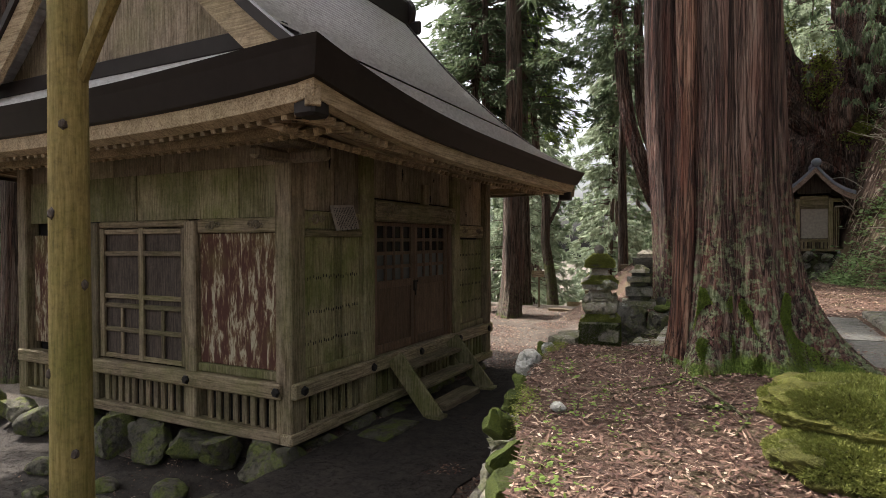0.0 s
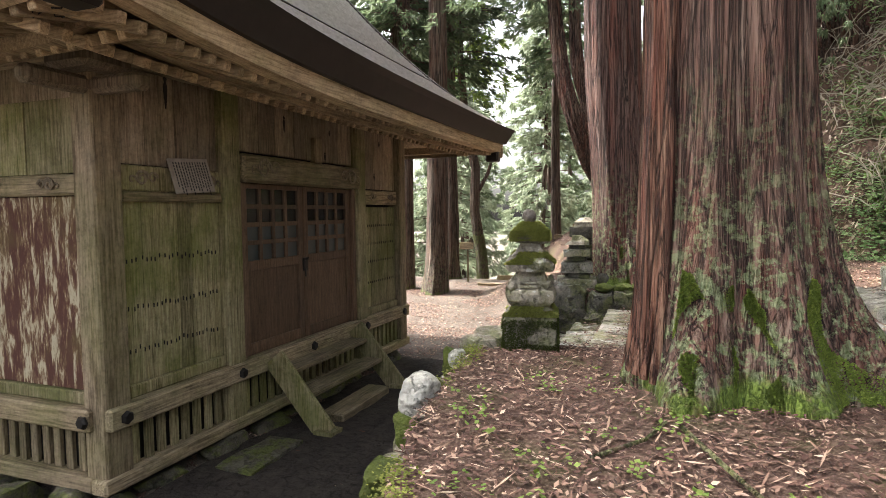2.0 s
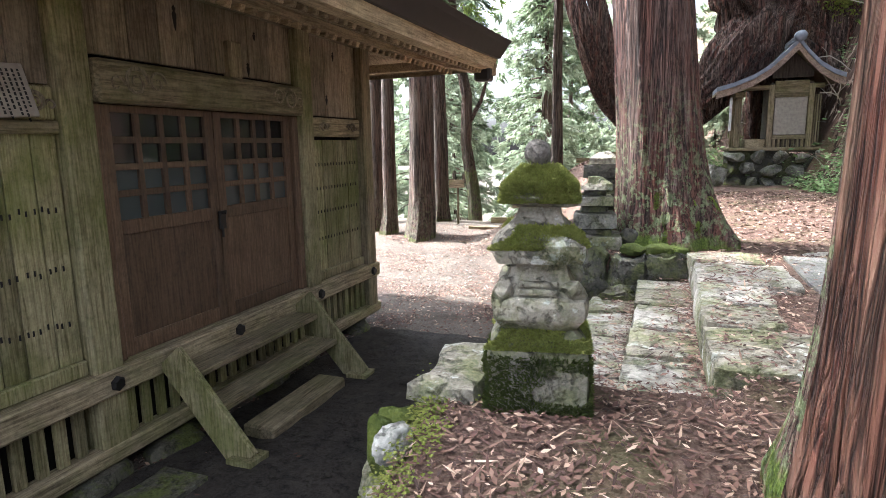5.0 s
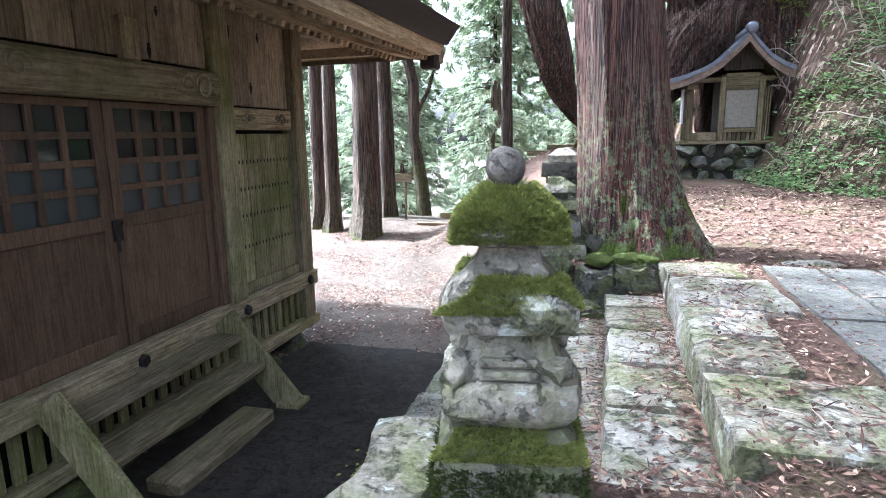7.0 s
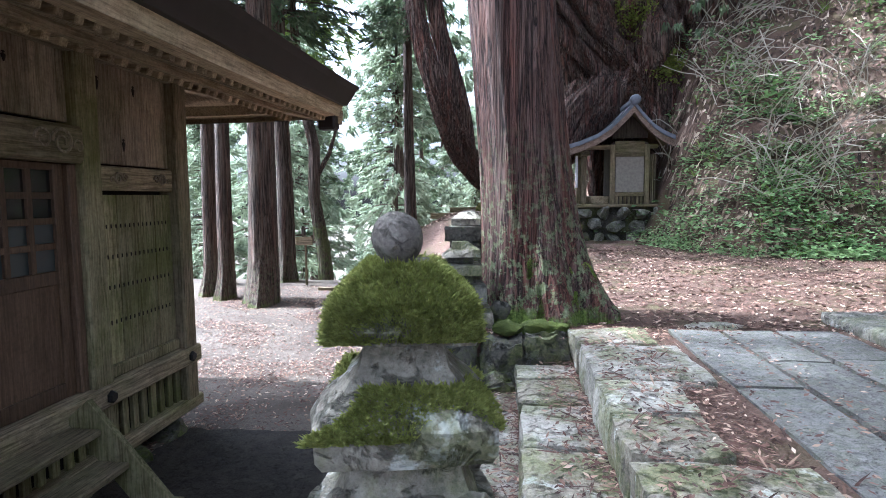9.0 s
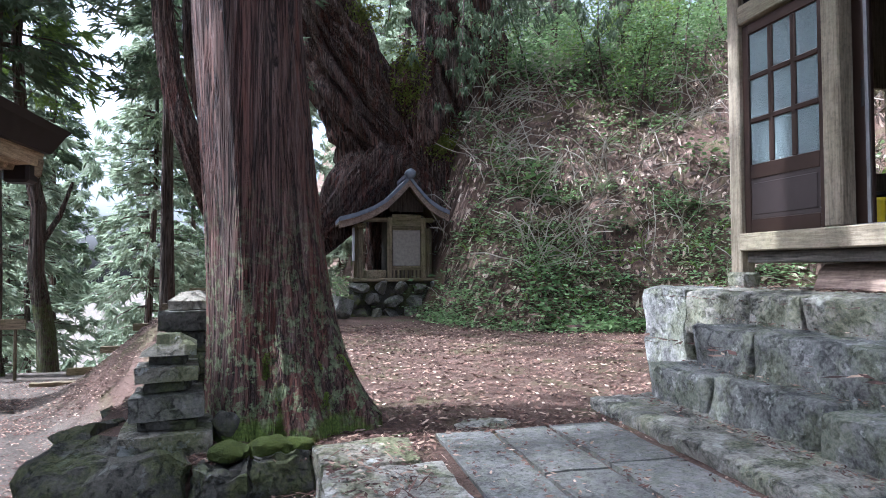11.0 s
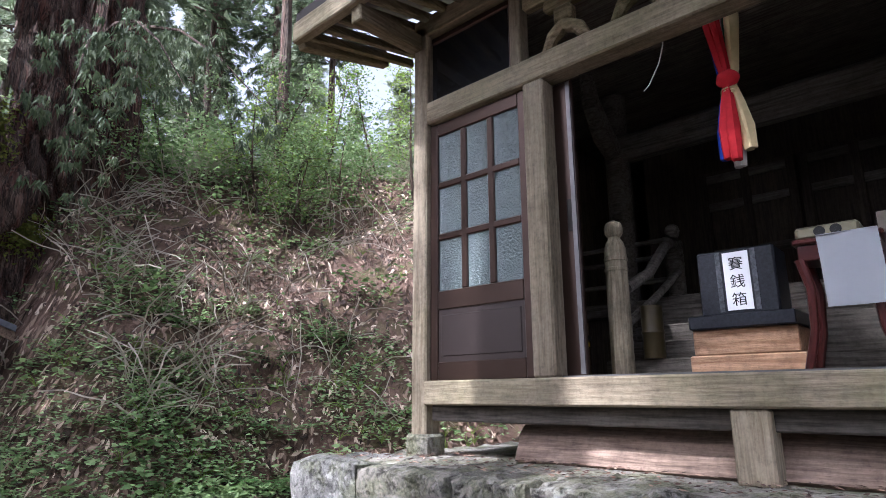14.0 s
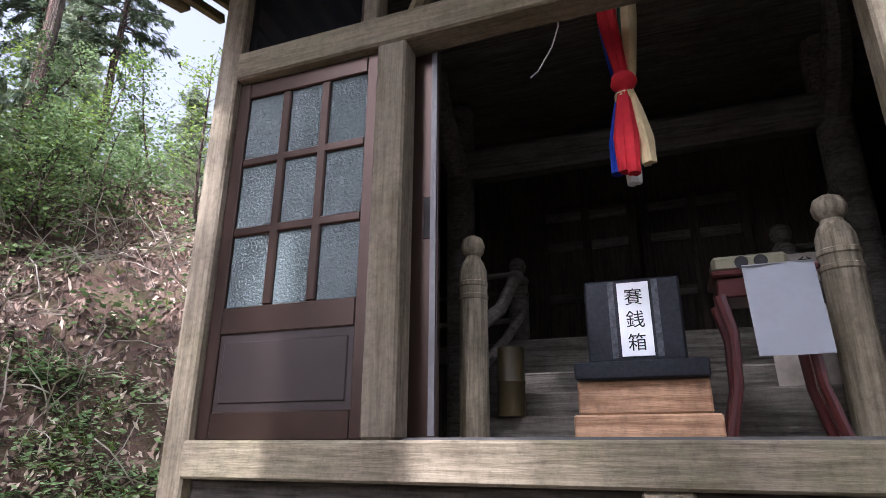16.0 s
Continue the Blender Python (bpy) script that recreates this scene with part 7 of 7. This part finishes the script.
def fern(x, y, size, n, label, seed):
    rnd = random.Random(seed)
    t = thing("fern", (x, y, land(x, y)), label, "fern", "ferns on the bank")
    for i in range(n):
        a = 2 * math.pi * i / n + rnd.uniform(-.3, .3)
        out = Vector((math.cos(a), math.sin(a), 0))
        verts, faces = [], []
        for j in range(14):
            f = (j + 1) / 15
            p = Vector((x, y, land(x, y))) + out * size * f + Vector((0, 0, size * (1.0 * f - 0.95 * f * f)))
            w = size * 0.22 * math.sin(math.pi * min(1, f * 0.9 + 0.12))
            side = out.cross(Vector((0, 0, 1)))
            for s in (1, -1):
                k3 = len(verts)
                e = p + side * s * w + out * w * 0.35 + Vector((0, 0, -0.12 * w))
                b = out * size * 0.028
                verts += [(p - b)[:], (p + b)[:], (e + b * 0.3)[:], (e - b * 0.3)[:]]
                faces.append((k3, k3 + 1, k3 + 2, k3 + 3))
        raw("frond", verts, faces, "fern", t)


for i, (x, y, s, n) in enumerate(((5.3, 15.9, 0.9, 9), (4.6, 17.0, 0.6, 7), (3.9, 16.9, 0.55, 7), (6.2, 17.5, 0.7, 8), (3.3, 17.6, 0.5, 7), (5.9, 16.4, 0.85, 9), (4.3, 18.2, 0.6, 8), (7.2, 17.2, 0.7, 8), (3.6, 18.6, 0.6, 7), (5.2, 18.8, 0.65, 8))):
    fern(x, y, s, n, "green fern arching over the leaf litter", i)

# overhanging cedar sprays
over = thing("cedar_branch", (4.2, 16.5, 6.3), "dark drooping cedar branch hanging over the bank", "branch")
rnd = random.Random(55)
verts, faces = [], []
bm = bmesh.new()
for (a, b) in (((3.9, 22.2, 9.5), (3.6, 16.3, 5.9)), ((3.9, 22.2, 9.0), (2.4, 17.4, 5.6)), ((4.2, 22.3, 9.8), (5.2, 16.8, 6.4)), ((3.6, 22.0, 7.5), (3.0, 19.5, 5.0))):
    a, b = Vector(a), Vector(b)
    pts = [a.lerp(b, t) + Vector((0, 0, 0.8 * math.sin(math.pi * t))) for t in (0, 0.25, 0.5, 0.75, 1)]
    tube(bm, pts, [0.06, 0.045, 0.03, 0.02, 0.008], 5)
    for i in range(46):
        t = 0.35 + 0.65 * rnd.random()
        p = a.lerp(b, t) + Vector((rnd.gauss(0, .45), rnd.gauss(0, .4), 0.8 * math.sin(math.pi * t) - abs(rnd.gauss(0, 0.35))))
        sprays(verts, faces, p, Vector((0, -0.2, -1)), rnd, 0.26, 12)
part("bough", bm, "bark3", over)
raw("needles", verts, faces, "needles", over)

# ---- leaf litter, twigs and weeds ----
def litter(name, n, where, size, material, seed, label, cat, long=1.0, drape=False):
    rnd = random.Random(seed)
    verts, faces = [], []
    for _ in range(n):
        x, y = where(rnd)
        z = land(x, y) + 0.012
        a = rnd.uniform(0, 6.28)
        l = size * rnd.uniform(0.4, 1.5)
        u = Vector((math.cos(a), math.sin(a), rnd.uniform(-.35, .35))) * l * long
        v = Vector((-math.sin(a), math.cos(a), rnd.uniform(-.5, .5))) * l * 0.42 / long
        c = Vector((x, y, z + abs(u.z) * 0.5 + abs(v.z) * 0.4))
        i = len(verts)
        four = [c - u, c + v, c + u, c - v * 0.8]
        if drape:
            for w in four:
                w.z = land(w.x, w.y) + rnd.uniform(0.01, 0.06)
        verts += [w[:] for w in four]
        faces.append((i, i + 1, i + 2, i + 3))
    return tagged(raw(name, verts, faces, material), label, cat, kind="stuff")


def near_bank(rnd):
    while True:
        x, y = rnd.uniform(-2.0, 2.2), 0.8 + 9.4 * rnd.random() ** 1.25
        if x > along(y, EDGE) + 0.05 and not (x > 1.4 and y > 6) and not (0.05 < x < 1.45 and 6 < y < 10 and rnd.random() > 0.12):
            return x, y


litter("leaf_litter", 48000, near_bank, 0.017, "litter", 1, "brown dead leaves and bark scraps on the ground", "leaf litter")
litter("cedar_twigs", 7000, near_bank, 0.022, "litter", 2, "fallen red-brown cedar twigs", "twigs", 2.1)
litter("leaf_litter", 30000, lambda r: (r.uniform(-2, 5), r.uniform(9.9, 18)), 0.027, "litter", 3, "brown dead leaves under the cedars", "leaf litter")
litter("leaf_litter", 30000, lambda r: (r.uniform(-9, -2.4), r.uniform(4, 21)), 0.028, "litter", 5, "scattered dead leaves in the yard", "leaf litter")


def drifts(rnd):
    while True:
        x, y = rnd.uniform(-8, -2.0), rnd.uniform(5, 19)
        if noise.noise(Vector((x * 0.9, y * 0.9, 3.0))) > 0.05:
            return x, y


litter("leaf_litter", 26000, drifts, 0.026, "litter", 7, "drifts of dark dead leaves in the yard", "leaf litter")


def bank_xy(rnd):
    p = on_bank(rnd)
    return p.x, p.y


litter("leaf_litter", 36000, bank_xy, 0.06, "litter_pale", 6, "dead leaves on the steep bank", "leaf litter", 1.0, True)


def weeds(rnd):
    x, y = rnd.choice(((-0.95, 3.6), (-0.75, 3.3), (-0.6, 4.0), (-1.25, 4.4), (-0.9, 2.6), (-0.8, 2.2), (-0.2, 3.6), (-1.0, 5.0), (-0.45, 4.5), (-1.15, 3.1)))
    x, y = x + rnd.gauss(0, 0.16), y + rnd.gauss(0, 0.18)
    x = max(x, along(y, EDGE) + 0.03)
    return Vector((x, y, land(x, y)))


leafy("weeds", 130, 6, 0.026, 0.018, "leaf_light", 8, "small bright green seedlings among the leaves", weeds, 0.04)


def edge_spot(rnd):
    y = rnd.uniform(0.9, 6.4)
    x = along(y, EDGE) + 0.03 + abs(rnd.gauss(0, 0.07))
    return Vector((x, y, land(x, y)))


leafy("moss_fringe", 650, 12, 0.016, 0.028, "moss_tuft", 9, "moss and small plants on the edge of the bank", edge_spot, 0.015, 1.1)


def stick(pts, r, label):
    t = thing("stick", pts[0], label, "stick", "fallen sticks")
    part("wood", tube(bmesh.new(), [(x, y, land(x, y) + r + dz) for x, y, dz in pts], [r * (1 - 0.12 * i) for i in range(len(pts))], 7), "bark3", t, smooth=True)


stick([(-0.35, 4.55, 0), (-0.2, 4.15, 0.01), (-0.08, 3.8, 0.02), (0.0, 3.55, 0.01), (-0.06, 3.25, 0)], 0.012, "bent grey fallen stick on the leaves")
stick([(-0.3, 3.72, 0), (-0.16, 3.82, 0.01), (-0.08, 3.83, 0)], 0.015, "short broken grey stick on leaves")
stick([(-0.95, 9.75, 0), (-0.4, 9.95, 0.02), (0.05, 10.2, 0.0)], 0.012, "thin fallen branch by the cedar root")
stick([(-0.7, 4.1, 0), (-0.5, 4.35, 0.01), (-0.42, 4.6, 0)], 0.01, "thin dark twig lying on leaves")


for c, s, n in (((0.49, 3.16, 0.20), (0.42, 0.40, 0.15), 15000), ((0.45, 2.90, 0.02), (0.37, 0.32, 0.15), 13000)):
    def shell(rnd, c=c, s=s):
        d = Vector((rnd.gauss(0, 1), rnd.gauss(0, 1), abs(rnd.gauss(0, 1)))).normalized()
        return Vector(c) + Vector((d.x * s[0], d.y * s[1], d.z * s[2])) * (1.0 + 0.10 * noise.noise(d * 3.0)), d
    rnd = random.Random(n)
    tagged(sprout(None, shell, n, 0.022, n, "moss_yellow"), "thick yellow-green moss on the boulders", "moss", kind="stuff")


def tread_height(x, y):
    """The top of whatever stonework lies at x, y."""
    if 6.75 < y < 9.75 and -2.4 < x < -0.70:
        return -0.33 - 0.185 * min(3, int((-0.68 - x) / 0.44))
    if 6.75 < y < 9.95 and -0.70 < x < -0.1:
        return -0.07
    if 0.1 < x < 1.42 and 6 < y < 10.05:
        return -0.10
    if 1.55 < x < 2.0:
        return -0.01
    if 2.06 < x < 2.32:
        return 0.26
    if 2.4 < x < 2.72:
        return 0.585
    return 0.835


def on_stone(name, n, where, size, seed, label, long=1.0, material="litter"):
    rnd = random.Random(seed)
    verts, faces = [], []
    for _ in range(n):
        x, y = where(rnd)
        a, l = rnd.uniform(0, 6.28), size * rnd.uniform(0.4, 1.5)
        u = Vector((math.cos(a), math.sin(a), rnd.uniform(-.2, .2))) * l * long
        v = Vector((-math.sin(a), math.cos(a), rnd.uniform(-.4, .4))) * l * 0.42 / long
        c = Vector((x, y, tread_height(x, y) + 0.018 + abs(u.z) * 0.5))
        i = len(verts)
        verts += [(c - u)[:], (c + v)[:], (c + u)[:], (c - v * 0.8)[:]]
        faces.append((i, i + 1, i + 2, i + 3))
    return tagged(raw(name, verts, faces, material), label, "leaf litter", kind="stuff")


def stair_spot(rnd):
    i = rnd.randrange(-1, 4)
    edge = -0.68 - 0.44 * i
    return (edge - 0.02 - 0.3 * rnd.random() ** 2.2 if i >= 0 else rnd.uniform(-0.66, -0.12)), 6.75 + 3.0 * rnd.random()


on_stone("leaf_litter", 5200, stair_spot, 0.02, 1, "dead leaves and needles gathered on the stone stairs")
on_stone("cedar_twigs", 700, stair_spot, 0.03, 2, "fallen cedar twigs on the stone stairs", 2.4)
on_stone("leaf_litter", 1500, lambda r: (r.choice((0.5, 0.93, 0.12, 1.4)) + r.gauss(0, 0.07), r.uniform(6.2, 10)), 0.018, 3, "needles in the joints of the paving")
on_stone("leaf_litter", 1400, lambda r: (r.choice((1.95, 2.28, 2.68, 1.9)) - abs(r.gauss(0, 0.08)), r.uniform(6, 10.3)), 0.018, 4, "dead leaves on the front steps")
on_stone("leaf_litter", 1800, lambda r: (r.uniform(2.8, 3.6), r.uniform(6, 11.4)), 0.018, 5, "dead leaves on the platform")

# distant woods, bright haze painted in by the pale foliage
rnd = random.Random(91)
verts, faces = [], []
for _ in range(5200):
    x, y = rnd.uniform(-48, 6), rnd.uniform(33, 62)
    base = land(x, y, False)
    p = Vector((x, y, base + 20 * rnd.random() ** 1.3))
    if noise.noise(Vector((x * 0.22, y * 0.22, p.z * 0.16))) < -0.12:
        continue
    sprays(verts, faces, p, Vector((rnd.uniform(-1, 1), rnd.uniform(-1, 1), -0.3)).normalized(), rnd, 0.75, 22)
tagged(raw("distant_woods", verts, faces, "needles_hazy"), "conifer woods falling away behind, haze in their pale green", "woods", kind="stuff")
